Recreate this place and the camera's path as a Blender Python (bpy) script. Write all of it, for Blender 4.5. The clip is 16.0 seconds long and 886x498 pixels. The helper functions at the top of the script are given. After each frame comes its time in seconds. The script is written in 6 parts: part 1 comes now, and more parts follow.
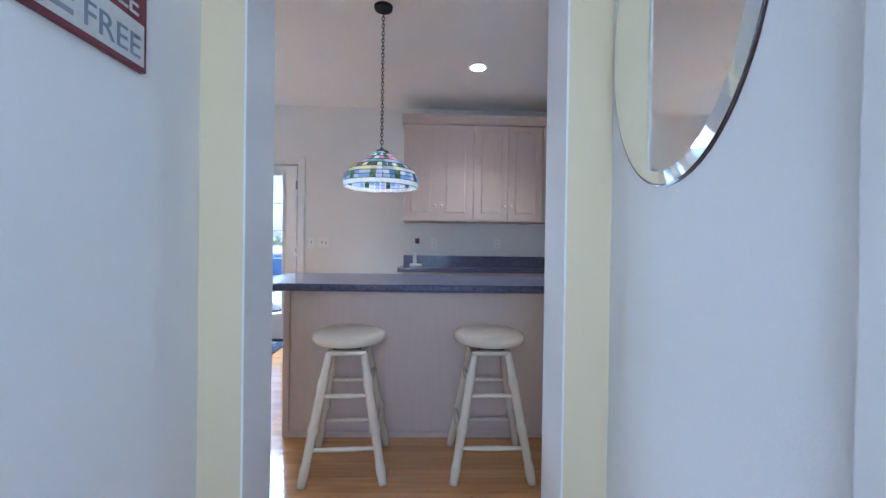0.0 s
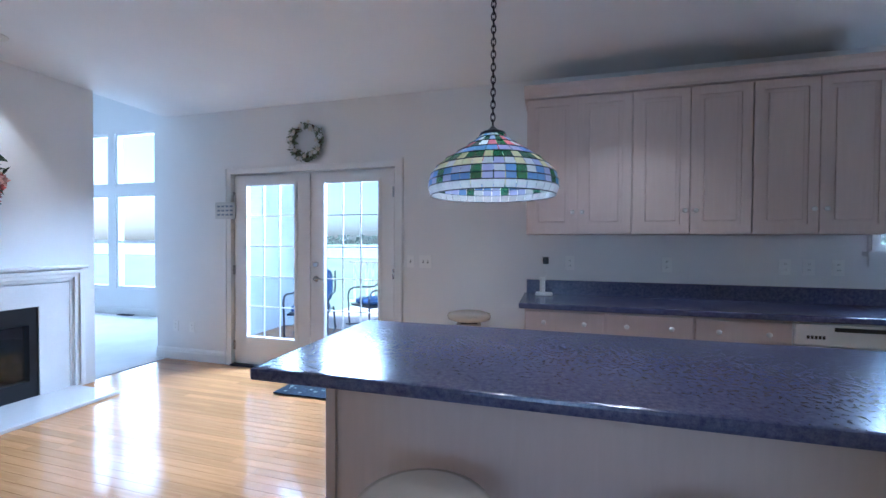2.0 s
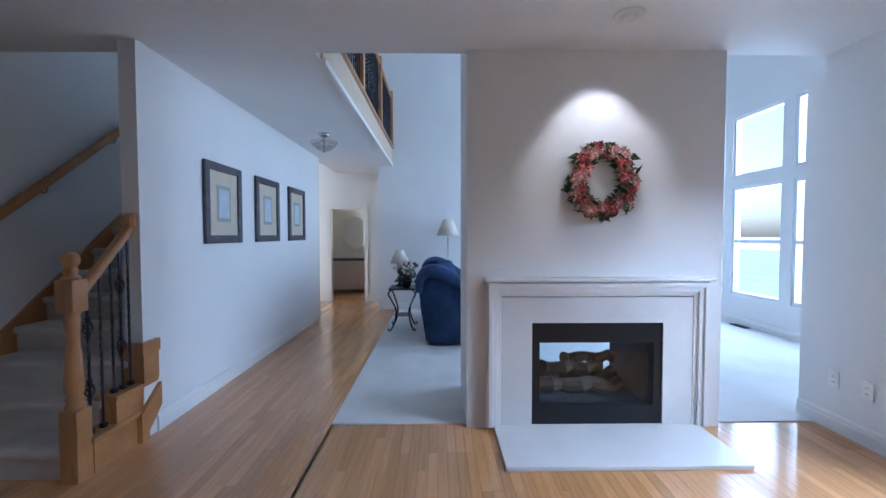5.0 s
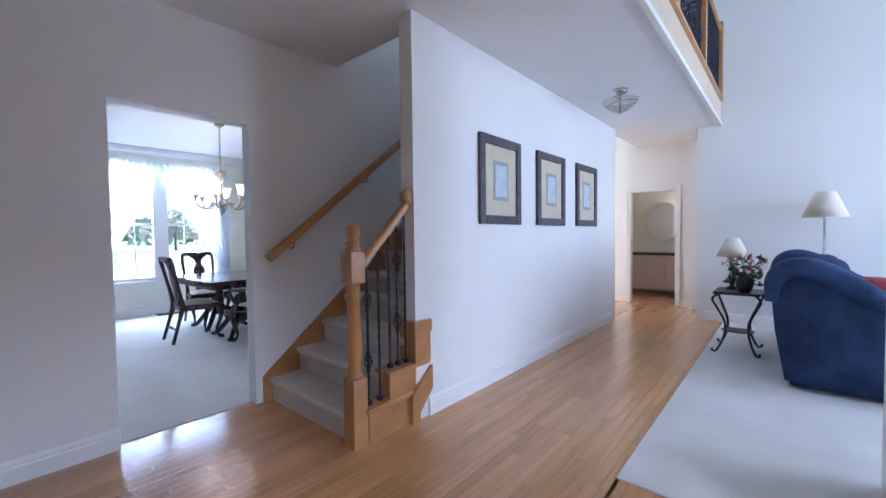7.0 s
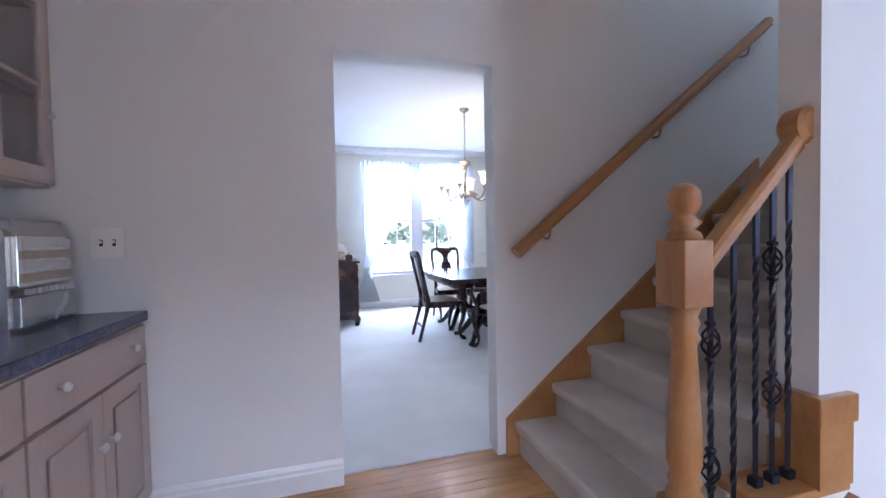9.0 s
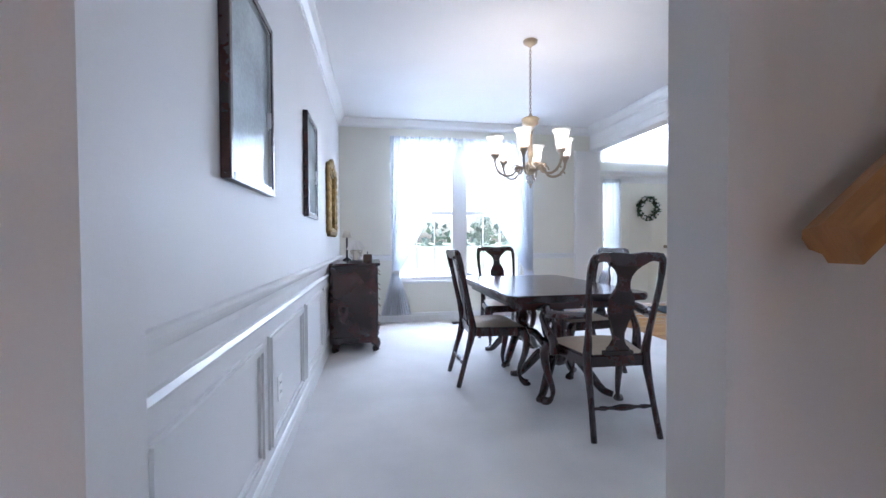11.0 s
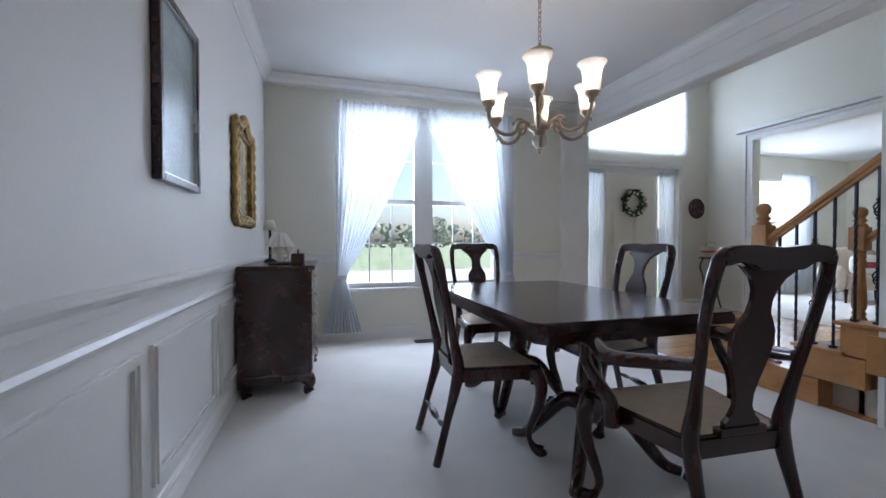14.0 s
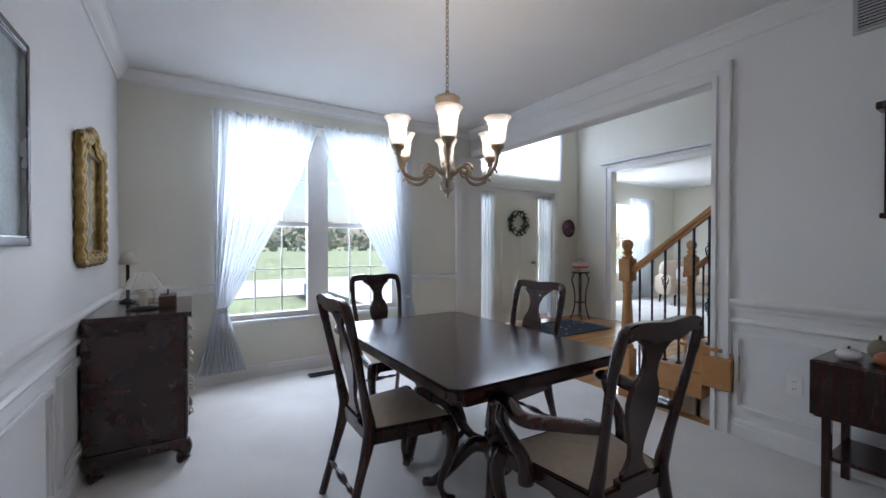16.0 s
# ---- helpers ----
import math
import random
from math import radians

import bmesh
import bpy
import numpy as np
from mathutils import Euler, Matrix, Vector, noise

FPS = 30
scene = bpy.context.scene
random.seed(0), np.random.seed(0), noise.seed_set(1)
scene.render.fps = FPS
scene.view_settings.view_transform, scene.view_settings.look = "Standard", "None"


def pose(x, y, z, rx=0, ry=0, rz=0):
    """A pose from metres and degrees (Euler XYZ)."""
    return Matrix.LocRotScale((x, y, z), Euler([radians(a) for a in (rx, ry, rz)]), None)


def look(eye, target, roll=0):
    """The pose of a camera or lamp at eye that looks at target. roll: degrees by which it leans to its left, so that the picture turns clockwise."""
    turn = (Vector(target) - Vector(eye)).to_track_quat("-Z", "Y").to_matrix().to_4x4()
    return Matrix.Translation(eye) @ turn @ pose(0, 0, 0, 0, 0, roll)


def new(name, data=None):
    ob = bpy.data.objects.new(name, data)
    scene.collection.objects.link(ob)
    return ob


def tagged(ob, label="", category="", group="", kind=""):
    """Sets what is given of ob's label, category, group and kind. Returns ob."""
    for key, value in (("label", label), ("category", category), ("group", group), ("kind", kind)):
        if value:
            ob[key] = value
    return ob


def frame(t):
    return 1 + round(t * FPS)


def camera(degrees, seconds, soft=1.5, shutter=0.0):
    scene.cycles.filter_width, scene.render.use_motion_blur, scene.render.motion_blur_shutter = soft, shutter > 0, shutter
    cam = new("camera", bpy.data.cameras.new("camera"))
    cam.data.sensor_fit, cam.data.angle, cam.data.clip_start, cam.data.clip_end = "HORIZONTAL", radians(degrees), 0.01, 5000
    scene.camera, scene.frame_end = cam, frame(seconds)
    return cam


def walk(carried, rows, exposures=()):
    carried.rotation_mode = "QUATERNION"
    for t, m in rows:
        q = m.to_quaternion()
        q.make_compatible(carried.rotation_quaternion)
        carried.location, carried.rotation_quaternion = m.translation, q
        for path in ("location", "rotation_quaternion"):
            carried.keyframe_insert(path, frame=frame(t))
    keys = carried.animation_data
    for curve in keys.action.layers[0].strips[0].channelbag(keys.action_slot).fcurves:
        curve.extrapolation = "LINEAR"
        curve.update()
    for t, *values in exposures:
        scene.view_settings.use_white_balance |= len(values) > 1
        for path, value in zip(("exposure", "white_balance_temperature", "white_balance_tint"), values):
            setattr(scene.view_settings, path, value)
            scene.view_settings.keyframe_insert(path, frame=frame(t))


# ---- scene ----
cam = camera(96.2, 16.0)
PATH = [
    (0, (-0.529, 0.365, 1.14), (-0.472, 2.364, 1.127), 0.8),
    (0.5, (-0.54, 0.68, 1.182), (-0.48, 2.679, 1.15), 0.3),
    (1, (-0.524, 0.991, 1.224), (-0.582, 2.99, 1.199), 0.3),
    (1.5, (-0.571, 1.275, 1.291), (-0.825, 3.258, 1.263), 0.4),
    (2, (-0.65, 1.519, 1.349), (-1.178, 3.448, 1.317), 0.3),
    (2.5, (-0.775, 1.77, 1.429), (-1.643, 3.571, 1.392), 0.3),
    (3, (-0.918, 1.962, 1.476), (-2.153, 3.534, 1.428), 0.1),
    (3.5, (-1.11, 2.074, 1.441), (-2.697, 3.29, 1.398), -0.1),
    (4, (-1.366, 2.168, 1.455), (-3.219, 2.919, 1.399), -0.1),
    (4.2, (-1.491, 2.195, 1.456), (-3.4, 2.788, 1.395), 0.0),
    (6.3, (-2.551, 2.204, 1.354), (-4.363, 1.36, 1.283), -0.4),
    (6.5, (-2.627, 2.183, 1.339), (-4.369, 1.203, 1.265), -0.4),
    (7, (-2.826, 2.04, 1.274), (-4.338, 0.734, 1.203), -0.7),
    (7.5, (-2.983, 1.841, 1.272), (-4.222, 0.273, 1.189), -0.7),
    (8, (-3.091, 1.604, 1.244), (-4.071, -0.138, 1.169), -1.0),
    (8.5, (-3.193, 1.323, 1.205), (-3.902, -0.546, 1.142), -1.1),
    (9, (-3.287, 0.989, 1.2), (-3.839, -0.932, 1.143), -1.1),
    (9.5, (-3.406, 0.651, 1.2), (-3.865, -1.295, 1.143), -0.8),
    (10.2, (-3.52, 0.09, 1.185), (-3.88, -1.878, 1.136), -0.4),
    (12.3, (-3.781, -1.309, 1.003), (-4.105, -3.283, 0.969), -0.3),
    (12.5, (-3.773, -1.418, 0.995), (-4.105, -3.389, 0.956), -0.1),
    (13, (-3.76, -1.591, 0.981), (-4.111, -3.56, 0.944), -0.3),
    (13.5, (-3.747, -1.682, 1.021), (-4.193, -3.631, 0.987), -0.2),
    (14, (-3.773, -1.651, 1.06), (-4.332, -3.571, 1.027), -0.1),
    (14.5, (-3.725, -1.719, 1.11), (-4.433, -3.589, 1.076), 0.3),
    (15, (-3.715, -1.728, 1.171), (-4.548, -3.546, 1.143), 0.2),
    (15.5, (-3.701, -1.743, 1.226), (-4.655, -3.501, 1.2), 0.2),
    (16, (-3.7, -1.755, 1.294), (-4.764, -3.449, 1.275), -0.0),
]
EXPOSURES = [(0, 2.2, 4800, 9), (1.5, 1.8, 4450, 9), (4, 1.35, 4550, 10), (7, 2.05, 5150, 18), (9, 2.45, 5250, 21), (10.2, 2.45, 5400, 20), (12.5, 1.3, 5650, 16), (16, 1.15, 6050, 17)]
walk(cam, [(t, look(eye, target, roll)) for t, eye, target, roll in PATH], EXPOSURES)

# ---- light ----
world = bpy.data.worlds.new("world")
scene.world = world
world.use_nodes = True
wn = world.node_tree
sky = wn.nodes.new("ShaderNodeTexSky")
sky.sky_type = "NISHITA"
sky.sun_disc = False
sky.sun_elevation = radians(48)
sky.sun_rotation = radians(258)
sky.dust_density = 3.0
wn.links.new(sky.outputs[0], wn.nodes["Background"].inputs[0])
wn.nodes["Background"].inputs[1].default_value = 0.12
sun = new("sun", bpy.data.lights.new("sun", "SUN"))
sun.data.energy, sun.data.angle, sun.data.color = 4.5, radians(20), (1.0, 0.97, 0.92)
sun.matrix_world = look((0, 0, 20), (14, 3, 0))


def window_light(x, y, z, wx, wz, facing, power):
    """Sky light in the opening of a window."""
    lamp = new("window_light", bpy.data.lights.new("window_light", "AREA"))
    lamp.data.shape, lamp.data.size, lamp.data.size_y, lamp.data.energy = "RECTANGLE", wx, wz, power
    lamp.data.color = (0.86, 0.94, 1.0)
    lamp.data.spread = radians(180)
    fx, fy, fz = facing
    lamp.matrix_world = look((x, y, z), (x + fx, y + fy, z + fz))


def spot(x, y, z, power, size=70, target=None, colour=(1.0, 0.86, 0.7)):
    lamp = new("can_light", bpy.data.lights.new("can_light", "SPOT"))
    lamp.data.energy, lamp.data.spot_size, lamp.data.spot_blend, lamp.data.shadow_soft_size = power, radians(size), 0.6, 0.05
    lamp.data.color = colour
    lamp.matrix_world = look((x, y, z), target or (x, y + 0.001, z - 1))


def bulb(x, y, z, power, size=0.03):
    lamp = new("bulb_light", bpy.data.lights.new("bulb_light", "POINT"))
    lamp.data.energy, lamp.data.shadow_soft_size, lamp.data.color = power, size, (1.0, 0.84, 0.66)
    lamp.location = (x, y, z)


# daylight from the open sky above the tall windows, the porch, the front windows and an added, unseen window behind the
# walk's start
window_light(-7.85, 7.3, 1.9, 3.2, 2.9, (0.1, -1, -0.1), 95)
window_light(-3.05, 5.9, 2.5, 1.8, 0.9, (0.05, -1, -0.18), 215)
window_light(2.0, 6.0, 2.64, 1.6, 0.8, (-0.4, -1, -0.45), 95)
window_light(-4.82, -6.45, 1.75, 1.8, 1.5, (0, 1, -0.6), 46)
window_light(-8.35, -7.05, 3.0, 1.8, 1.1, (0, 1, -0.4), 42)
window_light(-12.0, -7.8, 1.9, 2.2, 1.0, (0, 1, -0.1), 55)
# fill for the corridor, from an invented opening in its unseen end wall
window_light(-0.6, -1.30, 1.5, 0.9, 1.3, (0, 1, 0), 4.5)
spot(-4.42, 3.36, 2.75, 22, 75, (-4.86, 3.36, 1.9))
spot(-0.13, 3.98, 2.75, 12, 110)


# ---- materials ----
def mat(name, colour, rough=0.5, metal=0.0, vary=0.06, scale=6.0, bump=0.0, bump_scale=60.0, coat=0.0, dark=None, stretch=(1, 1, 1), per_object=0.0, island=0.0, spec=0.5):
    """A surface with mottling at two scales, fine relief and uneven gloss."""
    m = bpy.data.materials.new(name)
    m.use_nodes = True
    nt = m.node_tree
    b = nt.nodes["Principled BSDF"]
    b.inputs["Roughness"].default_value = rough
    b.inputs["Metallic"].default_value = metal
    b.inputs["Coat Weight"].default_value = coat
    b.inputs["Coat Roughness"].default_value = 0.12
    b.inputs["Specular IOR Level"].default_value = spec
    tc = nt.nodes.new("ShaderNodeTexCoord")
    mp = nt.nodes.new("ShaderNodeMapping")
    mp.inputs["Scale"].default_value = stretch
    nt.links.new(tc.outputs["Object"], mp.inputs["Vector"])
    n1 = nt.nodes.new("ShaderNodeTexNoise")
    n1.inputs["Scale"].default_value, n1.inputs["Detail"].default_value = scale, 6
    n2 = nt.nodes.new("ShaderNodeTexNoise")
    n2.inputs["Scale"].default_value, n2.inputs["Detail"].default_value = bump_scale, 3
    nt.links.new(mp.outputs[0], n1.inputs["Vector"])
    nt.links.new(mp.outputs[0], n2.inputs["Vector"])
    mix = nt.nodes.new("ShaderNodeMix")
    mix.data_type = "RGBA"
    lo = dark or tuple(c * (1 - 2.2 * vary) for c in colour)
    hi = colour if dark else tuple(min(1, c * (1 + vary)) for c in colour)
    mix.inputs["A"].default_value, mix.inputs["B"].default_value = (*lo, 1), (*hi, 1)
    add = nt.nodes.new("ShaderNodeMath")
    add.operation = "MULTIPLY_ADD"
    nt.links.new(n2.outputs["Fac"], add.inputs[0])
    add.inputs[1].default_value = 0.35
    nt.links.new(n1.outputs["Fac"], add.inputs[2])
    ramp = nt.nodes.new("ShaderNodeMapRange")
    ramp.inputs["From Min"].default_value, ramp.inputs["From Max"].default_value = 0.42, 0.95
    nt.links.new(add.outputs[0], ramp.inputs["Value"])
    nt.links.new(ramp.outputs[0], mix.inputs["Factor"])
    out = mix.outputs["Result"]
    if per_object or island:
        src = nt.nodes.new("ShaderNodeObjectInfo" if per_object else "ShaderNodeNewGeometry")
        hsv = nt.nodes.new("ShaderNodeHueSaturation")
        mr = nt.nodes.new("ShaderNodeMapRange")
        amount = per_object or island
        mr.inputs["To Min"].default_value, mr.inputs["To Max"].default_value = 1 - amount, 1 + amount
        nt.links.new(src.outputs["Random" if per_object else "Random Per Island"], mr.inputs["Value"])
        nt.links.new(mr.outputs[0], hsv.inputs["Value"])
        nt.links.new(out, hsv.inputs["Color"])
        out = hsv.outputs[0]
    nt.links.new(out, b.inputs["Base Color"])
    rr = nt.nodes.new("ShaderNodeMapRange")
    rr.inputs["To Min"].default_value, rr.inputs["To Max"].default_value = max(0.02, rough - 0.06), min(1, rough + 0.08)
    nt.links.new(n1.outputs["Fac"], rr.inputs["Value"])
    nt.links.new(rr.outputs[0], b.inputs["Roughness"])
    if bump:
        bp = nt.nodes.new("ShaderNodeBump")
        bp.inputs["Strength"].default_value, bp.inputs["Distance"].default_value = bump, 0.01
        nt.links.new(n2.outputs["Fac"], bp.inputs["Height"])
        nt.links.new(bp.outputs[0], b.inputs["Normal"])
    return m


def glow(name, colour, strength):
    m = mat(name, colour, 0.4)
    b = m.node_tree.nodes["Principled BSDF"]
    b.inputs["Emission Color"].default_value = (*colour, 1)
    b.inputs["Emission Strength"].default_value = strength
    return m


def glass(name, tint=(0.95, 0.98, 1.0), clear=0.9, rough=0.02):
    """Thin pane: mostly clear, with a real gloss."""
    m = bpy.data.materials.new(name)
    m.use_nodes = True
    nt = m.node_tree
    nt.nodes.remove(nt.nodes["Principled BSDF"])
    t, g, mx = nt.nodes.new("ShaderNodeBsdfTransparent"), nt.nodes.new("ShaderNodeBsdfGlossy"), nt.nodes.new("ShaderNodeMixShader")
    lw = nt.nodes.new("ShaderNodeLayerWeight")
    pw5 = nt.nodes.new("ShaderNodeMath")
    pw5.operation, pw5.inputs[1].default_value = "POWER", 5.0
    fr = nt.nodes.new("ShaderNodeMath")
    fr.operation, fr.inputs[1].default_value, fr.inputs[2].default_value = "MULTIPLY_ADD", 0.7, 0.03
    nt.links.new(lw.outputs["Facing"], pw5.inputs[0])
    nt.links.new(pw5.outputs[0], fr.inputs[0])
    t.inputs[0].default_value = (*tint, 1)
    g.inputs["Roughness"].default_value = rough
    nt.links.new(fr.outputs[0], mx.inputs[0])
    nt.links.new(t.outputs[0], mx.inputs[1])
    nt.links.new(g.outputs[0], mx.inputs[2])
    nt.links.new(mx.outputs[0], nt.nodes["Material Output"].inputs[0])
    return m


def sheer(name, colour=(0.74, 0.76, 0.79), open_part=0.3):
    """Thin woven cloth that lets light through."""
    m = bpy.data.materials.new(name)
    m.use_nodes = True
    nt = m.node_tree
    nt.nodes.remove(nt.nodes["Principled BSDF"])
    d, tl, tp = nt.nodes.new("ShaderNodeBsdfDiffuse"), nt.nodes.new("ShaderNodeBsdfTranslucent"), nt.nodes.new("ShaderNodeBsdfTransparent")
    m1, m2 = nt.nodes.new("ShaderNodeMixShader"), nt.nodes.new("ShaderNodeMixShader")
    wv = nt.nodes.new("ShaderNodeTexNoise")
    wv.inputs["Scale"].default_value = 40
    mr = nt.nodes.new("ShaderNodeMapRange")
    mr.inputs["To Min"].default_value, mr.inputs["To Max"].default_value = open_part - 0.12, open_part + 0.12
    nt.links.new(wv.outputs["Fac"], mr.inputs["Value"])
    d.inputs[0].default_value = tl.inputs[0].default_value = (*colour, 1)
    m1.inputs[0].default_value = 0.5
    nt.links.new(d.outputs[0], m1.inputs[1])
    nt.links.new(tl.outputs[0], m1.inputs[2])
    nt.links.new(mr.outputs[0], m2.inputs[0])
    nt.links.new(m1.outputs[0], m2.inputs[1])
    nt.links.new(tp.outputs[0], m2.inputs[2])
    nt.links.new(m2.outputs[0], nt.nodes["Material Output"].inputs[0])
    return m


WALL = mat("wall_paint", (0.80, 0.79, 0.775), 0.55, vary=0.02, scale=1.2, bump=0.04, bump_scale=180)
CREAM = mat("cream_paint", (0.79, 0.765, 0.67), 0.55, vary=0.02, scale=1.2, bump=0.04, bump_scale=180)
# yellower than the walls around it, for the two sides of the corridor opening
BUTTER = mat("butter_yellow", (0.72, 0.61, 0.40), 0.55, vary=0.02, scale=1.2, bump=0.04, bump_scale=180)
CEIL = mat("ceiling_paint", (0.82, 0.82, 0.815), 0.8, vary=0.02, scale=1.5, bump=0.06, bump_scale=140)
TRIM = mat("trim_paint", (0.8, 0.79, 0.77), 0.32, vary=0.02, scale=3)
OAK = mat("oak_stain", (0.54, 0.28, 0.10), 0.3, vary=0.12, scale=4, bump=0.05, bump_scale=40, stretch=(1, 8, 1), dark=(0.36, 0.155, 0.045), coat=0.3)
PLANK = mat("floor_plank", (0.62, 0.335, 0.135), 0.12, scale=3, bump=0.015, bump_scale=30, stretch=(0.7, 14, 1), dark=(0.47, 0.225, 0.08), per_object=0.16, coat=0.3)
PLANKS = mat("floor_planks", (0.62, 0.335, 0.135), 0.12, scale=3, bump=0.015, bump_scale=30, stretch=(0.7, 14, 1), dark=(0.47, 0.225, 0.08), island=0.16, coat=0.3)
JOINT = mat("floor_joint", (0.16, 0.08, 0.035), 0.6)
CARPET = mat("carpet_pile", (0.80, 0.785, 0.76), 0.95, vary=0.05, scale=2.5, bump=0.5, bump_scale=260, spec=0.1)
STAIRPET = mat("stair_carpet", (0.68, 0.61, 0.53), 0.95, vary=0.06, scale=5, bump=0.5, bump_scale=260, spec=0.1)
DARKWOOD = mat("mahogany", (0.058, 0.016, 0.012), 0.22, vary=0.2, scale=5, bump=0.02, bump_scale=50, stretch=(1, 7, 1), dark=(0.018, 0.007, 0.007), coat=0.4)
PICKLED = mat("pickled_oak", (0.60, 0.49, 0.44), 0.42, vary=0.05, scale=7, bump=0.05, bump_scale=60, stretch=(7, 7, 0.6), dark=(0.565, 0.455, 0.405))
COUNTER = mat("blue_laminate", (0.13, 0.13, 0.21), 0.2, scale=60, bump_scale=240, dark=(0.035, 0.04, 0.11))
WHITE = mat("white_enamel", (0.76, 0.75, 0.72), 0.3, vary=0.03)
STOOLW = mat("stool_enamel", (0.70, 0.62, 0.51), 0.22, vary=0.04, coat=0.3)
IRON = mat("wrought_iron", (0.035, 0.035, 0.05), 0.4, 0.7, bump=0.1, bump_scale=80)
BRASS = mat("aged_brass", (0.42, 0.33, 0.23), 0.3, 0.9)
CHROME = mat("brushed_nickel", (0.6, 0.6, 0.6), 0.25, 1.0)
GOLD = mat("gilt", (0.40, 0.27, 0.10), 0.35, 0.9, vary=0.2, scale=20, bump=0.2, bump_scale=60)
BLACK = mat("black_metal", (0.012, 0.012, 0.014), 0.35, 0.2)
MARBLE = mat("white_marble", (0.74, 0.72, 0.70), 0.15, vary=0.05, scale=2.5, dark=(0.66, 0.63, 0.61))
BLUE = mat("blue_velour", (0.045, 0.075, 0.17), 0.85, vary=0.25, scale=5, bump=0.2, bump_scale=120, spec=0.2)
RED = mat("red_cloth", (0.42, 0.06, 0.07), 0.8, vary=0.2)
FABRIC = mat("beige_damask", (0.55, 0.46, 0.36), 0.85, vary=0.06, scale=30, bump=0.1, bump_scale=200)
SHADE = mat("lamp_shade", (0.72, 0.66, 0.55), 0.8, vary=0.04)
LEAF = mat("leaf", (0.06, 0.11, 0.05), 0.6, vary=0.3, scale=20, island=0.5)
LEAFP = mat("pale_leaf", (0.26, 0.30, 0.20), 0.7, vary=0.3, scale=20, island=0.5)
PETAL = mat("petal_pink", (0.62, 0.13, 0.12), 0.7, vary=0.2, scale=20, island=0.45)
PETALW = mat("petal_pale", (0.74, 0.40, 0.34), 0.7, vary=0.2, scale=20, island=0.3)
TWIG = mat("twig", (0.10, 0.06, 0.04), 0.8, vary=0.2)
PLASTIC = mat("ivory_plastic", (0.86, 0.85, 0.82), 0.35, vary=0.01)
DARKSLOT = mat("dark_slot", (0.03, 0.03, 0.03), 0.6)
GLASS = glass("window_glass")
BULBGLASS = glass("cut_glass", (0.92, 0.9, 0.88), rough=0.12)
SHEER = sheer("sheer_voile", (0.72, 0.75, 0.79), 0.13)
LACE = sheer("lace", (0.85, 0.82, 0.76), 0.12)
MIRROR = mat("mirror_silver", (0.9, 0.92, 0.92), 0.02, 1.0, vary=0.0)
LIT = glow("lit_bulb", (1.0, 0.82, 0.6), 4.0)
CANLIT = glow("lit_can", (1.0, 0.95, 0.88), 6.0)
GRASS = mat("lawn", (0.20, 0.24, 0.13), 0.9, vary=0.2, scale=0.6, bump=0.4, bump_scale=30)
ROAD = mat("drive", (0.4, 0.39, 0.37), 0.9, vary=0.08, scale=1)
DECK = mat("deck_board", (0.42, 0.36, 0.32), 0.6, vary=0.08, scale=3, stretch=(8, 1, 1), island=0.12)
SIDING = mat("grey_siding", (0.42, 0.45, 0.5), 0.6, vary=0.04)
WATER = mat("lake_water", (0.42, 0.45, 0.47), 0.25, vary=0.05)
TREELEAF = mat("tree_leaf", (0.24, 0.28, 0.21), 0.8, vary=0.2, scale=3, island=0.4)
BARK = mat("bark", (0.12, 0.09, 0.07), 0.9, vary=0.2, bump=0.4, bump_scale=20)


# ---- mesh helpers ----
def thing(name, x=0, y=0, z=0, label="", category="", group="", kind="", rz=0):
    e = new(name)
    e.empty_display_size = 0.1
    e.matrix_world = pose(x, y, z, 0, 0, rz)
    return tagged(e, label, category, group, kind)


def part(name, bm, material, parent=None, label="", smooth=False):
    """One mesh object under a thing or a part."""
    me = bpy.data.meshes.new(name)
    bmesh.ops.recalc_face_normals(bm, faces=bm.faces)
    bm.to_mesh(me)
    bm.free()
    me.materials.append(material)
    if smooth:
        me.polygons.foreach_set("use_smooth", [True] * len(me.polygons))
    ob = new(name, me)
    if parent:
        ob.parent = parent
    if label:
        tagged(ob, label)
    return ob


def solid(name, bm, material, label="", category="", kind="", group="", smooth=False):
    """A thing or piece of setting that is one mesh."""
    return tagged(part(name, bm, material, None, "", smooth), label, category, group, kind)


def box(bm, x0, x1, y0, y1, z0, z1, bevel=0.0):
    r = bmesh.ops.create_cube(bm, size=1)
    bmesh.ops.scale(bm, vec=(abs(x1 - x0), abs(y1 - y0), abs(z1 - z0)), verts=r["verts"])
    bmesh.ops.translate(bm, vec=((x0 + x1) / 2, (y0 + y1) / 2, (z0 + z1) / 2), verts=r["verts"])
    if bevel:
        bmesh.ops.bevel(bm, geom=list({e for v in r["verts"] for e in v.link_edges}), offset=bevel, segments=2, affect="EDGES", profile=0.6)
    return bm


def boxed(*a, **k):
    return box(bmesh.new(), *a, **k)


def lathe(bm, profile, n=20, cx=0.0, cy=0.0, cz=0.0, sx=1.0, sy=1.0):
    rings = []
    for r, z in profile:
        rings.append([bm.verts.new((cx + sx * r * math.cos(2 * math.pi * i / n), cy + sy * r * math.sin(2 * math.pi * i / n), cz + z)) for i in range(n)])
    for a, b in zip(rings, rings[1:]):
        for i in range(n):
            j = (i + 1) % n
            bm.faces.new((a[i], a[j], b[j], b[i]))
    for ring, rz in ((rings[0], profile[0]), (rings[-1], profile[-1])):
        if rz[0] > 1e-4:
            bm.faces.new(ring)
    return bm


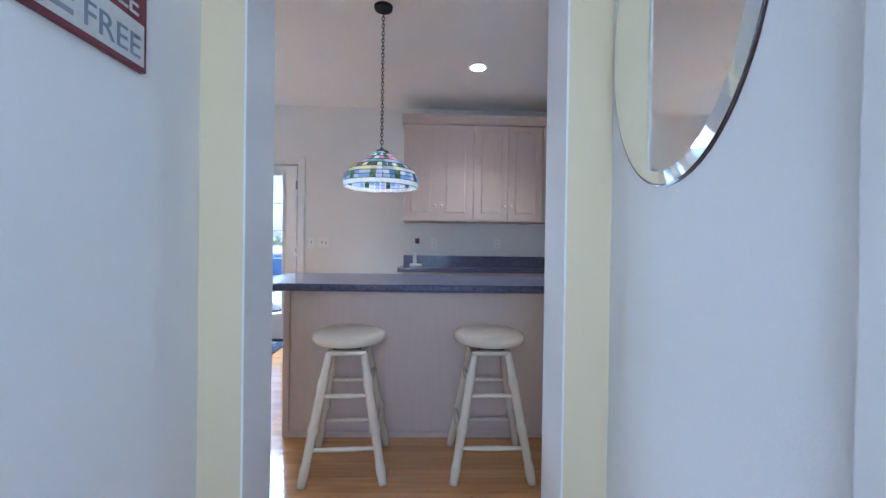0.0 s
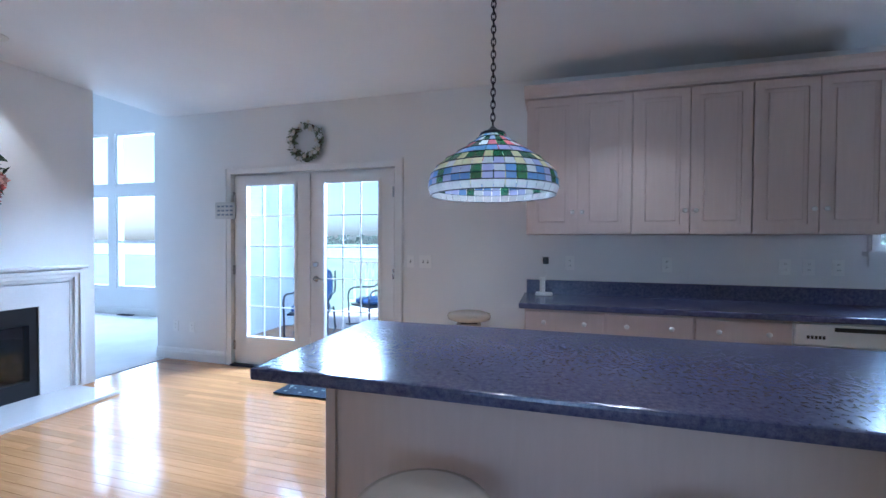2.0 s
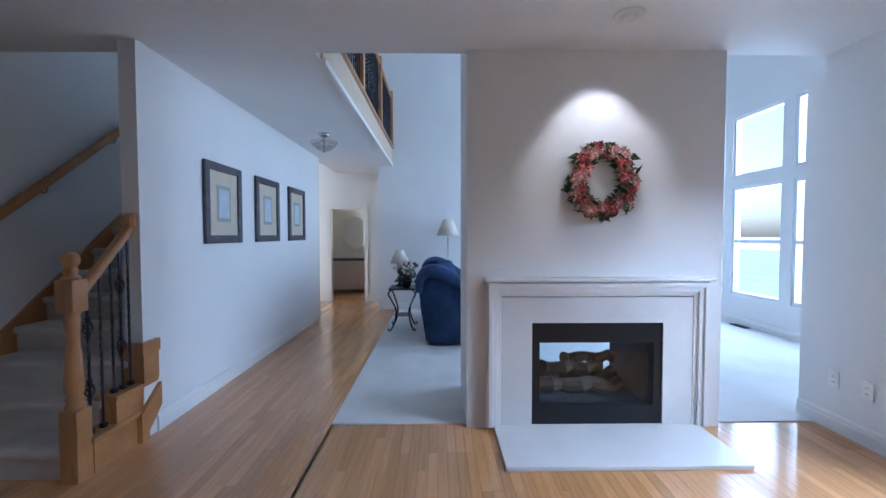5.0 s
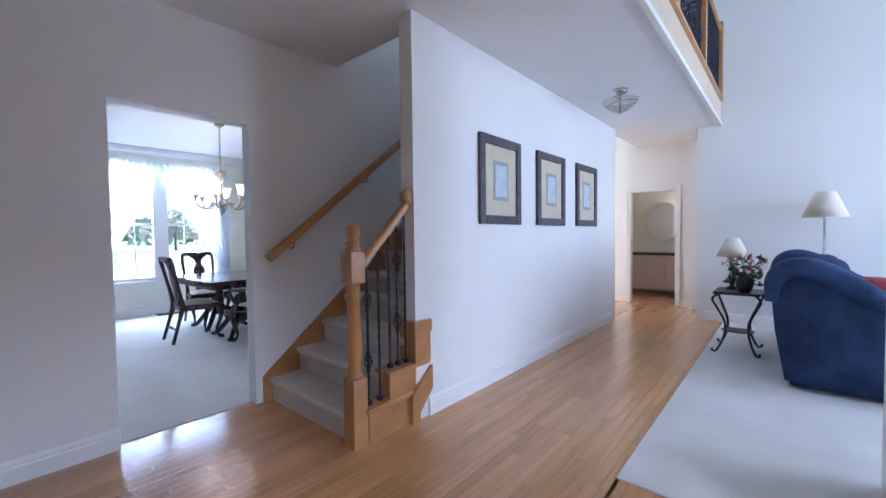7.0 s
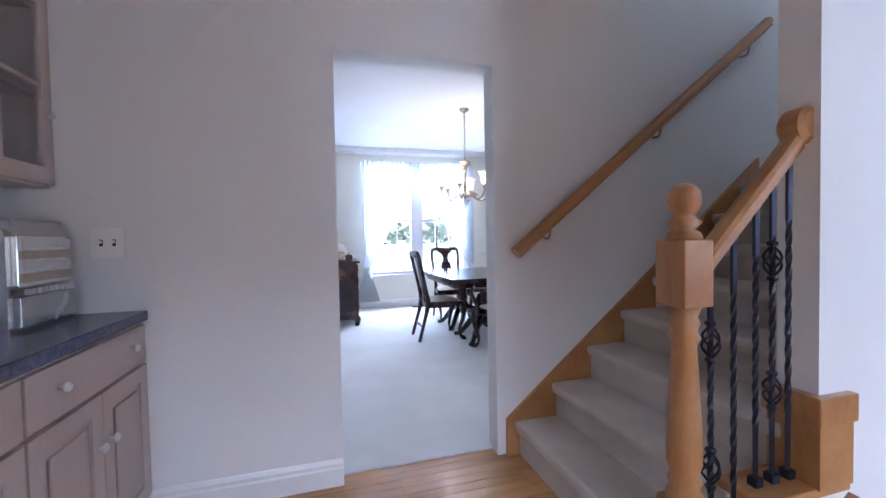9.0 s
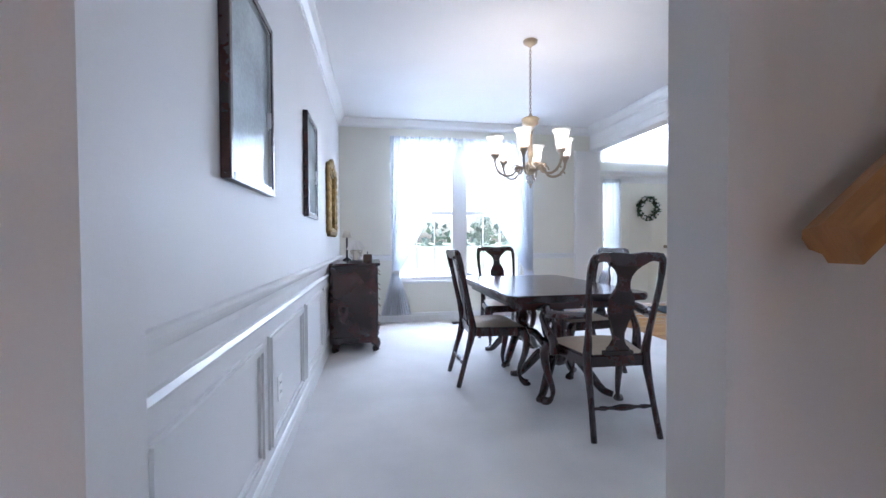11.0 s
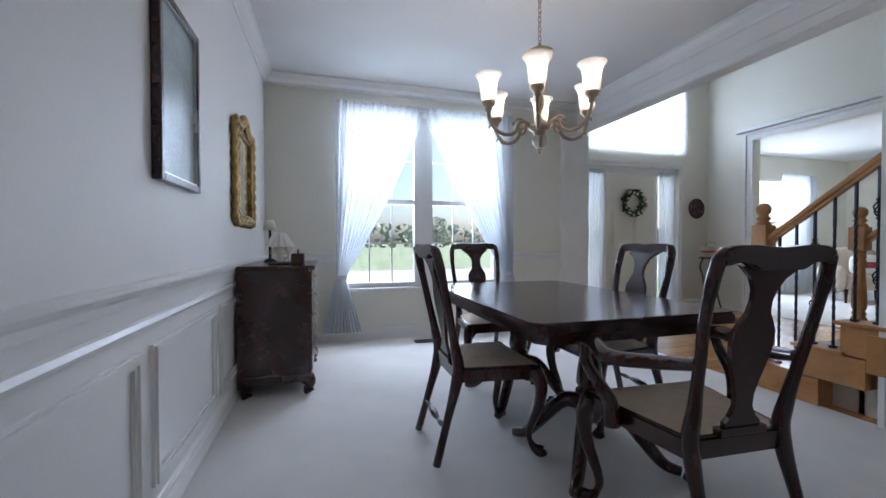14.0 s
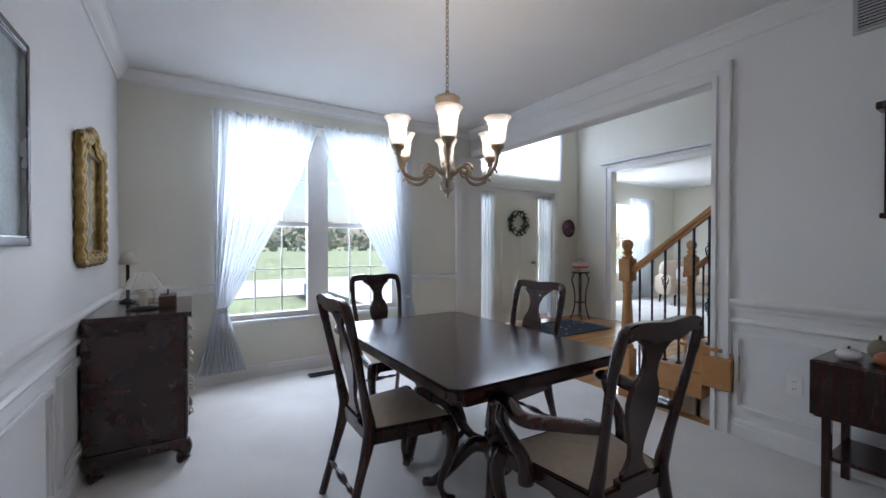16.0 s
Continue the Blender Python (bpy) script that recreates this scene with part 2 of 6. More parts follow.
def tube(bm, pts, radius, n=8, squash=1.0):
    """A round bar along a line of points; radius may be a list."""
    pts = [Vector(p) for p in pts]
    rs = radius if isinstance(radius, (list, tuple)) else [radius] * len(pts)
    rings, side = [], None
    for i, p in enumerate(pts):
        d = (pts[min(i + 1, len(pts) - 1)] - pts[max(i - 1, 0)]).normalized()
        if side is None:
            side = d.orthogonal().normalized()
        side = (side - d * side.dot(d)).normalized()
        up = d.cross(side)
        rings.append([bm.verts.new(p + (side * math.cos(2 * math.pi * k / n) + up * squash * math.sin(2 * math.pi * k / n)) * rs[i]) for k in range(n)])
    for a, b in zip(rings, rings[1:]):
        for k in range(n):
            bm.faces.new((a[k], a[(k + 1) % n], b[(k + 1) % n], b[k]))
    bm.faces.new(rings[0])
    bm.faces.new(rings[-1][::-1])
    return bm


def bar(bm, pts, w, t):
    """A flat bar of width w (x) and thickness t along points in the yz plane, or any line."""
    pts = [Vector(p) for p in pts]
    rings = []
    for i, p in enumerate(pts):
        d = (pts[min(i + 1, len(pts) - 1)] - pts[max(i - 1, 0)]).normalized()
        a = Vector((1, 0, 0))
        a = (a - d * a.dot(d)).normalized()
        b = d.cross(a)
        ww = w[i] if isinstance(w, (list, tuple)) else w
        rings.append([bm.verts.new(p + a * sx * ww / 2 + b * sy * t / 2) for sx, sy in ((-1, -1), (1, -1), (1, 1), (-1, 1))])
    for r, q in zip(rings, rings[1:]):
        for k in range(4):
            bm.faces.new((r[k], r[(k + 1) % 4], q[(k + 1) % 4], q[k]))
    bm.faces.new(rings[0])
    bm.faces.new(rings[-1][::-1])
    return bm


def prism(bm, outline, lo, hi, axis="y"):
    """A flat outline given thickness along an axis."""
    def at(a, b, c):
        return {"y": (a, c, b), "x": (c, a, b), "z": (a, b, c)}[axis]
    f = [bm.verts.new(at(a, b, lo)) for a, b in outline]
    g = [bm.verts.new(at(a, b, hi)) for a, b in outline]
    bm.faces.new(f)
    bm.faces.new(g[::-1])
    for i in range(len(f)):
        j = (i + 1) % len(f)
        bm.faces.new((f[i], g[i], g[j], f[j]))
    return bm


def smooth_line(pts, n=6):
    """Points of a smooth curve through the given ones."""
    p = [Vector(q) for q in pts]
    p = [2 * p[0] - p[1]] + p + [2 * p[-1] - p[-2]]
    out = []
    for i in range(1, len(p) - 2):
        for k in range(n):
            t = k / n
            out.append(0.5 * (2 * p[i] + (p[i + 1] - p[i - 1]) * t + (2 * p[i - 1] - 5 * p[i] + 4 * p[i + 1] - p[i + 2]) * t * t + (3 * p[i] - p[i - 1] - 3 * p[i + 1] + p[i + 2]) * t ** 3))
    return out + [p[-2]]


def wall(name, along, lo, hi, a0, a1, z0, z1, holes=(), material=None):
    """A wall that runs along x or y, lo to hi thick, with holes (a0, a1, z0, z1) through it."""
    bm = bmesh.new()
    cuts = sorted({a0, a1, *[h[0] for h in holes], *[h[1] for h in holes]})
    for u, v in zip(cuts, cuts[1:]):
        mid = (u + v) / 2
        spans, z = [], z0
        for h in sorted([h for h in holes if h[0] < mid < h[1]], key=lambda h: h[2]):
            if h[2] > z:
                spans.append((z, h[2]))
            z = h[3]
        if z < z1:
            spans.append((z, z1))
        for s, e in spans:
            if along == "x":
                box(bm, u, v, lo, hi, s, e)
            else:
                box(bm, lo, hi, u, v, s, e)
    bmesh.ops.remove_doubles(bm, verts=bm.verts, dist=0.0005)
    seen = {}
    for f in bm.faces:
        seen.setdefault(tuple(sorted(v.index for v in f.verts)), []).append(f)
    bm.verts.index_update()
    seen = {}
    for f in bm.faces:
        seen.setdefault(tuple(sorted(v.index for v in f.verts)), []).append(f)
    bmesh.ops.delete(bm, geom=[f for fs in seen.values() if len(fs) > 1 for f in fs], context="FACES_ONLY")
    return solid(name, bm, material or WALL, kind="structure")


BASE_PROFILE = ((0, 0), (0.016, 0), (0.016, 0.085), (0.012, 0.095), (0.012, 0.11), (0.006, 0.125), (0, 0.13))


def moulding(name, profile, along, face, sign, a0, a1, z=0.0, material=None):
    """A profile (out, up) run along a wall's face."""
    bm = bmesh.new()
    out = [(face + sign * o, z + u) for o, u in profile]
    prism(bm, out, a0, a1, "y" if along == "y" else "x")
    return solid(name, bm, material or TRIM, kind="structure")


def baseboard(along, face, sign, a0, a1):
    return moulding("baseboard", BASE_PROFILE, along, face, sign, a0, a1)


# ---- the shell of the house ----
H, TALL = 2.77, 5.3
wall("wall_north", "x", 5.10, 5.25, -5.08, 2.85, 0, H, [(-4.02, -2.11, 0, 2.08), (1.60, 2.06, 1.30, 2.42), (2.22, 2.68, 1.30, 2.42)])
wall("wall_kitchen_east", "y", 2.85, 3.0, 1.46, 5.25, 0, H)
wall("wall_living_east", "y", -5.08, -4.93, 5.25, 7.0, 0, TALL)
wall("wall_living_north", "x", 7.0, 7.15, -9.75, -4.93, 0, TALL, [(a, b, c, d) for a, b in ((-9.35, -8.58), (-8.42, -7.46), (-7.30, -6.34)) for c, d in ((0.47, 2.20), (2.35, 3.32))])
wall("wall_living_west", "y", -9.75, -9.63, 1.17, 7.0, 0, TALL)
wall("wall_hall_return", "x", 1.05, 1.17, -10.6, -9.63, 0, TALL)
wall("wall_hall_end", "y", -10.72, -10.6, -1.12, 1.17, 0, TALL, [(-0.12, 0.60, 0, 2.0)])
wall("wall_pictures", "x", 0.02, 0.14, -8.77, -4.73, 0, H)
wall("wall_stair_west", "y", -8.89, -8.77, -1.75, 0.14, 0, TALL, material=CREAM)
wall("wall_dining_north", "x", -1.12, -1.0, -6.8, -1.9, 0, TALL, [(-4.15, -3.33, 0, 2.11)])
wall("wall_corridor_west", "y", -1.9, -1.16, -1.12, 1.46, 0, H)
wall("wall_opening_west", "x", 1.46, 1.64, -1.9, -1.04, 0, H, material=BUTTER)
wall("wall_opening_east", "x", 1.46, 1.64, -0.156, 2.85, 0, H, material=BUTTER)
wall("wall_opening_head", "x", 1.46, 1.64, -1.04, -0.156, 2.2, H)
solid("opening_jamb", boxed(-1.04, -1.034, 1.455, 1.645, 0, 2.2), TRIM, kind="structure")
solid("opening_jamb", boxed(-0.162, -0.156, 1.455, 1.645, 0, 2.2), TRIM, kind="structure")
wall("wall_corridor_east", "y", -0.03, 0.12, -1.12, 1.46, 0, H)
# the hole is invented, never in view, to let the corridor fill lamp through
wall("wall_corridor_end", "x", -1.24, -1.12, -1.9, 0.12, 0, H, [(-1.05, -0.15, 0.85, 2.15)])
wall("wall_above_kitchen", "y", -5.05, -4.93, -1.0, 5.25, H + 0.13, TALL)
wall("wall_dining_west", "y", -6.92, -6.80, -6.0, -1.12, 0, TALL, [(-6.0, -3.12, 0, 2.43)])
wall("wall_dining_south", "x", -6.15, -6.0, -6.92, -3.05, 0, H, [(-5.72, -3.92, 0.57, 2.45)], CREAM)
wall("wall_dining_east", "y", -3.17, -3.05, -6.0, -1.12, 0, H)
wall("wall_foyer_south", "x", -6.88, -6.73, -9.92, -6.80, 0, TALL, [(-9.17, -7.42, 0, 2.22), (-9.28, -7.42, 2.46, 3.6)], CREAM)
wall("wall_foyer_return", "y", -6.92, -6.80, -6.73, -6.15, 0, TALL, material=CREAM)
wall("wall_foyer_west", "y", -9.92, -9.80, -6.73, -1.75, 0, TALL, [(-6.0, -4.1, 0, 2.55)], CREAM)
wall("wall_foyer_north", "x", -1.75, -1.63, -9.92, -8.77, 0, TALL, material=CREAM)
wall("wall_den_south", "x", -7.6, -7.45, -14.5, -9.92, 0, H, [(-13.2, -10.6, 0.6, 2.3)], CREAM)
wall("wall_den_west", "y", -14.6, -14.5, -7.6, -3.0, 0, H, material=CREAM)
wall("wall_den_north", "x", -3.0, -2.9, -14.5, -9.92, 0, H, material=CREAM)
wall("wall_bath_west", "y", -12.6, -12.5, -1.2, 2.0, 0, H, material=CREAM)
wall("wall_bath_side", "x", 1.17, 1.27, -12.5, -10.72, 0, H, material=CREAM)
wall("wall_bath_other", "x", -1.3, -1.2, -12.5, -10.72, 0, H, material=CREAM)


def slab(name, x0, x1, y0, y1, z0, z1, material):
    return solid(name, boxed(x0, x1, y0, y1, z0, z1), material, kind="structure")


slab("ceiling_kitchen", -4.93, 3.0, -1.12, 5.25, H, H + 0.13, CEIL)
slab("ceiling_hall", -10.72, -4.932, 0.02, 1.30, H, H + 0.28, CEIL)
slab("ceiling_dining", -6.80, -3.05, -6.15, -1.12, H, H + 0.13, CEIL)
slab("ceiling_upper", -10.72, -4.93, -6.88, 7.15, TALL, TALL + 0.12, CEIL)
slab("ceiling_den", -14.6, -9.92, -7.6, -2.9, H, H + 0.1, CEIL)
slab("ceiling_bath", -12.6, -10.72, -1.3, 1.27, H, H + 0.1, CEIL)
slab("subfloor", -14.6, 3.0, -7.6, 7.15, -0.25, -0.03, JOINT)
slab("carpet_living", -9.63, -4.93, 1.39, 7.0, -0.03, 0.008, CARPET)
slab("carpet_dining", -6.80, -3.05, -6.15, -1.07, -0.03, 0.008, CARPET)
slab("carpet_den", -14.5, -9.86, -7.45, -3.0, -0.03, 0.006, CARPET)
slab("floor_bath", -12.5, -10.66, -1.2, 1.17, -0.03, 0.002, PLANKS)

# ---- trim ----
baseboard("x", 5.10, -1, -5.08, -4.12)
baseboard("x", 5.10, -1, -2.0, -0.88)
baseboard("x", 0.14, 1, -8.77, -4.85)
baseboard("x", -1.0, 1, -3.33, -2.49)
baseboard("y", -9.63, 1, 1.17, 7.0)
baseboard("y", -10.6, 1, 0.68, 1.05)
baseboard("y", -5.08, -1, 5.1, 7.0)
baseboard("x", 7.0, -1, -9.63, -5.08)
baseboard("x", -6.0, 1, -6.6, -3.17)
baseboard("y", -3.17, -1, -6.0, -1.12)
baseboard("y", -6.80, 1, -3.0, -1.12)
baseboard("x", -6.73, 1, -9.8, -9.25)
baseboard("y", -1.16, 1, -1.12, 1.46)
baseboard("y", -0.03, -1, -1.12, 1.46)
CROWN = ((0, 0), (0.012, 0), (0.018, 0.02), (0.05, 0.045), (0.075, 0.085), (0.085, 0.09), (0.085, 0.11), (0, 0.11))
for along, face, sign, a0, a1 in (("x", -6.0, 1, -6.8, -3.17), ("y", -3.17, -1, -6.0, -1.12), ("y", -6.80, 1, -6.0, -1.12), ("x", -1.12, -1, -6.8, -3.17)):
    moulding("crown_moulding", CROWN, along, face, sign, a0, a1, H - 0.11)
CHAIR_RAIL = ((0, 0), (0.012, 0.004), (0.016, 0.03), (0.026, 0.04), (0.034, 0.055), (0.034, 0.068), (0.02, 0.078), (0, 0.08))
PANEL_RAIL = ((0, 0), (0.014, 0.004), (0.022, 0.018), (0.014, 0.034), (0, 0.038))
for face, sign, a0, a1 in ((-3.17, -1, -6.0, -1.12), (-6.80, 1, -3.0, -1.12)):
    moulding("chair_rail", CHAIR_RAIL, "y", face, sign, a0, a1, 0.855)
    moulding("chair_rail_lower", PANEL_RAIL, "y", face, sign, a0, a1, 0.765)
moulding("chair_rail", CHAIR_RAIL, "x", -6.0, 1, -3.92, -3.17, 0.855)
moulding("chair_rail", CHAIR_RAIL, "x", -6.0, 1, -6.6, -5.9, 0.855)


def panel_frame(along, face, sign, a0, a1, z0, z1):
    """A picture-frame moulding on the wainscot."""
    bm = bmesh.new()
    for w, lo, d, i in ((0.045, 0.0, 0.012, 0.0), (0.024, 0.012, 0.022, 0.008)):
        f0, f1 = face + sign * lo, face + sign * d
        b0, b1, c0, c1 = a0 + i, a1 - i, z0 + i, z1 - i
        for u0, u1, s, e in ((b0, b1, c1 - w, c1), (b0, b1, c0, c0 + w), (b0, b0 + w, c0 + w, c1 - w), (b1 - w, b1, c0 + w, c1 - w)):
            if along == "y":
                box(bm, f0, f1, u0, u1, s, e)
            else:
                box(bm, u0, u1, f0, f1, s, e)
    return solid("wainscot_panel", bm, TRIM, kind="structure")


for a0, a1 in ((-2.26, -1.4), (-3.18, -2.36), (-4.1, -3.28), (-5.0, -4.2), (-5.9, -5.1)):
    panel_frame("y", -3.17, -1, a0, a1, 0.19, 0.70)
panel_frame("y", -6.80, 1, -2.98, -1.9, 0.19, 0.71)


def casing(name, along, face, sign, a0, a1, z0, z1, w=0.085, d=0.02, sill=False):
    """A stepped casing round an opening."""
    bm = bmesh.new()
    for ww, lo, dd, o in ((w, 0.0, d, 0.0), (w * 0.3, d, d * 1.6, 0.006)):
        f0, f1 = face + sign * lo, face + sign * dd
        e0, e1, top = a0 - w + o, a1 + w - o, z1 + w - o
        sides = [(e0, e0 + ww, z0 + o, top), (e1 - ww, e1, z0 + o, top), (e0 + ww, e1 - ww, top - ww, top)]
        for u0, u1, s, e in sides:
            if along == "x":
                box(bm, u0, u1, min(f0, f1), max(f0, f1), s, e)
            else:
                box(bm, min(f0, f1), max(f0, f1), u0, u1, s, e)
    if sill:
        f1 = face + sign * 0.06
        box(bm, a0 - w - 0.03, a1 + w + 0.03, min(face, f1), max(face, f1), z0 - 0.03, z0)
        f1 = face + sign * 0.018
        box(bm, a0 - w, a1 + w, min(face, f1), max(face, f1), z0 - 0.11, z0 - 0.03)
    return solid(name, bm, TRIM, kind="structure")


casing("patio_door_casing", "x", 5.10, -1, -4.02, -2.11, 0, 2.08)
casing("kitchen_window_casing", "x", 5.10, -1, 1.60, 2.68, 1.30, 2.42, w=0.05, sill=True)
casing("bath_door_casing", "y", -10.6, 1, -0.12, 0.60, 0, 2.0)
casing("foyer_opening_casing", "y", -9.80, 1, -6.0, -4.1, 0, 2.55, w=0.13, d=0.03)
casing("front_door_casing", "x", -6.73, 1, -9.17, -7.42, 0, 2.22)
solid("foyer_opening_cornice", boxed(-9.80, -9.70, -6.2, -3.9, 2.68, 2.74, bevel=0.01), TRIM, kind="structure")
bm = bmesh.new()
for w, lo, d, i in ((0.12, 0.0, 0.02, 0.0), (0.03, 0.02, 0.034, 0.006), (0.03, 0.02, 0.028, 0.084)):
    box(bm, -6.80 + lo, -6.80 + d, -3.12 + i, -3.12 + i + w, 0, 2.43 + i + w)
    box(bm, -6.80 + lo, -6.80 + d, -5.96, -3.12 + i, 2.43 + i, 2.43 + i + w)
solid("dining_opening_casing", bm, TRIM, kind="structure")
solid("dining_opening_pilaster", boxed(-6.95, -6.55, -6.0, -5.965, 0, 2.43, bevel=0.008), TRIM, kind="structure")
solid("loft_fascia", boxed(-9.63, -5.05, 1.301, 1.325, H + 0.02, H + 0.30), mat("tan_fascia", (0.62, 0.5, 0.36), 0.5), kind="structure")
solid("loft_edge_trim", boxed(-9.63, -5.05, 1.301, 1.345, H - 0.03, H + 0.018, bevel=0.006), TRIM, kind="structure")
solid("corridor_corner_casing", boxed(-0.05, -0.03, 0.62, 0.80, 0, 2.1, bevel=0.004), TRIM, kind="structure")


# ---- windows and doors ----
def sash_window(name, x0, x1, z0, z1, y, sash=True, cols=2, rows=2, label="white double-hung window"):
    w = thing(name, (x0 + x1) / 2, y, z0, label, "window", kind="structure")
    hw, h = (x1 - x0) / 2, z1 - z0
    bm = bmesh.new()
    for a in ((-hw, -hw + 0.045, 0, h), (hw - 0.045, hw, 0, h), (-hw + 0.045, hw - 0.045, 0, 0.05), (-hw + 0.045, hw - 0.045, h - 0.045, h)):
        box(bm, a[0], a[1], -0.04, 0.04, a[2], a[3])
    part("window_frame", bm, TRIM, w)
    if sash:
        part("meeting_rail", boxed(-hw + 0.045, hw - 0.045, -0.03, 0.03, h * 0.5 - 0.025, h * 0.5 + 0.025), TRIM, w)
    for lo, hi in (((0.05, h * 0.5 - 0.025), (h * 0.5 + 0.025, h - 0.045)) if sash else ((0.05, h - 0.045),)):
        p = part("pane", boxed(-hw + 0.045, hw - 0.045, -0.003, 0.003, lo, hi), GLASS, w)
        p.visible_shadow = False
        for c in range(1, cols):
            xx = -hw + 0.045 + (2 * hw - 0.09) * c / cols
            part("muntin", boxed(xx - 0.006, xx + 0.006, -0.008, 0.008, lo, hi), TRIM, w)
        for r in range(1, rows):
            zz = lo + (hi - lo) * r / rows
            part("muntin", boxed(-hw + 0.045, hw - 0.045, -0.007, 0.007, zz - 0.006, zz + 0.006), TRIM, w)
    return w


for a, b in ((-9.35, -8.58), (-8.42, -7.46), (-7.30, -6.34)):
    sash_window("window_1", a, b, 0.47, 2.20, 7.06, True, 1, 1)
    sash_window("window_2", a, b, 2.35, 3.32, 7.06, False, 1, 1, "white fixed transom window")
for a, b in ((1.60, 2.06), (2.22, 2.68)):
    sash_window("window_3", a, b, 1.30, 2.42, 5.17, True, 2, 2)
for a, b in ((-5.72, -4.88), (-4.76, -3.92)):
    sash_window("window_4", a, b, 0.57, 2.45, -6.07, True, 3, 2)
solid("window_mullion", boxed(-4.88, -4.76, -6.12, -6.03, 0.57, 2.45), TRIM, kind="structure")
solid("window_stool", boxed(-5.80, -3.84, -6.05, -5.96, 0.535, 0.57, bevel=0.006), TRIM, kind="structure")
sash_window("window_5", -9.28, -7.42, 2.46, 3.6, -6.8, False, 1, 1, "wide transom window over the front door")
sash_window("window_6", -13.2, -10.6, 0.6, 2.3, -7.52, True, 3, 2)


def french_door(x0, x1, y, handle_side, lockset):
    d = thing("door_1", (x0 + x1) / 2, y, 0.02, "white glazed patio door with a divided pane", "door", kind="structure")
    hw, h = (x1 - x0) / 2, 2.03
    gx, g0, g1 = hw - 0.165, 0.30, 1.93
    bm = bmesh.new()
    for a in ((-hw, -gx, 0, h), (gx, hw, 0, h), (-gx, gx, 0, g0), (-gx, gx, g1, h)):
        box(bm, a[0], a[1], -0.022, 0.022, a[2], a[3])
    part("leaf", bm, TRIM, d)
    bm = bmesh.new()
    for a in ((-gx - 0.03, -gx, g0 - 0.03, g1 + 0.03), (gx, gx + 0.03, g0 - 0.03, g1 + 0.03), (-gx, gx, g0 - 0.03, g0), (-gx, gx, g1, g1 + 0.03)):
        box(bm, a[0], a[1], -0.034, -0.022, a[2], a[3], bevel=0.004)
    part("glazing_bead", bm, TRIM, d)
    p = part("pane", boxed(-gx, gx, -0.003, 0.003, g0, g1), GLASS, d)
    p.visible_shadow = False
    for k in (1, 2):
        xx = -gx + 2 * gx * k / 3
        part("muntin", boxed(xx - 0.005, xx + 0.005, -0.008, 0.008, g0, g1), TRIM, d)
    for k in range(1, 5):
        zz = g0 + (g1 - g0) * k / 5
        part("muntin", boxed(-gx, gx, -0.009, 0.009, zz - 0.005, zz + 0.005), TRIM, d)
    for zz in (0.2, 1.02, 1.82):
        part("hinge", boxed(-handle_side * hw - 0.012, -handle_side * hw + 0.012, -0.034, -0.02, zz - 0.05, zz + 0.05), CHROME, d)
    if lockset:
        hx = handle_side * (hw - 0.07)
        bm = bmesh.new()
        tube(bm, [(hx, -0.022, 0.95), (hx, -0.03, 0.95)], 0.03, 16)
        tube(bm, [(hx, -0.03, 0.95), (hx, -0.07, 0.95)], 0.011, 10)
        tube(bm, smooth_line([(hx, -0.07, 0.95), (hx - handle_side * 0.05, -0.075, 0.955), (hx - handle_side * 0.11, -0.07, 0.945)]), 0.009, 10)
        part("lever_handle", bm, CHROME, d, smooth=True)
        part("deadbolt", tube(bmesh.new(), [(hx, -0.022, 1.1), (hx, -0.045, 1.1)], 0.027, 16), CHROME, d)
    return d


french_door(-4.0, -3.075, 5.14, 1, False)
french_door(-3.055, -2.13, 5.14, -1, True)
solid("patio_door_jamb", box(box(boxed(-4.02, -3.985, 5.165, 5.20, 0, 2.08), -2.145, -2.11, 5.165, 5.20, 0, 2.08), -3.985, -2.145, 5.165, 5.20, 2.03, 2.08), TRIM, kind="structure")
solid("door_astragal", boxed(-3.08, -3.05, 5.10, 5.118, 0.02, 2.05), TRIM, kind="structure")
solid("door_threshold", boxed(-4.02, -2.11, 5.06, 5.25, 0.0, 0.018), IRON, kind="structure")


def front_door():
    d = thing("door_2", -8.295, -6.79, 0, "cream six-panel front door", "door", kind="structure")
    bm = boxed(-0.455, 0.455, -0.02, 0.02, 0.01, 2.1)
    for x0 in (-0.36, 0.06):
        for z0, z1 in ((0.2, 0.85), (0.97, 1.6), (1.7, 1.95)):
            box(bm, x0, x0 + 0.3, 0.02, 0.026, z0, z1, bevel=0.003)
            box(bm, x0 + 0.04, x0 + 0.26, 0.026, 0.034, z0 + 0.04, z1 - 0.04, bevel=0.004)
    part("leaf", bm, CREAM, d)
    bm = lathe(bmesh.new(), ((0.03, 0), (0.03, 0.01), (0.012, 0.015), (0.012, 0.04), (0.03, 0.055), (0.026, 0.075), (0.001, 0.08)), 16)
    bmesh.ops.rotate(bm, matrix=Matrix.Rotation(-math.pi / 2, 3, "X"), verts=bm.verts)
    bmesh.ops.translate(bm, vec=(-0.38, 0.02, 1.0), verts=bm.verts)
    part("door_knob", bm, BRASS, d, smooth=True)
    for s, cx in ((1, 0.66), (-1, -0.66)):
        part("sidelight_frame", boxed(cx - 0.19, cx - 0.15, -0.03, 0.03, 0, 2.2), TRIM, d)
        part("sidelight_frame", boxed(cx + 0.15, cx + 0.19, -0.03, 0.03, 0, 2.2), TRIM, d)
        p = part("pane", boxed(cx - 0.15, cx + 0.15, -0.003, 0.003, 0.1, 2.15), GLASS, d)
        p.visible_shadow = False
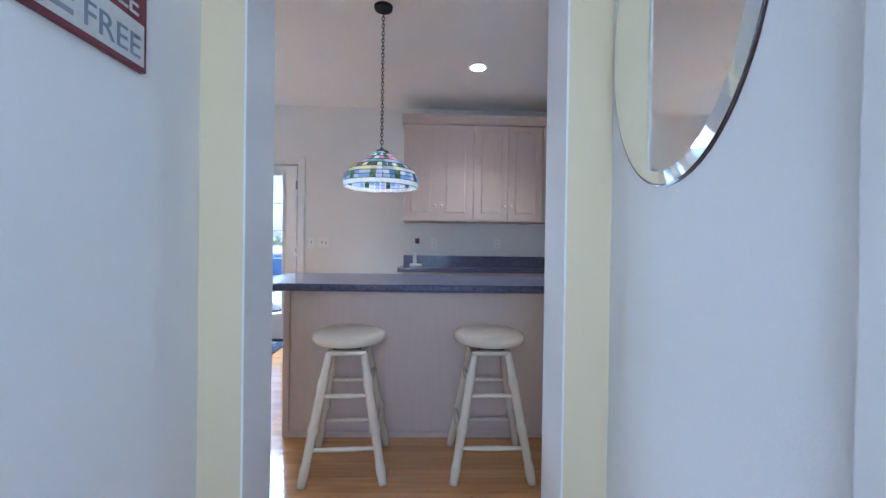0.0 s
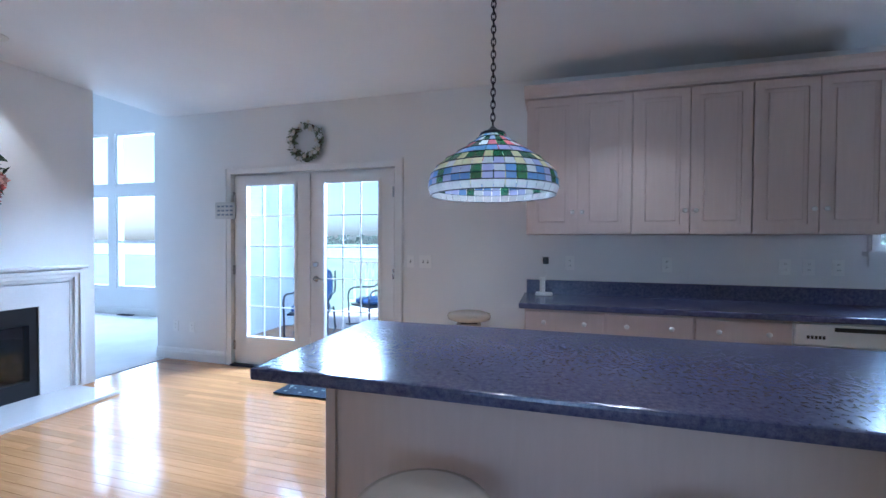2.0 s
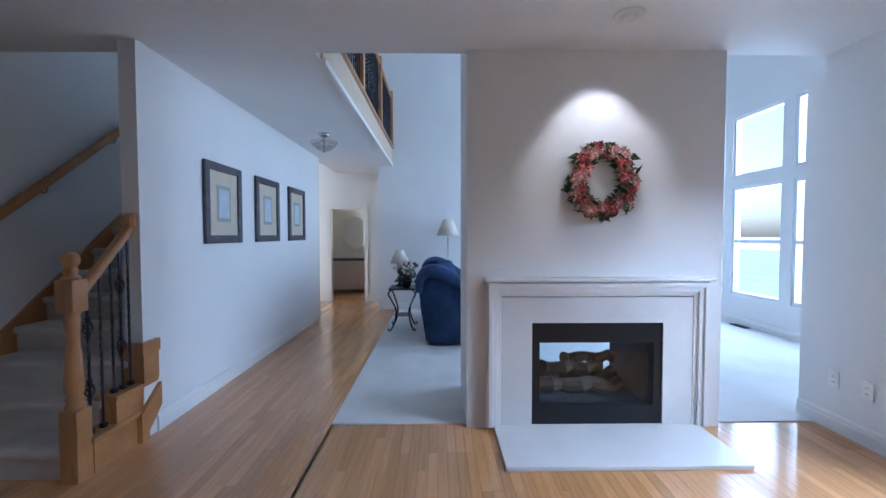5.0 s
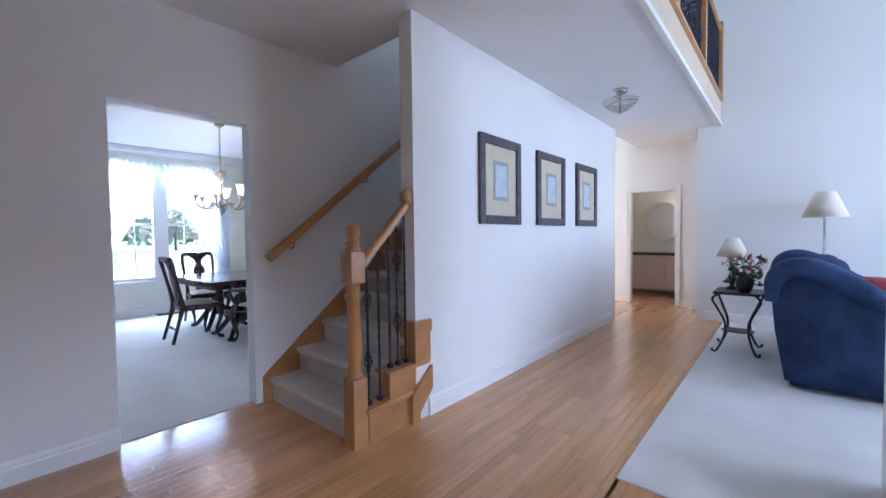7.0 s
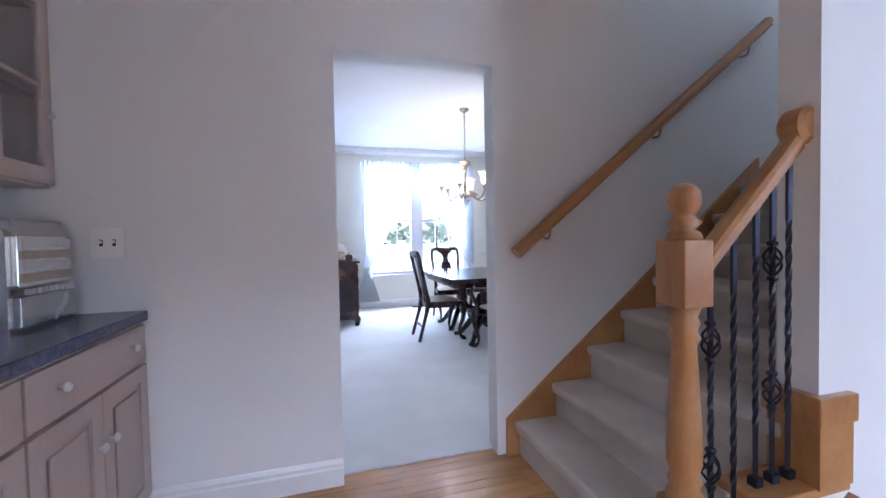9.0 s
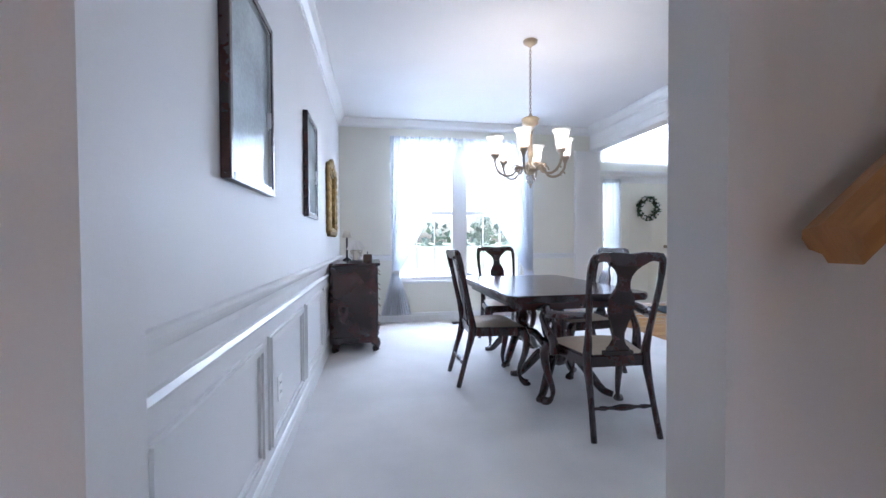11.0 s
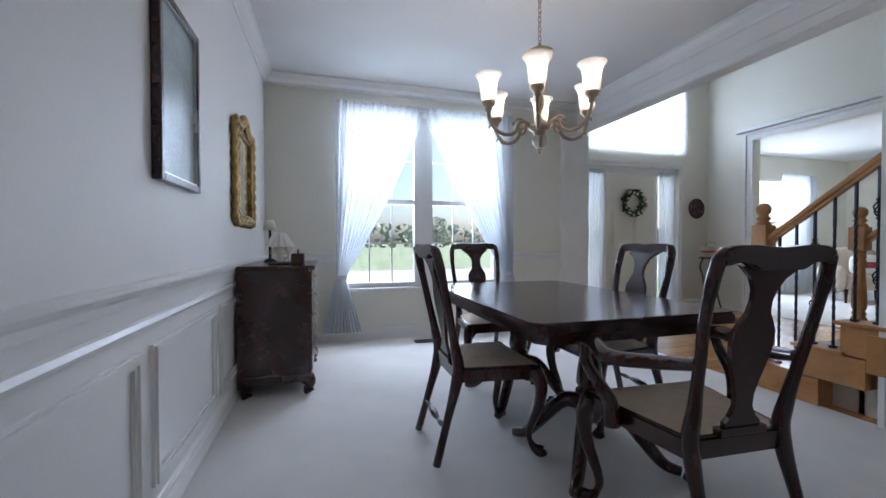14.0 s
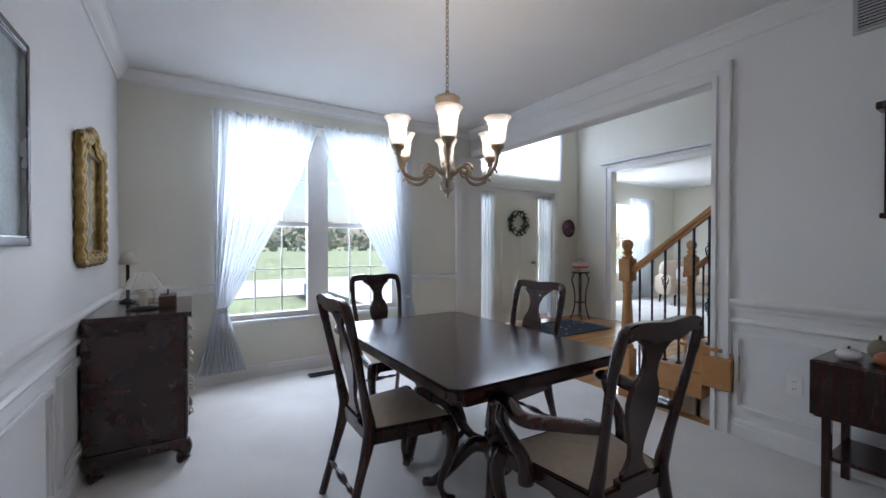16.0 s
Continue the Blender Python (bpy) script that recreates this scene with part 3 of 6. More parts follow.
    part("head", boxed(-0.87, 0.87, -0.03, 0.03, 2.1, 2.22), TRIM, d)
    return d


front_door()


def cloth(name, x0, x1, z0, z1, y, folds, depth, parent=None, shape=None, nx=90, nz=24, material=None, label="", category="curtain", group=""):
    """A gathered sheer cloth; shape(u, v) moves it sideways."""
    bm = bmesh.new()
    grid = []
    for j in range(nz + 1):
        v = j / nz
        row = []
        for i in range(nx + 1):
            u = i / nx
            x = x0 + (x1 - x0) * u if shape is None else shape(u, v)
            yy = y + depth * (math.sin(u * folds * 6.283 + 0.8 * math.sin(v * 3) + 1.1 * math.sin(u * 9.0)) + 0.45 * math.sin(u * folds * 14.1 + 1.3 + v) + 0.5 * math.sin(u * 17.0 + 2.0 * v))
            row.append(bm.verts.new((x, yy, z1 + (z0 - z1) * v)))
        grid.append(row)
    for a, b in zip(grid, grid[1:]):
        for i in range(nx):
            bm.faces.new((a[i], a[i + 1], b[i + 1], b[i]))
    ob = part(name, bm, material or SHEER, parent, smooth=True)
    return tagged(ob, label, category, group) if parent is None else ob


def tied(xa, xb, tie_x, tie_v=0.88):
    """Curtain between xa and xb at the top, drawn to tie_x at the tie, flaring below."""
    def f(u, v):
        top = xa + (xb - xa) * u
        if v < tie_v:
            k = (v / tie_v)
            k = k ** 1.25
            return top + (tie_x + (u - 0.5) * 0.10 * (1 if xb > xa else -1) - top) * k
        w = 0.10 + (v - tie_v) * 1.3
        return tie_x + (u - 0.5) * w * (1 if xb > xa else -1)
    return f


rod = thing("curtain_rod", -4.86, -5.92, 2.50, "thin white curtain rod over the front window", "curtain rod")
part("rod", tube(bmesh.new(), [(-1.02, 0, 0), (1.0, 0, 0)], 0.009), TRIM, rod)
for s in (-1.02, 1.0):
    part("bracket", boxed(s - 0.012, s + 0.012, -0.08, 0.01, -0.015, 0.015), TRIM, rod)
for nm, xa, xb, tx in (("curtain", -3.85, -4.80, -3.91), ("curtain", -5.86, -4.80, -5.80)):
    c = thing(nm, 0, 0, 0, "sheer white voile curtain tied back at the side", "curtain", "dining curtains")
    cloth("cloth", 0, 0, 0.12, 2.53, -5.90, 11, 0.024, c, tied(xa, xb, tx, 0.76), 150, 40)
    part("tieback", lathe(bmesh.new(), ((0.05, -0.02), (0.058, 0), (0.05, 0.02)), 16, tx, -5.91, 0.70, 1.0, 0.7), WHITE, c)
cloth("curtain", -9.3, -7.40, 2.44, 3.62, -6.69, 26, 0.012, label="gathered white sheer over the transom window", group="foyer curtains")
for x in (-8.955, -7.635):
    cloth("curtain", x - 0.15, x + 0.15, 0.1, 2.16, -6.74, 6, 0.008, label="gathered white sheer over a sidelight", group="foyer curtains", nx=50)
cloth("curtain", -13.4, -12.5, 0.05, 2.4, -7.36, 9, 0.03, label="white sheer curtain at the sitting-room window", group="sitting room curtains")
cloth("curtain", -11.4, -10.3, 0.05, 2.4, -7.36, 9, 0.03, label="white sheer curtain at the sitting-room window", group="sitting room curtains")


# ---- fireplace ----
fp = thing("fireplace", -4.865, 3.36, 0, "white see-through fireplace with a marble surround and hearth", "fireplace", kind="structure")
bm = bmesh.new()
for y0, y1, z0, z1 in ((-0.95, -0.47, 0, TALL), (0.50, 0.94, 0, TALL), (-0.47, 0.50, 0.79, TALL)):
    box(bm, -0.80, 0, y0, y1, z0, z1)
part("chimney_breast", bm, WALL, fp)
bm = bmesh.new()
for y0, y1, z0, z1 in ((-0.70, -0.47, 0.02, 0.79), (0.50, 0.72, 0.02, 0.79), (-0.70, 0.72, 0.79, 0.98)):
    box(bm, 0.0, 0.022, y0, y1, z0, z1)
part("marble_surround", bm, MARBLE, fp)
bm = bmesh.new()
for w, lo, d, i in ((0.11, 0.0, 0.030, 0.0), (0.075, 0.028, 0.050, 0.008), (0.035, 0.048, 0.066, 0.014)):
    box(bm, lo, d, -0.81 + i, -0.81 + i + w, 0.031 + i * 0.1, 1.10 - i, bevel=0.005)
    box(bm, lo, d, 0.83 - i - w, 0.83 - i, 0.031 + i * 0.1, 1.10 - i, bevel=0.005)
    box(bm, lo, d - 0.001, -0.81 + i + w - 0.01, 0.83 - i - w + 0.01, 1.10 - i - w, 1.099 - i, bevel=0.005)
box(bm, 0.001, 0.085, -0.825, 0.845, 1.099, 1.128, bevel=0.009)
part("mantel", bm, TRIM, fp)
part("hearth", boxed(0.0, 0.555, -0.75, 0.77, 0.0, 0.03, bevel=0.008), MARBLE, fp)
bm = bmesh.new()
for y0, y1, z0, z1 in ((-0.47, 0.50, 0.64, 0.785), (-0.47, 0.50, 0.03, 0.17), (-0.47, -0.41, 0.17, 0.64), (0.44, 0.50, 0.17, 0.64)):
    box(bm, -0.05, 0.008, y0, y1, z0, z1)
part("firebox_face", bm, BLACK, fp)
bm = bmesh.new()
box(bm, -0.80, -0.05, -0.47, -0.43, 0.02, 0.785)
box(bm, -0.80, -0.05, 0.46, 0.50, 0.02, 0.785)
box(bm, -0.80, -0.05, -0.43, 0.46, 0.745, 0.785)
box(bm, -0.80, -0.05, -0.43, 0.46, 0.02, 0.12)
part("firebox", bm, mat("firebox_brick", (0.06, 0.05, 0.05), 0.8, vary=0.2, scale=14), fp)
for k, (y0, y1, x, z, r) in enumerate(((-0.33, 0.33, -0.3, 0.21, 0.06), (-0.28, 0.36, -0.48, 0.23, 0.055), (-0.3, 0.2, -0.38, 0.33, 0.05), (-0.1, 0.34, -0.42, 0.40, 0.045))):
    log = [(x + 0.03 * math.sin(i * 2 + k), y0 + (y1 - y0) * i / 8, z + 0.015 * math.sin(i * 1.7 + k)) for i in range(9)]
    part("log", tube(bmesh.new(), log, [r * (1 + 0.15 * math.sin(i * 2.3 + k)) for i in range(9)], 10), BARK, fp)
for x in (-0.03, -0.78):
    part("fire_glass", boxed(x - 0.002, x + 0.002, -0.41, 0.44, 0.17, 0.64), GLASS, fp).visible_shadow = False


# ---- staircases ----
def newel(parent, x, y, z0=0.0):
    bm = boxed(x - 0.052, x + 0.052, y - 0.052, y + 0.052, z0, z0 + 0.42, bevel=0.005)
    box(bm, x - 0.052, x + 0.052, y - 0.052, y + 0.052, z0 + 0.99, z0 + 1.18, bevel=0.008)
    part("newel_block", bm, OAK, parent)
    prof = ((0.05, 0.42), (0.05, 0.44), (0.038, 0.46), (0.046, 0.48), (0.036, 0.50), (0.046, 0.53), (0.048, 0.57), (0.04, 0.75), (0.032, 0.88), (0.042, 0.90), (0.034, 0.92), (0.042, 0.945), (0.034, 0.96), (0.046, 0.99))
    part("newel_shaft", lathe(bmesh.new(), [(r, z0 + z) for r, z in prof], 20, x, y), OAK, parent, smooth=True)
    prof = ((0.05, 1.18), (0.042, 1.20), (0.028, 1.21), (0.046, 1.23), (0.03, 1.245), (0.030, 1.256), (0.042, 1.272), (0.047, 1.296), (0.042, 1.32), (0.024, 1.338), (0.001, 1.343))
    part("newel_ball", lathe(bmesh.new(), [(r, z0 + z) for r, z in prof], 20, x, y), OAK, parent, smooth=True)


def baluster(parent, x, y, z0, z1, kind):
    bm = bmesh.new()
    box(bm, x - 0.016, x + 0.016, y - 0.016, y + 0.016, z0, z0 + 0.03, bevel=0.004)
    mid = [z0 + (z1 - z0) * k for k in ((0.3, 0.72) if kind == 2 else (0.5,))]
    n = 40
    rows = []
    for i in range(n + 1):
        z = z0 + (z1 - z0) * i / n
        f = i / n
        turn = 9 * (f - 0.2) if kind and 0.2 < f < 0.8 else 0
        turn = 9 * 0.6 if kind and f >= 0.8 else turn
        rows.append([bm.verts.new((x + 0.0092 * math.cos(turn * 3 + k * math.pi / 2), y + 0.0092 * math.sin(turn * 3 + k * math.pi / 2), z)) for k in range(4)])
    for a, b in zip(rows, rows[1:]):
        for k in range(4):
            bm.faces.new((a[k], a[(k + 1) % 4], b[(k + 1) % 4], b[k]))
    b = part("baluster", bm, IRON, parent)
    if kind == 2:
        for zc in mid:
            bm = bmesh.new()
            for q in range(4):
                pts = [(x + 0.027 * math.sin(math.pi * s / 8) * math.cos(q * math.pi / 2 + s * 0.35), y + 0.027 * math.sin(math.pi * s / 8) * math.sin(q * math.pi / 2 + s * 0.35), zc - 0.05 + 0.1 * s / 8) for s in range(9)]
                tube(bm, pts, 0.0042, 5)
            lathe(bm, ((0.013, -0.062), (0.016, -0.055), (0.013, -0.048)), 8, x, y, zc)
            lathe(bm, ((0.013, 0.048), (0.016, 0.055), (0.013, 0.062)), 8, x, y, zc)
            part("basket", bm, IRON, b)
    return b


def handrail(bm, p, q, w=0.03):
    p, q = Vector(p), Vector(q)
    d = (q - p).normalized()
    a = d.cross(Vector((0, 0, 1))).normalized()
    b = a.cross(d)
    prof = ((-0.6, -0.9), (0.6, -0.9), (0.6, -0.45), (1, -0.2), (1, 0.35), (0.75, 0.8), (0, 1), (-0.75, 0.8), (-1, 0.35), (-1, -0.2), (-0.6, -0.45))
    r1 = [bm.verts.new(p + a * u * w + b * v * w) for u, v in prof]
    r2 = [bm.verts.new(q + a * u * w + b * v * w) for u, v in prof]
    bm.faces.new(r1)
    bm.faces.new(r2[::-1])
    for i in range(len(prof)):
        j = (i + 1) % len(prof)
        bm.faces.new((r1[i], r1[j], r2[j], r2[i]))
    return bm


RISE, RUN, STEPS = 0.1875, 0.232, 8


def flight(name, rz, x, y, width, label, left_post, right_post):
    """Carpeted steps that climb along the thing's own -x; its right-hand side (own y = width) is open at the foot."""
    st = thing(name, x, y, 0, label, "staircase", kind="structure", rz=rz)
    for i in range(STEPS):
        x0 = -RUN * i
        bm = boxed(x0 - RUN - 0.03, x0, 0.02, width - 0.0, 0, RISE * (i + 1) - 0.03)
        part("riser", bm, STAIRPET, st)
        bm = boxed(x0 - RUN - 0.03, x0 + 0.035, 0.02, width - 0.0, RISE * (i + 1) - 0.055, RISE * (i + 1) + 0.004, bevel=0.024)
        part("tread", bm, STAIRPET, st)
    o = [(0.07, 0), (0.07, 0.20), (-RUN * STEPS + 0.08, RISE * STEPS + 0.19), (-RUN * STEPS + 0.08, 0)]
    part("stringer", prism(bmesh.new(), o, 0.0, 0.022), OAK, st)
    return st


s1 = flight("staircase", 0, -4.27, -0.998, 1.05, "carpeted staircase with oak newel and iron balusters", True, False)
for nm, x0, x1, z0, z1 in (("stringer_block", -4.72, -4.33, 0, 0.19), ("stringer_block", -4.86, -4.50, 0.19, 0.375)):
    b = part(nm, boxed(x0 + 4.27, x1 + 4.27, 1.02, 1.13, z0, z1), OAK, s1)
    part("stringer_cap", boxed(x0 + 4.27, x1 + 4.27 + 0.02, 1.0, 1.15, z1, z1 + 0.03, bevel=0.006), OAK, b)
part("stringer_foot", prism(bmesh.new(), [(-0.40, 0), (-0.40, 0.20), (-0.60, 0.36), (-0.60, 0.20), (-0.47, 0.06), (-0.47, 0)], 1.10, 1.165), OAK, s1)
bm = boxed(-4.86 + 4.27, -4.71 + 4.27, 1.0, 1.155, 0.40, 0.60)
part("wall_end_cap", bm, OAK, s1)
part("wall_end_cap", boxed(-4.87 + 4.27, -4.695 + 4.27, 0.99, 1.165, 0.60, 0.69, bevel=0.008), OAK, s1)
newel(s1, 0.0, 1.078)
bm = handrail(bmesh.new(), (-0.04, 1.078, 1.08), (-0.46, 1.078, 1.50))
part("handrail", bm, OAK, s1)
part("rail_rosette", tube(bmesh.new(), [(-0.47, 1.035, 1.53), (-0.47, 1.05, 1.53), (-0.47, 1.106, 1.53), (-0.47, 1.12, 1.53)], [0.045, 0.06, 0.06, 0.045], 24), OAK, s1)
for k, xb in enumerate((-0.10, -0.19, -0.28, -0.35, -0.42)):
    zb = 0.22 if xb > -0.2 else 0.405
    baluster(s1, xb, 1.078, zb, 1.06 - xb - 0.05 + 0.02, (2, 1, 1, 2, 1)[k])
wr = thing("wall_handrail", 0, 0, 0, "oak handrail fixed to the stair wall", "handrail")
bm = handrail(bmesh.new(), (-4.24, -0.93, 1.11), (-6.05, -0.93, 2.55), 0.034)
part("rail", bm, OAK, wr)
for x in (-4.45, -5.2, -5.9):
    z = 1.11 + (-4.24 - x) * 0.7956 - 0.03
    part("bracket", tube(bmesh.new(), smooth_line([(x, -1.0, z - 0.06), (x, -0.95, z - 0.06), (x, -0.93, z)]), 0.007), BRASS, wr)
slab("stair_landing", -8.0, -4.27 - RUN * STEPS, -1.75, 0.02, RISE * STEPS - 0.2, RISE * STEPS, STAIRPET)

s2 = flight("staircase", -90, -7.9, -3.74, 0.98, "carpeted foyer staircase with oak newels and iron balusters", True, True)
s2.matrix_world = pose(-7.9, -3.74, 0, 0, 0, -90)
for yy in (0.0, 1.06):
    newel(s2, 0.05, yy)
    part("handrail", handrail(bmesh.new(), (0.0, yy, 1.08), (-0.62 if yy > 0.5 else -1.8, yy, 1.56 if yy > 0.5 else 2.55)), OAK, s2)
    for k in range(6 if yy > 0.5 else 13):
        xb = -0.06 - 0.105 * k
        i = max(0, int(-xb / RUN))
        baluster(s2, xb, yy, RISE * (i + 1), 1.05 - xb * 0.8, (1, 1, 2)[k % 3])
for i in range(3):
    b = part("stringer_block", boxed(-RUN * (i + 1) - 0.1, -RUN * i + 0.02, 0.98, 1.12, RISE * i, RISE * (i + 1) - 0.01), OAK, s2)
    part("stringer_cap", boxed(-RUN * (i + 1), -RUN * i + 0.05, 0.97, 1.14, RISE * (i + 1) - 0.01, RISE * (i + 1) + 0.015, bevel=0.005), OAK, b)
    part("stringer_block", boxed(-RUN * (i + 1) - 0.1, -RUN * i + 0.02, -0.06, 0.02, 0, RISE * (i + 1)), OAK, s2)
part("wall_end_cap", boxed(-0.76, -0.58, 1.0, 1.15, 0.30, 0.52, bevel=0.006), OAK, s2)

loft = thing("loft_railing", -9.55, 1.31, H + 0.30, "oak and iron railing along the loft edge", "railing")
part("shoe_rail", boxed(0, 4.4, -0.05, 0.05, 0, 0.03), OAK, loft)
part("handrail", handrail(bmesh.new(), (0, 0, 0.95), (4.4, 0, 0.95)), OAK, loft)
for x in (0.05, 1.5, 2.95, 4.35):
    part("post", boxed(x - 0.045, x + 0.045, -0.045, 0.045, 0.03, 1.05, bevel=0.006), OAK, loft)
for k in range(40):
    baluster(loft, 0.12 + 0.107 * k, 0, 0.03, 0.93, (1, 1, 2)[k % 3])


# ---- kitchen ----
def raised_door(parent, x0, x1, z0, z1, y, knob_x=None, knob_z=None, flat=False, n="door"):
    """Cabinet door with a raised panel; its face looks to -y."""
    bm = bmesh.new()
    if flat:
        box(bm, x0, x1, y - 0.02, y, z0, z1, bevel=0.004)
    else:
        s = 0.06
        for a in ((x0, x0 + s, z0, z1), (x1 - s, x1, z0, z1), (x0 + s, x1 - s, z0, z0 + s), (x0 + s, x1 - s, z1 - s, z1)):
            box(bm, a[0], a[1], y - 0.02, y, a[2], a[3])
        box(bm, x0 + s, x1 - s, y - 0.010, y, z0 + s, z1 - s)
        box(bm, x0 + s + 0.025, x1 - s - 0.025, y - 0.019, y - 0.008, z0 + s + 0.025, z1 - s - 0.025, bevel=0.007)
    d = part(n, bm, PICKLED, parent)
    if knob_x is not None:
        for kx in (knob_x if isinstance(knob_x, tuple) else (knob_x,)):
            bm = lathe(bmesh.new(), ((0.007, 0), (0.007, 0.012), (0.016, 0.018), (0.017, 0.024), (0.010, 0.03), (0.001, 0.031)), 12)
            bmesh.ops.rotate(bm, matrix=Matrix.Rotation(math.pi / 2, 3, "X"), verts=bm.verts)
            bmesh.ops.translate(bm, vec=(kx, y - 0.02, knob_z), verts=bm.verts)
            part("knob", bm, WHITE, d, "white ceramic knob", smooth=True)
    return d


for i in range(3):
    x = -0.85 + 0.773 * i
    c = thing("wall_cabinet", x, 5.10, 1.42, "pickled oak wall cabinet with two raised-panel doors", "cabinet", "kitchen wall cabinets")
    part("body", boxed(0.001, 0.772, -0.31, -0.002, 0, 1.07), PICKLED, c)
    raised_door(c, 0.006, 0.383, 0.01, 1.06, -0.312, 0.35, 0.17)
    raised_door(c, 0.389, 0.767, 0.01, 1.06, -0.312, 0.42, 0.17)
bm = bmesh.new()
prism(bm, [(0, 0), (-0.345, 0), (-0.35, 0.02), (-0.385, 0.06), (-0.395, 0.085), (0, 0.085)], -0.87, 1.50, "x")
cr = solid("cabinet_crown", bm, PICKLED, "pickled oak crown moulding on the wall cabinets", "moulding")
cr.location = (0, 5.098, 2.492)

for k, (x0, x1) in enumerate(((-0.84, -0.29), (-0.29, 0.26), (0.26, 0.81), (1.46, 2.06))):
    c = thing("base_cabinet", x0, 5.10, 0, "pickled oak base cabinet with a drawer over doors", "cabinet", "kitchen base cabinets")
    w = x1 - x0
    part("body", boxed(0.001, w - 0.001, -0.60, -0.002, 0.1, 0.87), PICKLED, c)
    part("toe_kick", boxed(0.001, w - 0.001, -0.54, -0.01, 0, 0.1), BLACK, c)
    raised_door(c, 0.008, w - 0.008, 0.70, 0.855, -0.602, (w * 0.25, w * 0.75), 0.78, True, "drawer")
    raised_door(c, 0.008, w / 2 - 0.003, 0.12, 0.68, -0.602, w / 2 - 0.04, 0.6)
    raised_door(c, w / 2 + 0.003, w - 0.008, 0.12, 0.68, -0.602, w / 2 + 0.04, 0.6)
for k in range(3):
    c = thing("base_cabinet", 2.85, 4.46 - 0.75 * k, 0, "pickled oak base cabinet by the sink", "cabinet", "kitchen base cabinets", rz=-90)
    part("body", boxed(0.001, 0.749, -0.60, -0.002, 0.1, 0.87), PICKLED, c)
    part("toe_kick", boxed(0.001, 0.749, -0.54, -0.01, 0, 0.1), BLACK, c)
    raised_door(c, 0.008, 0.37, 0.12, 0.855, -0.602, 0.33, 0.7)
    raised_door(c, 0.38, 0.742, 0.12, 0.855, -0.602, 0.42, 0.7)
dw = thing("dishwasher", 0.81, 5.10, 0, "white built-in dishwasher under the blue worktop", "dishwasher")
part("body", boxed(0.003, 0.647, -0.60, -0.01, 0.0, 0.868), WHITE, dw)
part("front_panel", boxed(0.006, 0.644, -0.63, -0.602, 0.1, 0.72, bevel=0.006), WHITE, dw)
cp = part("control_panel", boxed(0.006, 0.644, -0.635, -0.602, 0.73, 0.862, bevel=0.006), WHITE, dw)
part("handle_slot", boxed(0.2, 0.45, -0.639, -0.634, 0.82, 0.845), DARKSLOT, cp)
for k in range(5):
    part("button", boxed(0.06 + 0.02 * k, 0.073 + 0.02 * k, -0.639, -0.634, 0.77, 0.79), DARKSLOT, cp)

wt = thing("worktop", 0, 0, 0, "speckled blue laminate worktop with a low upstand", "worktop")
bm = boxed(-0.88, 2.85, 4.455, 5.10, 0.872, 0.912, bevel=0.008)
box(bm, 2.2, 2.848, 2.2, 4.46, 0.872, 0.912, bevel=0.008)
part("top", bm, COUNTER, wt)
part("upstand", boxed(-0.86, 2.85, 5.075, 5.098, 0.912, 1.03), COUNTER, wt)
sk = thing("sink", 2.35, 4.40, 0.912, "white drop-in kitchen sink set in the corner of the worktop", "sink", rz=-45)
bm = bmesh.new()
for a in ((-0.36, 0.36, -0.24, -0.19), (-0.36, 0.36, 0.15, 0.22), (-0.36, -0.31, -0.19, 0.15), (0.31, 0.36, -0.19, 0.15)):
    box(bm, a[0], a[1], a[2], a[3], 0, 0.018, bevel=0.006)
part("rim", bm, WHITE, sk)
part("basin", boxed(-0.31, 0.31, -0.19, 0.15, 0.0, 0.006), WHITE, sk)
part("tap", tube(bmesh.new(), smooth_line([(0, 0.18, 0), (0, 0.18, 0.16), (0, 0.1, 0.23), (0, 0.0, 0.18)]), 0.012), CHROME, sk, smooth=True)

isl = thing("kitchen_island", 0, 0, 0, "pickled oak island with a speckled blue laminate top", "island")
part("body", boxed(-1.38, 0.85, 2.74, 3.48, 0.0, 0.872), PICKLED, isl)
part("corner_strip", boxed(-1.395, -1.36, 2.725, 2.745, 0.0, 0.872), PICKLED, isl)
part("base_strip", boxed(-1.36, 0.85, 2.728, 2.74, 0.0, 0.03), PICKLED, isl)
part("top", boxed(-1.65, 0.97, 2.655, 3.56, 0.872, 0.915, bevel=0.012), COUNTER, isl)


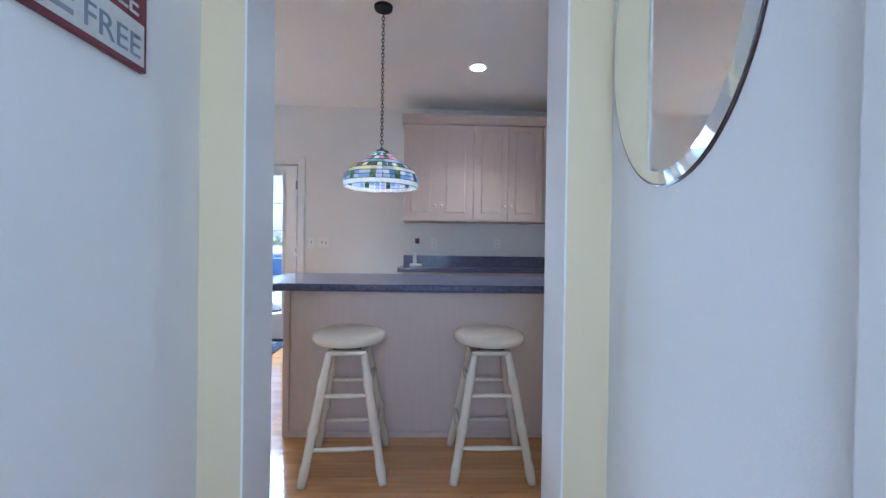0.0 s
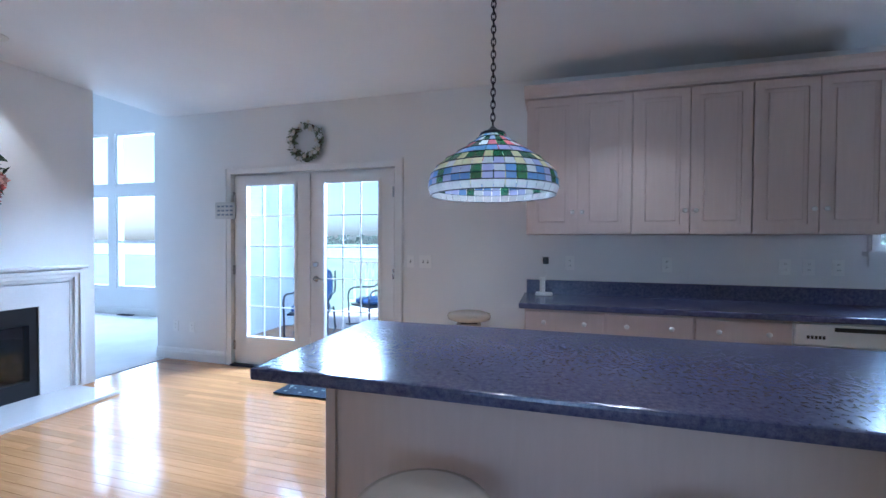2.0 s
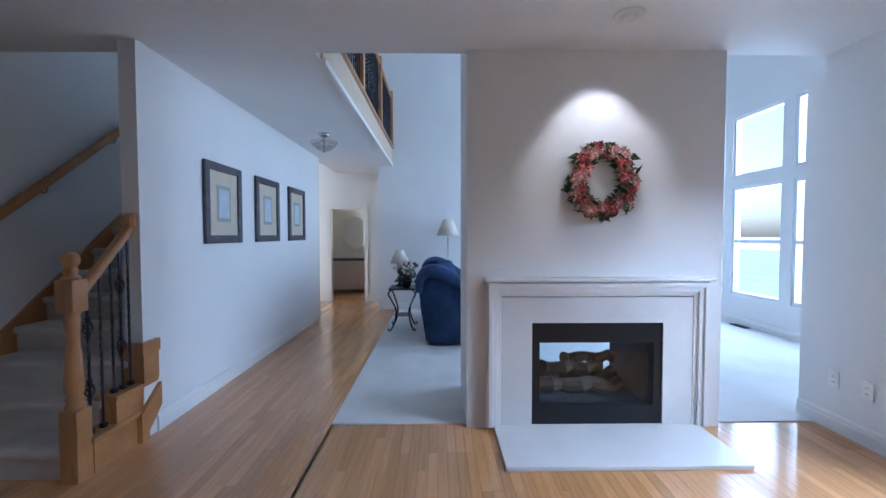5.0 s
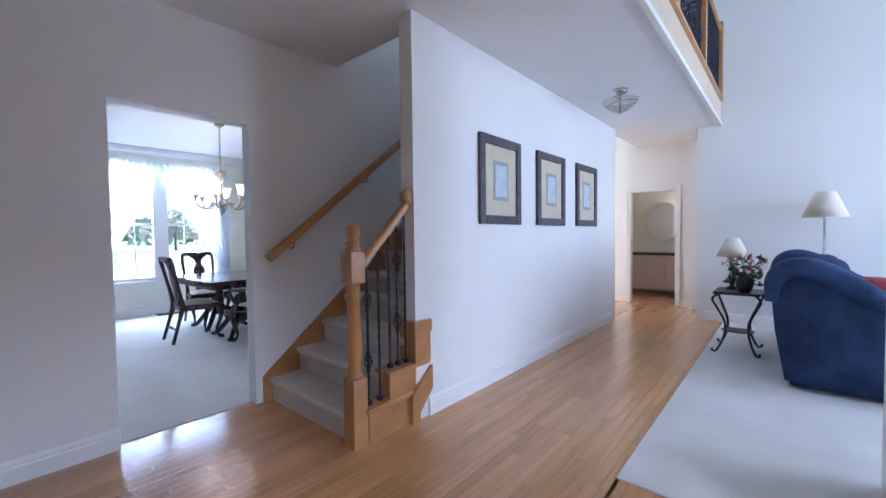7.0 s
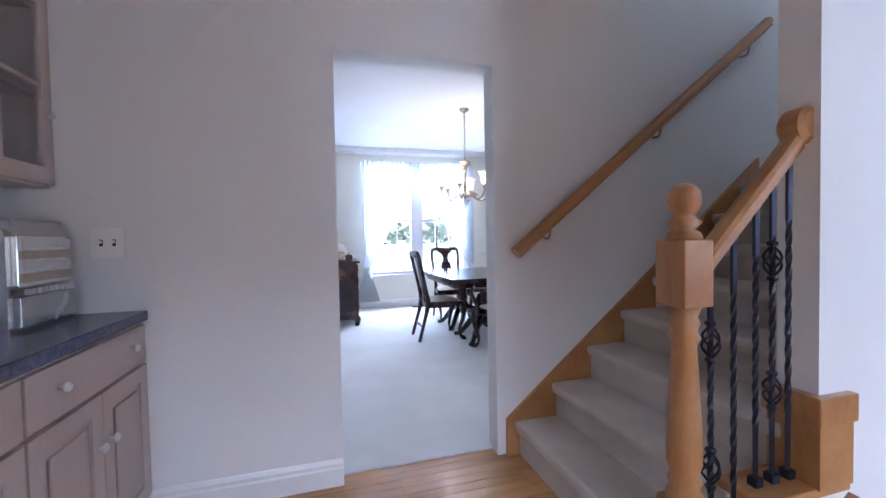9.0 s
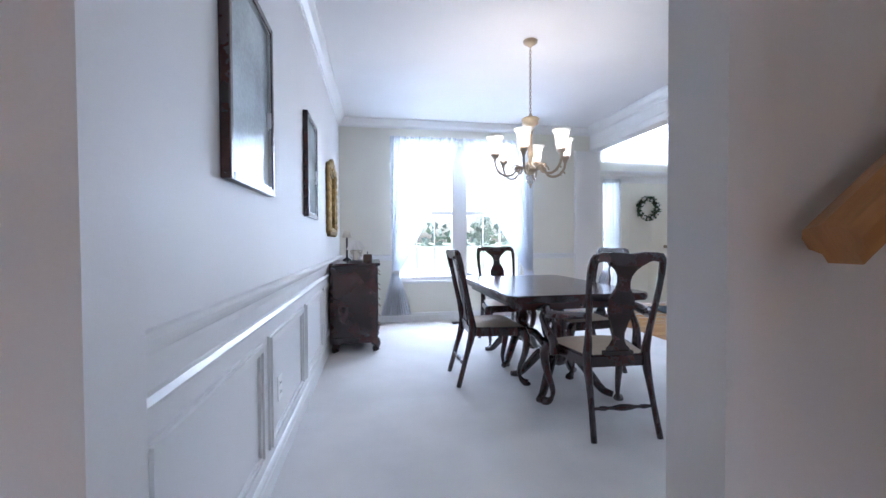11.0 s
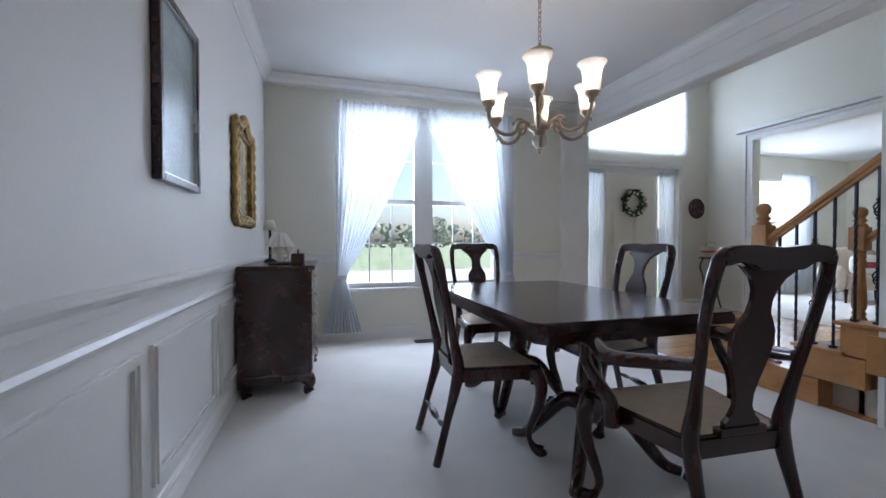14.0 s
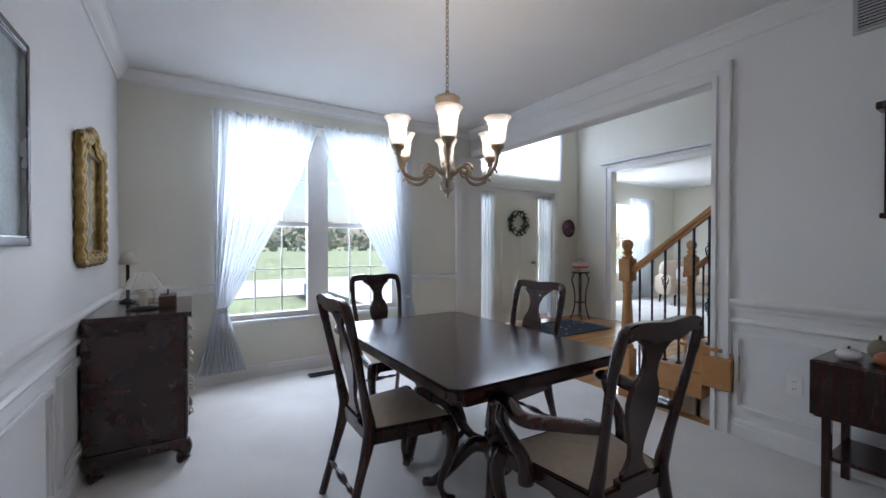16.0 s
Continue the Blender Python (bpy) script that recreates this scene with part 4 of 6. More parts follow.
def stool(x, y, rz, h=0.70):
    s = thing("bar_stool", x, y, 0, "cream painted wooden bar stool with a round seat", "stool", "bar stools", rz=rz)
    prof = ((0.05, -0.035), (0.15, -0.04), (0.178, -0.03), (0.187, -0.008), (0.180, 0.012), (0.15, 0.022), (0.001, 0.016))
    part("seat", lathe(bmesh.new(), prof, 40, 0, 0, h - 0.02), STOOLW, s, smooth=True)
    part("swivel", boxed(-0.07, 0.07, -0.07, 0.07, h - 0.085, h - 0.06), BLACK, s)
    part("seat_ring", boxed(-0.10, 0.10, -0.10, 0.10, h - 0.11, h - 0.085, bevel=0.01), STOOLW, s)
    for sx, sy in ((1, 1), (1, -1), (-1, 1), (-1, -1)):
        pts, rad = [], []
        for k in range(25):
            f = k / 24
            pts.append((sx * (0.19 - 0.105 * f), sy * (0.19 - 0.105 * f), (h - 0.10) * f))
            r = 0.018 + 0.005 * math.sin(f * math.pi)
            for c0 in (0.10, 0.13, 0.40, 0.43, 0.75, 0.78):
                if abs(f - c0) < 0.02:
                    r += 0.004
            if f < 0.05:
                r = 0.021
            rad.append(r)
        part("leg", tube(bmesh.new(), pts, rad, 12), STOOLW, s, smooth=True)
    for z, off in ((0.16, 0), (0.40, 0.02)):
        r = 0.19 - 0.105 * z / (h - 0.1)
        for (a, b) in (((-r, -r), (r, -r)), ((-r, r), (r, r)), ((-r, -r), (-r, r)), ((r, -r), (r, r))):
            zz = z + (0.07 if a[0] == b[0] else 0)
            p0, p1 = Vector((*a, zz)), Vector((*b, zz))
            pts = [p0.lerp(p1, k / 16) for k in range(17)]
            part("rung", tube(bmesh.new(), pts, [0.009 + (0.004 if k in (6, 7, 9, 10) else 0.003 * math.sin(k / 16 * math.pi)) for k in range(17)], 8), STOOLW, s, smooth=True)
    return s


stool(-0.95, 2.44, 4)
stool(-0.22, 2.45, 0)
stool(0.52, 2.44, -5)
stool(-1.33, 4.86, 12, 0.75)


# stained-glass pendant over the island
TG = []
for nm, col, clear in (("glass_blue", (0.20, 0.34, 0.66), 0.12), ("glass_lilac", (0.42, 0.46, 0.74), 0.14), ("glass_green", (0.02, 0.26, 0.09), 0.08), ("glass_white", (0.80, 0.84, 0.90), 0.35), ("glass_rose", (0.66, 0.20, 0.26), 0.1), ("glass_teal", (0.10, 0.36, 0.44), 0.12), ("glass_sand", (0.70, 0.66, 0.42), 0.15)):
    m = sheer(nm, col, clear + 0.13)
    nt = m.node_tree
    gl, mx = nt.nodes.new("ShaderNodeBsdfGlossy"), nt.nodes.new("ShaderNodeMixShader")
    gl.inputs["Roughness"].default_value = 0.12
    mx.inputs[0].default_value = 0.14
    src = nt.nodes["Material Output"].inputs[0].links[0].from_socket
    nt.links.new(src, mx.inputs[1])
    nt.links.new(gl.outputs[0], mx.inputs[2])
    nt.links.new(mx.outputs[0], nt.nodes["Material Output"].inputs[0])
    TG.append(m)
pl = thing("pendant_lamp", -0.88, 3.10, 1.535, "stained-glass pendant lamp hanging on a dark chain", "pendant lamp")
prof = [(0.245, 0.0), (0.256, 0.03), (0.254, 0.055), (0.246, 0.082), (0.225, 0.11), (0.19, 0.14), (0.145, 0.17), (0.10, 0.20), (0.065, 0.225), (0.05, 0.24)]
rng = random.Random(4)
for j in range(9):
    n = 40 if j < 5 else 24
    (r0, z0), (r1, z1) = prof[j], prof[j + 1]
    cells = {}
    for i in range(n):
        if j == 0:
            k = 3
        elif j in (1, 2):
            k = 2 if i % 4 == 1 else rng.choice((1, 1, 0, 3))
        elif j == 3:
            k = rng.choice((3, 3, 6, 1))
        elif j == 4:
            k = 2 if i % 3 else 6
        else:
            k = rng.choice((0, 1, 1, 4, 6, 3, 2, 3, 1))
        cells.setdefault(k, []).append(i)
    for k, ii in cells.items():
        for i in ii:
            bm = bmesh.new()
            a0, a1 = 2 * math.pi * (i + 0.05) / n, 2 * math.pi * (i + 0.95) / n
            q = [(r0, a0, z0 + 0.001), (r0, a1, z0 + 0.001), (r1, a1, z1 - 0.001), (r1, a0, z1 - 0.001)]
            o = [bm.verts.new((r * math.cos(a), r * math.sin(a), z)) for r, a, z in q]
            p = [bm.verts.new(((r - 0.004) * math.cos(a), (r - 0.004) * math.sin(a), z)) for r, a, z in q]
            bm.faces.new(o)
            bm.faces.new(p[::-1])
            for e in range(4):
                bm.faces.new((o[e], p[e], p[(e + 1) % 4], o[(e + 1) % 4]))
            part("glass_piece", bm, TG[k], pl)
bm = bmesh.new()
for r, z in prof:
    tube(bm, [(r * math.cos(2 * math.pi * k / 40), r * math.sin(2 * math.pi * k / 40), z) for k in range(41)], 0.0022, 5)
part("leading", bm, IRON, pl)
part("cap", lathe(bmesh.new(), ((0.055, 0.238), (0.05, 0.25), (0.02, 0.262), (0.008, 0.275), (0.001, 0.28)), 20), IRON, pl, smooth=True)


bulb(-0.88, 3.10, 1.535 + 0.09, 1.2, 0.03)


def chain(parent, z0, z1, mat_, link=0.034, r=0.0028):
    n = int((z1 - z0) / (link * 0.72))
    for k in range(n):
        zc = z0 + (k + 0.5) * (z1 - z0) / n
        pts = []
        for s in range(13):
            a = 2 * math.pi * s / 12
            u, v = 0.0085 * math.cos(a), link / 2 * math.sin(a)
            pts.append((u, 0, zc + v) if k % 2 else (0, u, zc + v))
        part("chain_link", tube(bmesh.new(), pts, r, 5), mat_, parent)


chain(pl, 0.275, H - 1.535 - 0.02, IRON)
part("canopy", lathe(bmesh.new(), ((0.06, -0.02), (0.065, 0.0)), 20, 0, 0, H - 1.535), IRON, pl)

# ---- dining room ----
def dining_chair(x, y, rz, arms=False, label="dark mahogany dining chair with a vase-shaped splat and pale seat"):
    """The chair looks along its own +y."""
    c = thing("dining_chair", x, y, 0.008, label, "chair", "dining chairs", rz=rz)
    w, wb, d = (0.275, 0.197, 0.22) if arms else (0.25, 0.195, 0.21)
    # seat
    rails = [(-w, d), (w, d), (wb, -d), (-wb, -d)]
    bm = prism(bmesh.new(), rails, 0.38, 0.45, "z")
    bmesh.ops.bevel(bm, geom=bm.edges[:], offset=0.008, segments=2, affect="EDGES")
    part("seat_frame", bm, DARKWOOD, c)
    bm = bmesh.new()
    n = 10
    g = []
    for i in range(n + 1):
        v = i / n
        row = []
        for j in range(n + 1):
            u = j / n
            half = wb + (w - wb) * v - 0.018
            z = 0.45 + 0.035 * (1 - (2 * u - 1) ** 4) * (1 - (2 * v - 1) ** 4)
            row.append(bm.verts.new((half * (2 * u - 1), -d + 0.02 + (2 * d - 0.035) * v, z)))
        g.append(row)
    for a, b in zip(g, g[1:]):
        for j in range(n):
            bm.faces.new((a[j], a[j + 1], b[j + 1], b[j]))
    part("cushion", bm, FABRIC, c, "pale beige upholstered seat", smooth=True)
    # cabriole front legs
    for s in (-1, 1):
        pts = smooth_line([(s * (w - 0.03), d - 0.03, 0.43), (s * (w - 0.005), d + 0.0, 0.35), (s * (w - 0.015), d - 0.01, 0.24), (s * (w - 0.045), d - 0.045, 0.11), (s * (w - 0.035), d - 0.03, 0.04), (s * (w - 0.010), d + 0.005, 0.014)], 5)
        m = len(pts) - 1
        rad = [0.040 - 0.027 * min(1, k / m / 0.72) if k / m < 0.72 else 0.013 + 0.018 * ((k / m - 0.72) / 0.28) for k in range(m + 1)]
        part("front_leg", tube(bmesh.new(), pts, rad, 12), DARKWOOD, c, smooth=True)
        part("foot", lathe(bmesh.new(), ((0.026, 0), (0.034, 0.008), (0.031, 0.018), (0.012, 0.03)), 12, s * (w - 0.012), d + 0.002), DARKWOOD, c, smooth=True)
        part("knee_bracket", prism(bmesh.new(), [(s * (w - 0.02), 0.395), (s * (w - 0.12), 0.395), (s * (w - 0.075), 0.38), (s * (w - 0.045), 0.34)], d - 0.035, d - 0.012), DARKWOOD, c)
        # back post and rear leg in one sweep, squared with eased edges
        pts = smooth_line([(s * (wb - 0.002), -d - 0.10, 0.0), (s * (wb - 0.012), -d - 0.045, 0.2), (s * (wb - 0.018), -d + 0.012, 0.42), (s * (wb - 0.016), -d - 0.002, 0.54), (s * (wb - 0.002), -d - 0.035, 0.70), (s * (wb + 0.012), -d - 0.068, 0.86), (s * (wb + 0.008), -d - 0.098, 0.99), (s * (wb - 0.012), -d - 0.108, 1.022)], 5)
        m = len(pts) - 1
        rad = [0.020 + 0.011 * math.exp(-((p.z - 0.43) / 0.13) ** 2) + 0.003 * (p.z > 0.9) for p in pts]
        part("back_post", tube(bmesh.new(), pts, rad, 12, 0.85), DARKWOOD, c, smooth=True)
    # crest rail: level top, dipping yoke, swept down into the splat
    top = [(-wb - 0.012, 1.012), (-wb + 0.004, 1.034), (-wb + 0.03, 1.042), (-0.10, 1.044), (0.0, 1.036), (0.10, 1.044), (wb - 0.03, 1.042), (wb - 0.004, 1.034), (wb + 0.012, 1.012)]
    low = [(wb + 0.008, 0.985), (wb - 0.03, 0.990), (wb - 0.06, 1.003), (0.115, 0.992), (0.085, 0.972), (-0.085, 0.972), (-0.115, 0.992), (-wb + 0.06, 1.003), (-wb + 0.03, 0.990), (-wb - 0.008, 0.985)]
    bm = prism(bmesh.new(), top + low, -d - 0.124, -d - 0.090)
    bmesh.ops.bevel(bm, geom=bm.edges[:], offset=0.006, segments=2, affect="EDGES")
    part("crest_rail", bm, DARKWOOD, c)
    # vase splat
    ws = ((0.46, 0.135), (0.49, 0.135), (0.505, 0.10), (0.54, 0.066), (0.58, 0.07), (0.63, 0.10), (0.69, 0.142), (0.74, 0.158), (0.78, 0.152), (0.815, 0.115), (0.84, 0.082), (0.875, 0.070), (0.91, 0.082), (0.945, 0.125), (0.97, 0.19), (0.985, 0.235))
    pts, wd = [], []
    for z, ww in ws:
        f = (z - 0.46) / 0.57
        pts.append((0, -d + 0.005 - 0.03 * f - 0.075 * f * f, z))
        wd.append(ww)
    part("splat", bar(bmesh.new(), pts, wd, 0.017), DARKWOOD, c)
    part("shoe", boxed(-0.09, 0.09, -d - 0.012, -d + 0.02, 0.45, 0.475, bevel=0.005), DARKWOOD, c)
    pts = [(-wb + 0.01 + (2 * wb - 0.02) * k / 20, -d - 0.06, 0.17) for k in range(21)]
    part("stretcher", tube(bmesh.new(), pts, [0.009 + (0.010 * math.sin((k - 6) / 8 * math.pi) if 6 <= k <= 14 else 0.004 * (k in (3, 4, 16, 17))) for k in range(21)], 10), DARKWOOD, c, smooth=True)
    if arms:
        for s in (-1, 1):
            pts = smooth_line([(s * (wb - 0.005), -d - 0.03, 0.69), (s * (wb + 0.05), -0.12, 0.665), (s * (w + 0.045), 0.0, 0.655), (s * (w + 0.03), 0.10, 0.675), (s * (w + 0.02), 0.16, 0.672), (s * (w + 0.045), 0.20, 0.655)], 6)
            part("arm", tube(bmesh.new(), pts, [0.022 + 0.008 * math.sin(math.pi * k / (len(pts) - 1)) for k in range(len(pts))], 12, 0.7), DARKWOOD, c, smooth=True)
            pts = smooth_line([(s * (w + 0.02), 0.15, 0.665), (s * (w + 0.04), 0.14, 0.60), (s * (w + 0.025), 0.075, 0.53), (s * (w + 0.005), 0.04, 0.47), (s * w, 0.035, 0.39)], 6)
            part("arm_support", tube(bmesh.new(), pts, [0.018 + 0.012 * k / (len(pts) - 1) for k in range(len(pts))], 12), DARKWOOD, c, smooth=True)
    return c


dining_chair(-4.57, -3.63, 90)
dining_chair(-5.0, -4.585, 0)
dining_chair(-5.385, -3.70, -90)
dining_chair(-5.03, -2.80, 177, True, "dark mahogany armchair with scrolled arms and pale seat")

dt = thing("dining_table", -5.01, -3.70, 0.008, "polished mahogany dining table with clipped corners on pedestals", "table")
hx, hy, cc = 0.515, 0.75, 0.05
oc = [(-hx + cc, -hy), (hx - cc, -hy), (hx, -hy + cc), (hx, hy - cc), (hx - cc, hy), (-hx + cc, hy), (-hx, hy - cc), (-hx, -hy + cc)]
bm = prism(bmesh.new(), oc, 0.698, 0.749, "z")
bmesh.ops.bevel(bm, geom=bm.edges[:], offset=0.010, segments=2, affect="EDGES")
part("tabletop", bm, DARKWOOD, dt)
part("apron", prism(bmesh.new(), [(a * 0.84, b * 0.88) for a, b in oc], 0.64, 0.70, "z"), DARKWOOD, dt)
for py in (-0.38, 0.38):
    prof = ((0.085, 0.645), (0.07, 0.635), (0.044, 0.62), (0.042, 0.56), (0.050, 0.48), (0.060, 0.40), (0.064, 0.36), (0.050, 0.335), (0.066, 0.325), (0.068, 0.31), (0.056, 0.30), (0.066, 0.28), (0.068, 0.22), (0.05, 0.18), (0.02, 0.165))
    ped = part("pedestal", lathe(bmesh.new(), [(r, z) for r, z in prof], 20, 0, py), DARKWOOD, dt, smooth=True)
    for a in (45, 135, 225, 315):
        ca, sa = math.cos(radians(a)), math.sin(radians(a))
        pts = smooth_line([(0.03 * ca, py + 0.03 * sa, 0.26), (0.13 * ca, py + 0.13 * sa, 0.25), (0.24 * ca, py + 0.24 * sa, 0.13), (0.32 * ca, py + 0.32 * sa, 0.045), (0.39 * ca, py + 0.39 * sa, 0.025)], 5)
        m = len(pts) - 1
        part("pedestal_foot", tube(bmesh.new(), pts, [0.042 - 0.02 * k / m for k in range(m + 1)], 10), DARKWOOD, ped, smooth=True)


def chest(x, y):
    c = thing("chest_of_drawers", x, y, 0.008, "dark mahogany chest of drawers against the wainscot", "chest")
    part("body", boxed(-0.46, 0.0, -0.40, 0.40, 0.10, 0.865), DARKWOOD, c)
    part("top", boxed(-0.50, 0.0, -0.43, 0.43, 0.865, 0.895, bevel=0.008), DARKWOOD, c)
    part("plinth", boxed(-0.475, 0.0, -0.415, 0.415, 0.09, 0.15, bevel=0.008), DARKWOOD, c)
    for k, (z0, z1) in enumerate(((0.16, 0.36), (0.37, 0.54), (0.55, 0.70), (0.71, 0.85))):
        d = part("drawer", boxed(-0.478, -0.46, -0.385, 0.385, z0, z1 - 0.008, bevel=0.004), DARKWOOD, c)
        for yy in (-0.24, 0.24):
            zc = (z0 + z1) / 2
            part("drawer_pull", tube(bmesh.new(), smooth_line([(-0.478, yy - 0.04, zc), (-0.50, yy - 0.03, zc - 0.02), (-0.50, yy + 0.03, zc - 0.02), (-0.478, yy + 0.04, zc)]), 0.005, 6), BRASS, d)
    for fx in (-0.44, -0.04):
        for fy in (-0.37, 0.37):
            pts = smooth_line([(fx, fy, 0.11), (fx - 0.02, fy * 1.04, 0.07), (fx - 0.005, fy, 0.03), (fx - 0.02, fy * 1.03, 0.0)], 4)
            part("bracket_foot", tube(bmesh.new(), pts, [0.05, 0.05, 0.048, 0.045, 0.04, 0.036, 0.032, 0.03, 0.03, 0.032, 0.034, 0.036, 0.036], 10), DARKWOOD, c, smooth=True)
    return c


chest(-3.19, -4.96)
lamp = thing("oil_lamp", -3.44, -4.78, 0.903, "small glass oil lamp with a white ruffled shade", "lamp")
part("base", lathe(bmesh.new(), ((0.08, 0), (0.085, 0.008), (0.03, 0.018), (0.001, 0.02)), 20), BLACK, lamp)
part("reservoir", lathe(bmesh.new(), ((0.03, 0.02), (0.062, 0.06), (0.066, 0.09), (0.045, 0.13), (0.035, 0.16)), 20), BULBGLASS, lamp, smooth=True)
part("candle", lathe(bmesh.new(), ((0.02, 0.02), (0.02, 0.11), (0.001, 0.112)), 12), SHADE, lamp)
bm = bmesh.new()
rows = []
for r, z in ((0.095, 0.13), (0.07, 0.18), (0.045, 0.22), (0.03, 0.23)):
    rows.append([bm.verts.new((r * (1 + 0.07 * math.sin(i * math.pi / 2)) * math.cos(2 * math.pi * i / 48), r * (1 + 0.07 * math.sin(i * math.pi / 2)) * math.sin(2 * math.pi * i / 48), z)) for i in range(48)])
for a, b in zip(rows, rows[1:]):
    for i in range(48):
        bm.faces.new((a[i], a[(i + 1) % 48], b[(i + 1) % 48], b[i]))
part("shade", bm, LACE, lamp)
lm = thing("candle_lamp", -3.32, -5.2, 0.903, "slender candlestick lamp with a small cream shade", "lamp")
part("stem", lathe(bmesh.new(), ((0.05, 0), (0.05, 0.01), (0.012, 0.03), (0.01, 0.27)), 14), BLACK, lm, smooth=True)
part("shade", lathe(bmesh.new(), ((0.055, 0.26), (0.03, 0.345)), 20), SHADE, lm, smooth=True)
for k, (x, y) in enumerate(((-3.40, -5.02), (-3.47, -5.08))):
    g = solid("wine_glass", lathe(bmesh.new(), ((0.03, 0), (0.004, 0.006), (0.004, 0.07), (0.03, 0.1), (0.034, 0.13), (0.028, 0.17)), 16), BULBGLASS, "clear stemmed glass on the chest", "glass", smooth=True)
    g.location = (x, y, 0.903)
b = thing("basket_box", -3.56, -4.86, 0.903, "small dark woven box with a handle", "box")
part("body", boxed(-0.045, 0.045, -0.08, 0.08, 0, 0.075, bevel=0.006), TWIG, b)
part("handle", tube(bmesh.new(), smooth_line([(0, -0.05, 0.075), (0, -0.03, 0.105), (0, 0.03, 0.105), (0, 0.05, 0.075)]), 0.004), BLACK, b)


def picture(name, y0, y1, z0, z1, frame_mat, label, x=-3.17, sign=-1):
    p = thing(name, x, (y0 + y1) / 2, z0, label, "picture")
    hw, h = (y1 - y0) / 2, z1 - z0
    bm = bmesh.new()
    fw = 0.03
    for a in ((-hw, -hw + fw, 0, h), (hw - fw, hw, 0, h), (-hw + fw, hw - fw, 0, fw), (-hw + fw, hw - fw, h - fw, h)):
        box(bm, sign * 0.035, 0, a[0], a[1], a[2], a[3], bevel=0.006)
    part("frame", bm, frame_mat, p)
    part("print", boxed(sign * 0.014, 0, -hw + fw, hw - fw, fw, h - fw), mat("pale_print", (0.50, 0.58, 0.60), 0.15, vary=0.15, scale=3), p)
    bm = bmesh.new()
    i = fw + 0.006
    for a in ((-hw + fw, -hw + i, fw, h - fw), (hw - i, hw - fw, fw, h - fw), (-hw + i, hw - i, fw, i), (-hw + i, hw - i, h - i, h - fw)):
        box(bm, sign * 0.03, 0, a[0], a[1], a[2], a[3])
    part("fillet", bm, CHROME, p)
    return p


picture("framed_picture", -3.77, -3.31, 1.29, 2.01, DARKWOOD, "pale framed print in a narrow mahogany frame")
picture("framed_picture", -2.40, -1.85, 1.32, 2.06, DARKWOOD, "pale framed print in a narrow dark and gilt frame")
mi = thing("wall_mirror", -3.17, -4.87, 1.215, "carved gilt rectangular wall mirror over the chest", "mirror")


def scallop(f, lobes, deep):
    return deep * abs(math.sin(math.pi * lobes * f))


bm = bmesh.new()
mh, mw = 0.66, 0.31
edge = [(-mw + 2 * mw * k / 24, -scallop(k / 24, 4, 0.022)) for k in range(24)]
edge += [(mw + scallop(k / 24, 5, 0.016), mh * k / 24) for k in range(24)]
edge += [(mw - 2 * mw * k / 32, mh + scallop(k / 32, 8, 0.014) + 0.085 * math.exp(-((k / 32 - 0.5) / 0.16) ** 2)) for k in range(32)]
edge += [(-mw - scallop(k / 24, 5, 0.016), mh - mh * k / 24) for k in range(24)]
for deep, depth, r in ((1.0, -0.022, 0.024), (0.90, -0.034, 0.017), (0.80, -0.026, 0.012)):
    line = [(depth, u * deep, mh / 2 + (v - mh / 2) * (1 - (1 - deep) * 0.5)) for u, v in edge + edge[:1]]
    tube(bm, line, [r * (1 + 0.3 * math.sin(k * 2.1)) for k in range(len(line))], 8)
box(bm, -0.02, 0, -mw, mw, 0, 0.05)
box(bm, -0.02, 0, -mw, mw, mh - 0.05, mh)
for u in (-mw, mw - 0.06):
    box(bm, -0.02, 0, u, u + 0.06, 0.05, mh - 0.05)
for u, v, r in ((0, mh + 0.07, 0.034), (-mw, mh, 0.03), (mw, mh, 0.03), (-mw, 0.0, 0.03), (mw, 0.0, 0.03), (0, -0.01, 0.03), (-mw, mh / 2, 0.024), (mw, mh / 2, 0.024)):
    sc = [(-0.035, u + r * (1 - t / 8) * math.cos(t), v + r * (1 - t / 8) * math.sin(t)) for t in [i * 0.6 for i in range(12)]]
    tube(bm, sc, 0.012, 6)
part("frame", bm, GOLD, mi, smooth=True)
part("mirror_glass", boxed(-0.012, -0.004, -mw + 0.05, mw - 0.05, 0.05, mh - 0.05), MIRROR, mi)

# chandelier
ch = thing("chandelier", -4.925, -3.66, 1.555, "aged brass chandelier with six etched glass shades, lit", "chandelier")
prof = ((0.001, 0.0), (0.009, 0.008), (0.006, 0.02), (0.016, 0.028), (0.012, 0.036))
part("finial", lathe(bmesh.new(), prof, 16), BRASS, ch, smooth=True)
bm = bmesh.new()
prof = ((0.012, 0.036), (0.036, 0.052), (0.044, 0.075), (0.040, 0.098), (0.022, 0.112))
for q in range(2):
    lathe(bm, [(r * (1 - 0.08 * q), z) for r, z in prof], 14)
part("crystal_ball", bm, BULBGLASS, ch)
prof = ((0.020, 0.110), (0.036, 0.116), (0.030, 0.126), (0.056, 0.140), (0.064, 0.152), (0.058, 0.166), (0.030, 0.176), (0.020, 0.20), (0.015, 0.24), (0.024, 0.262), (0.030, 0.285), (0.020, 0.31), (0.014, 0.35), (0.018, 0.45), (0.030, 0.50), (0.036, 0.515), (0.060, 0.525), (0.068, 0.535), (0.064, 0.55), (0.072, 0.558), (0.074, 0.572), (0.058, 0.582), (0.030, 0.59), (0.014, 0.602), (0.010, 0.618))
part("column", lathe(bmesh.new(), prof, 28), BRASS, ch, smooth=True)
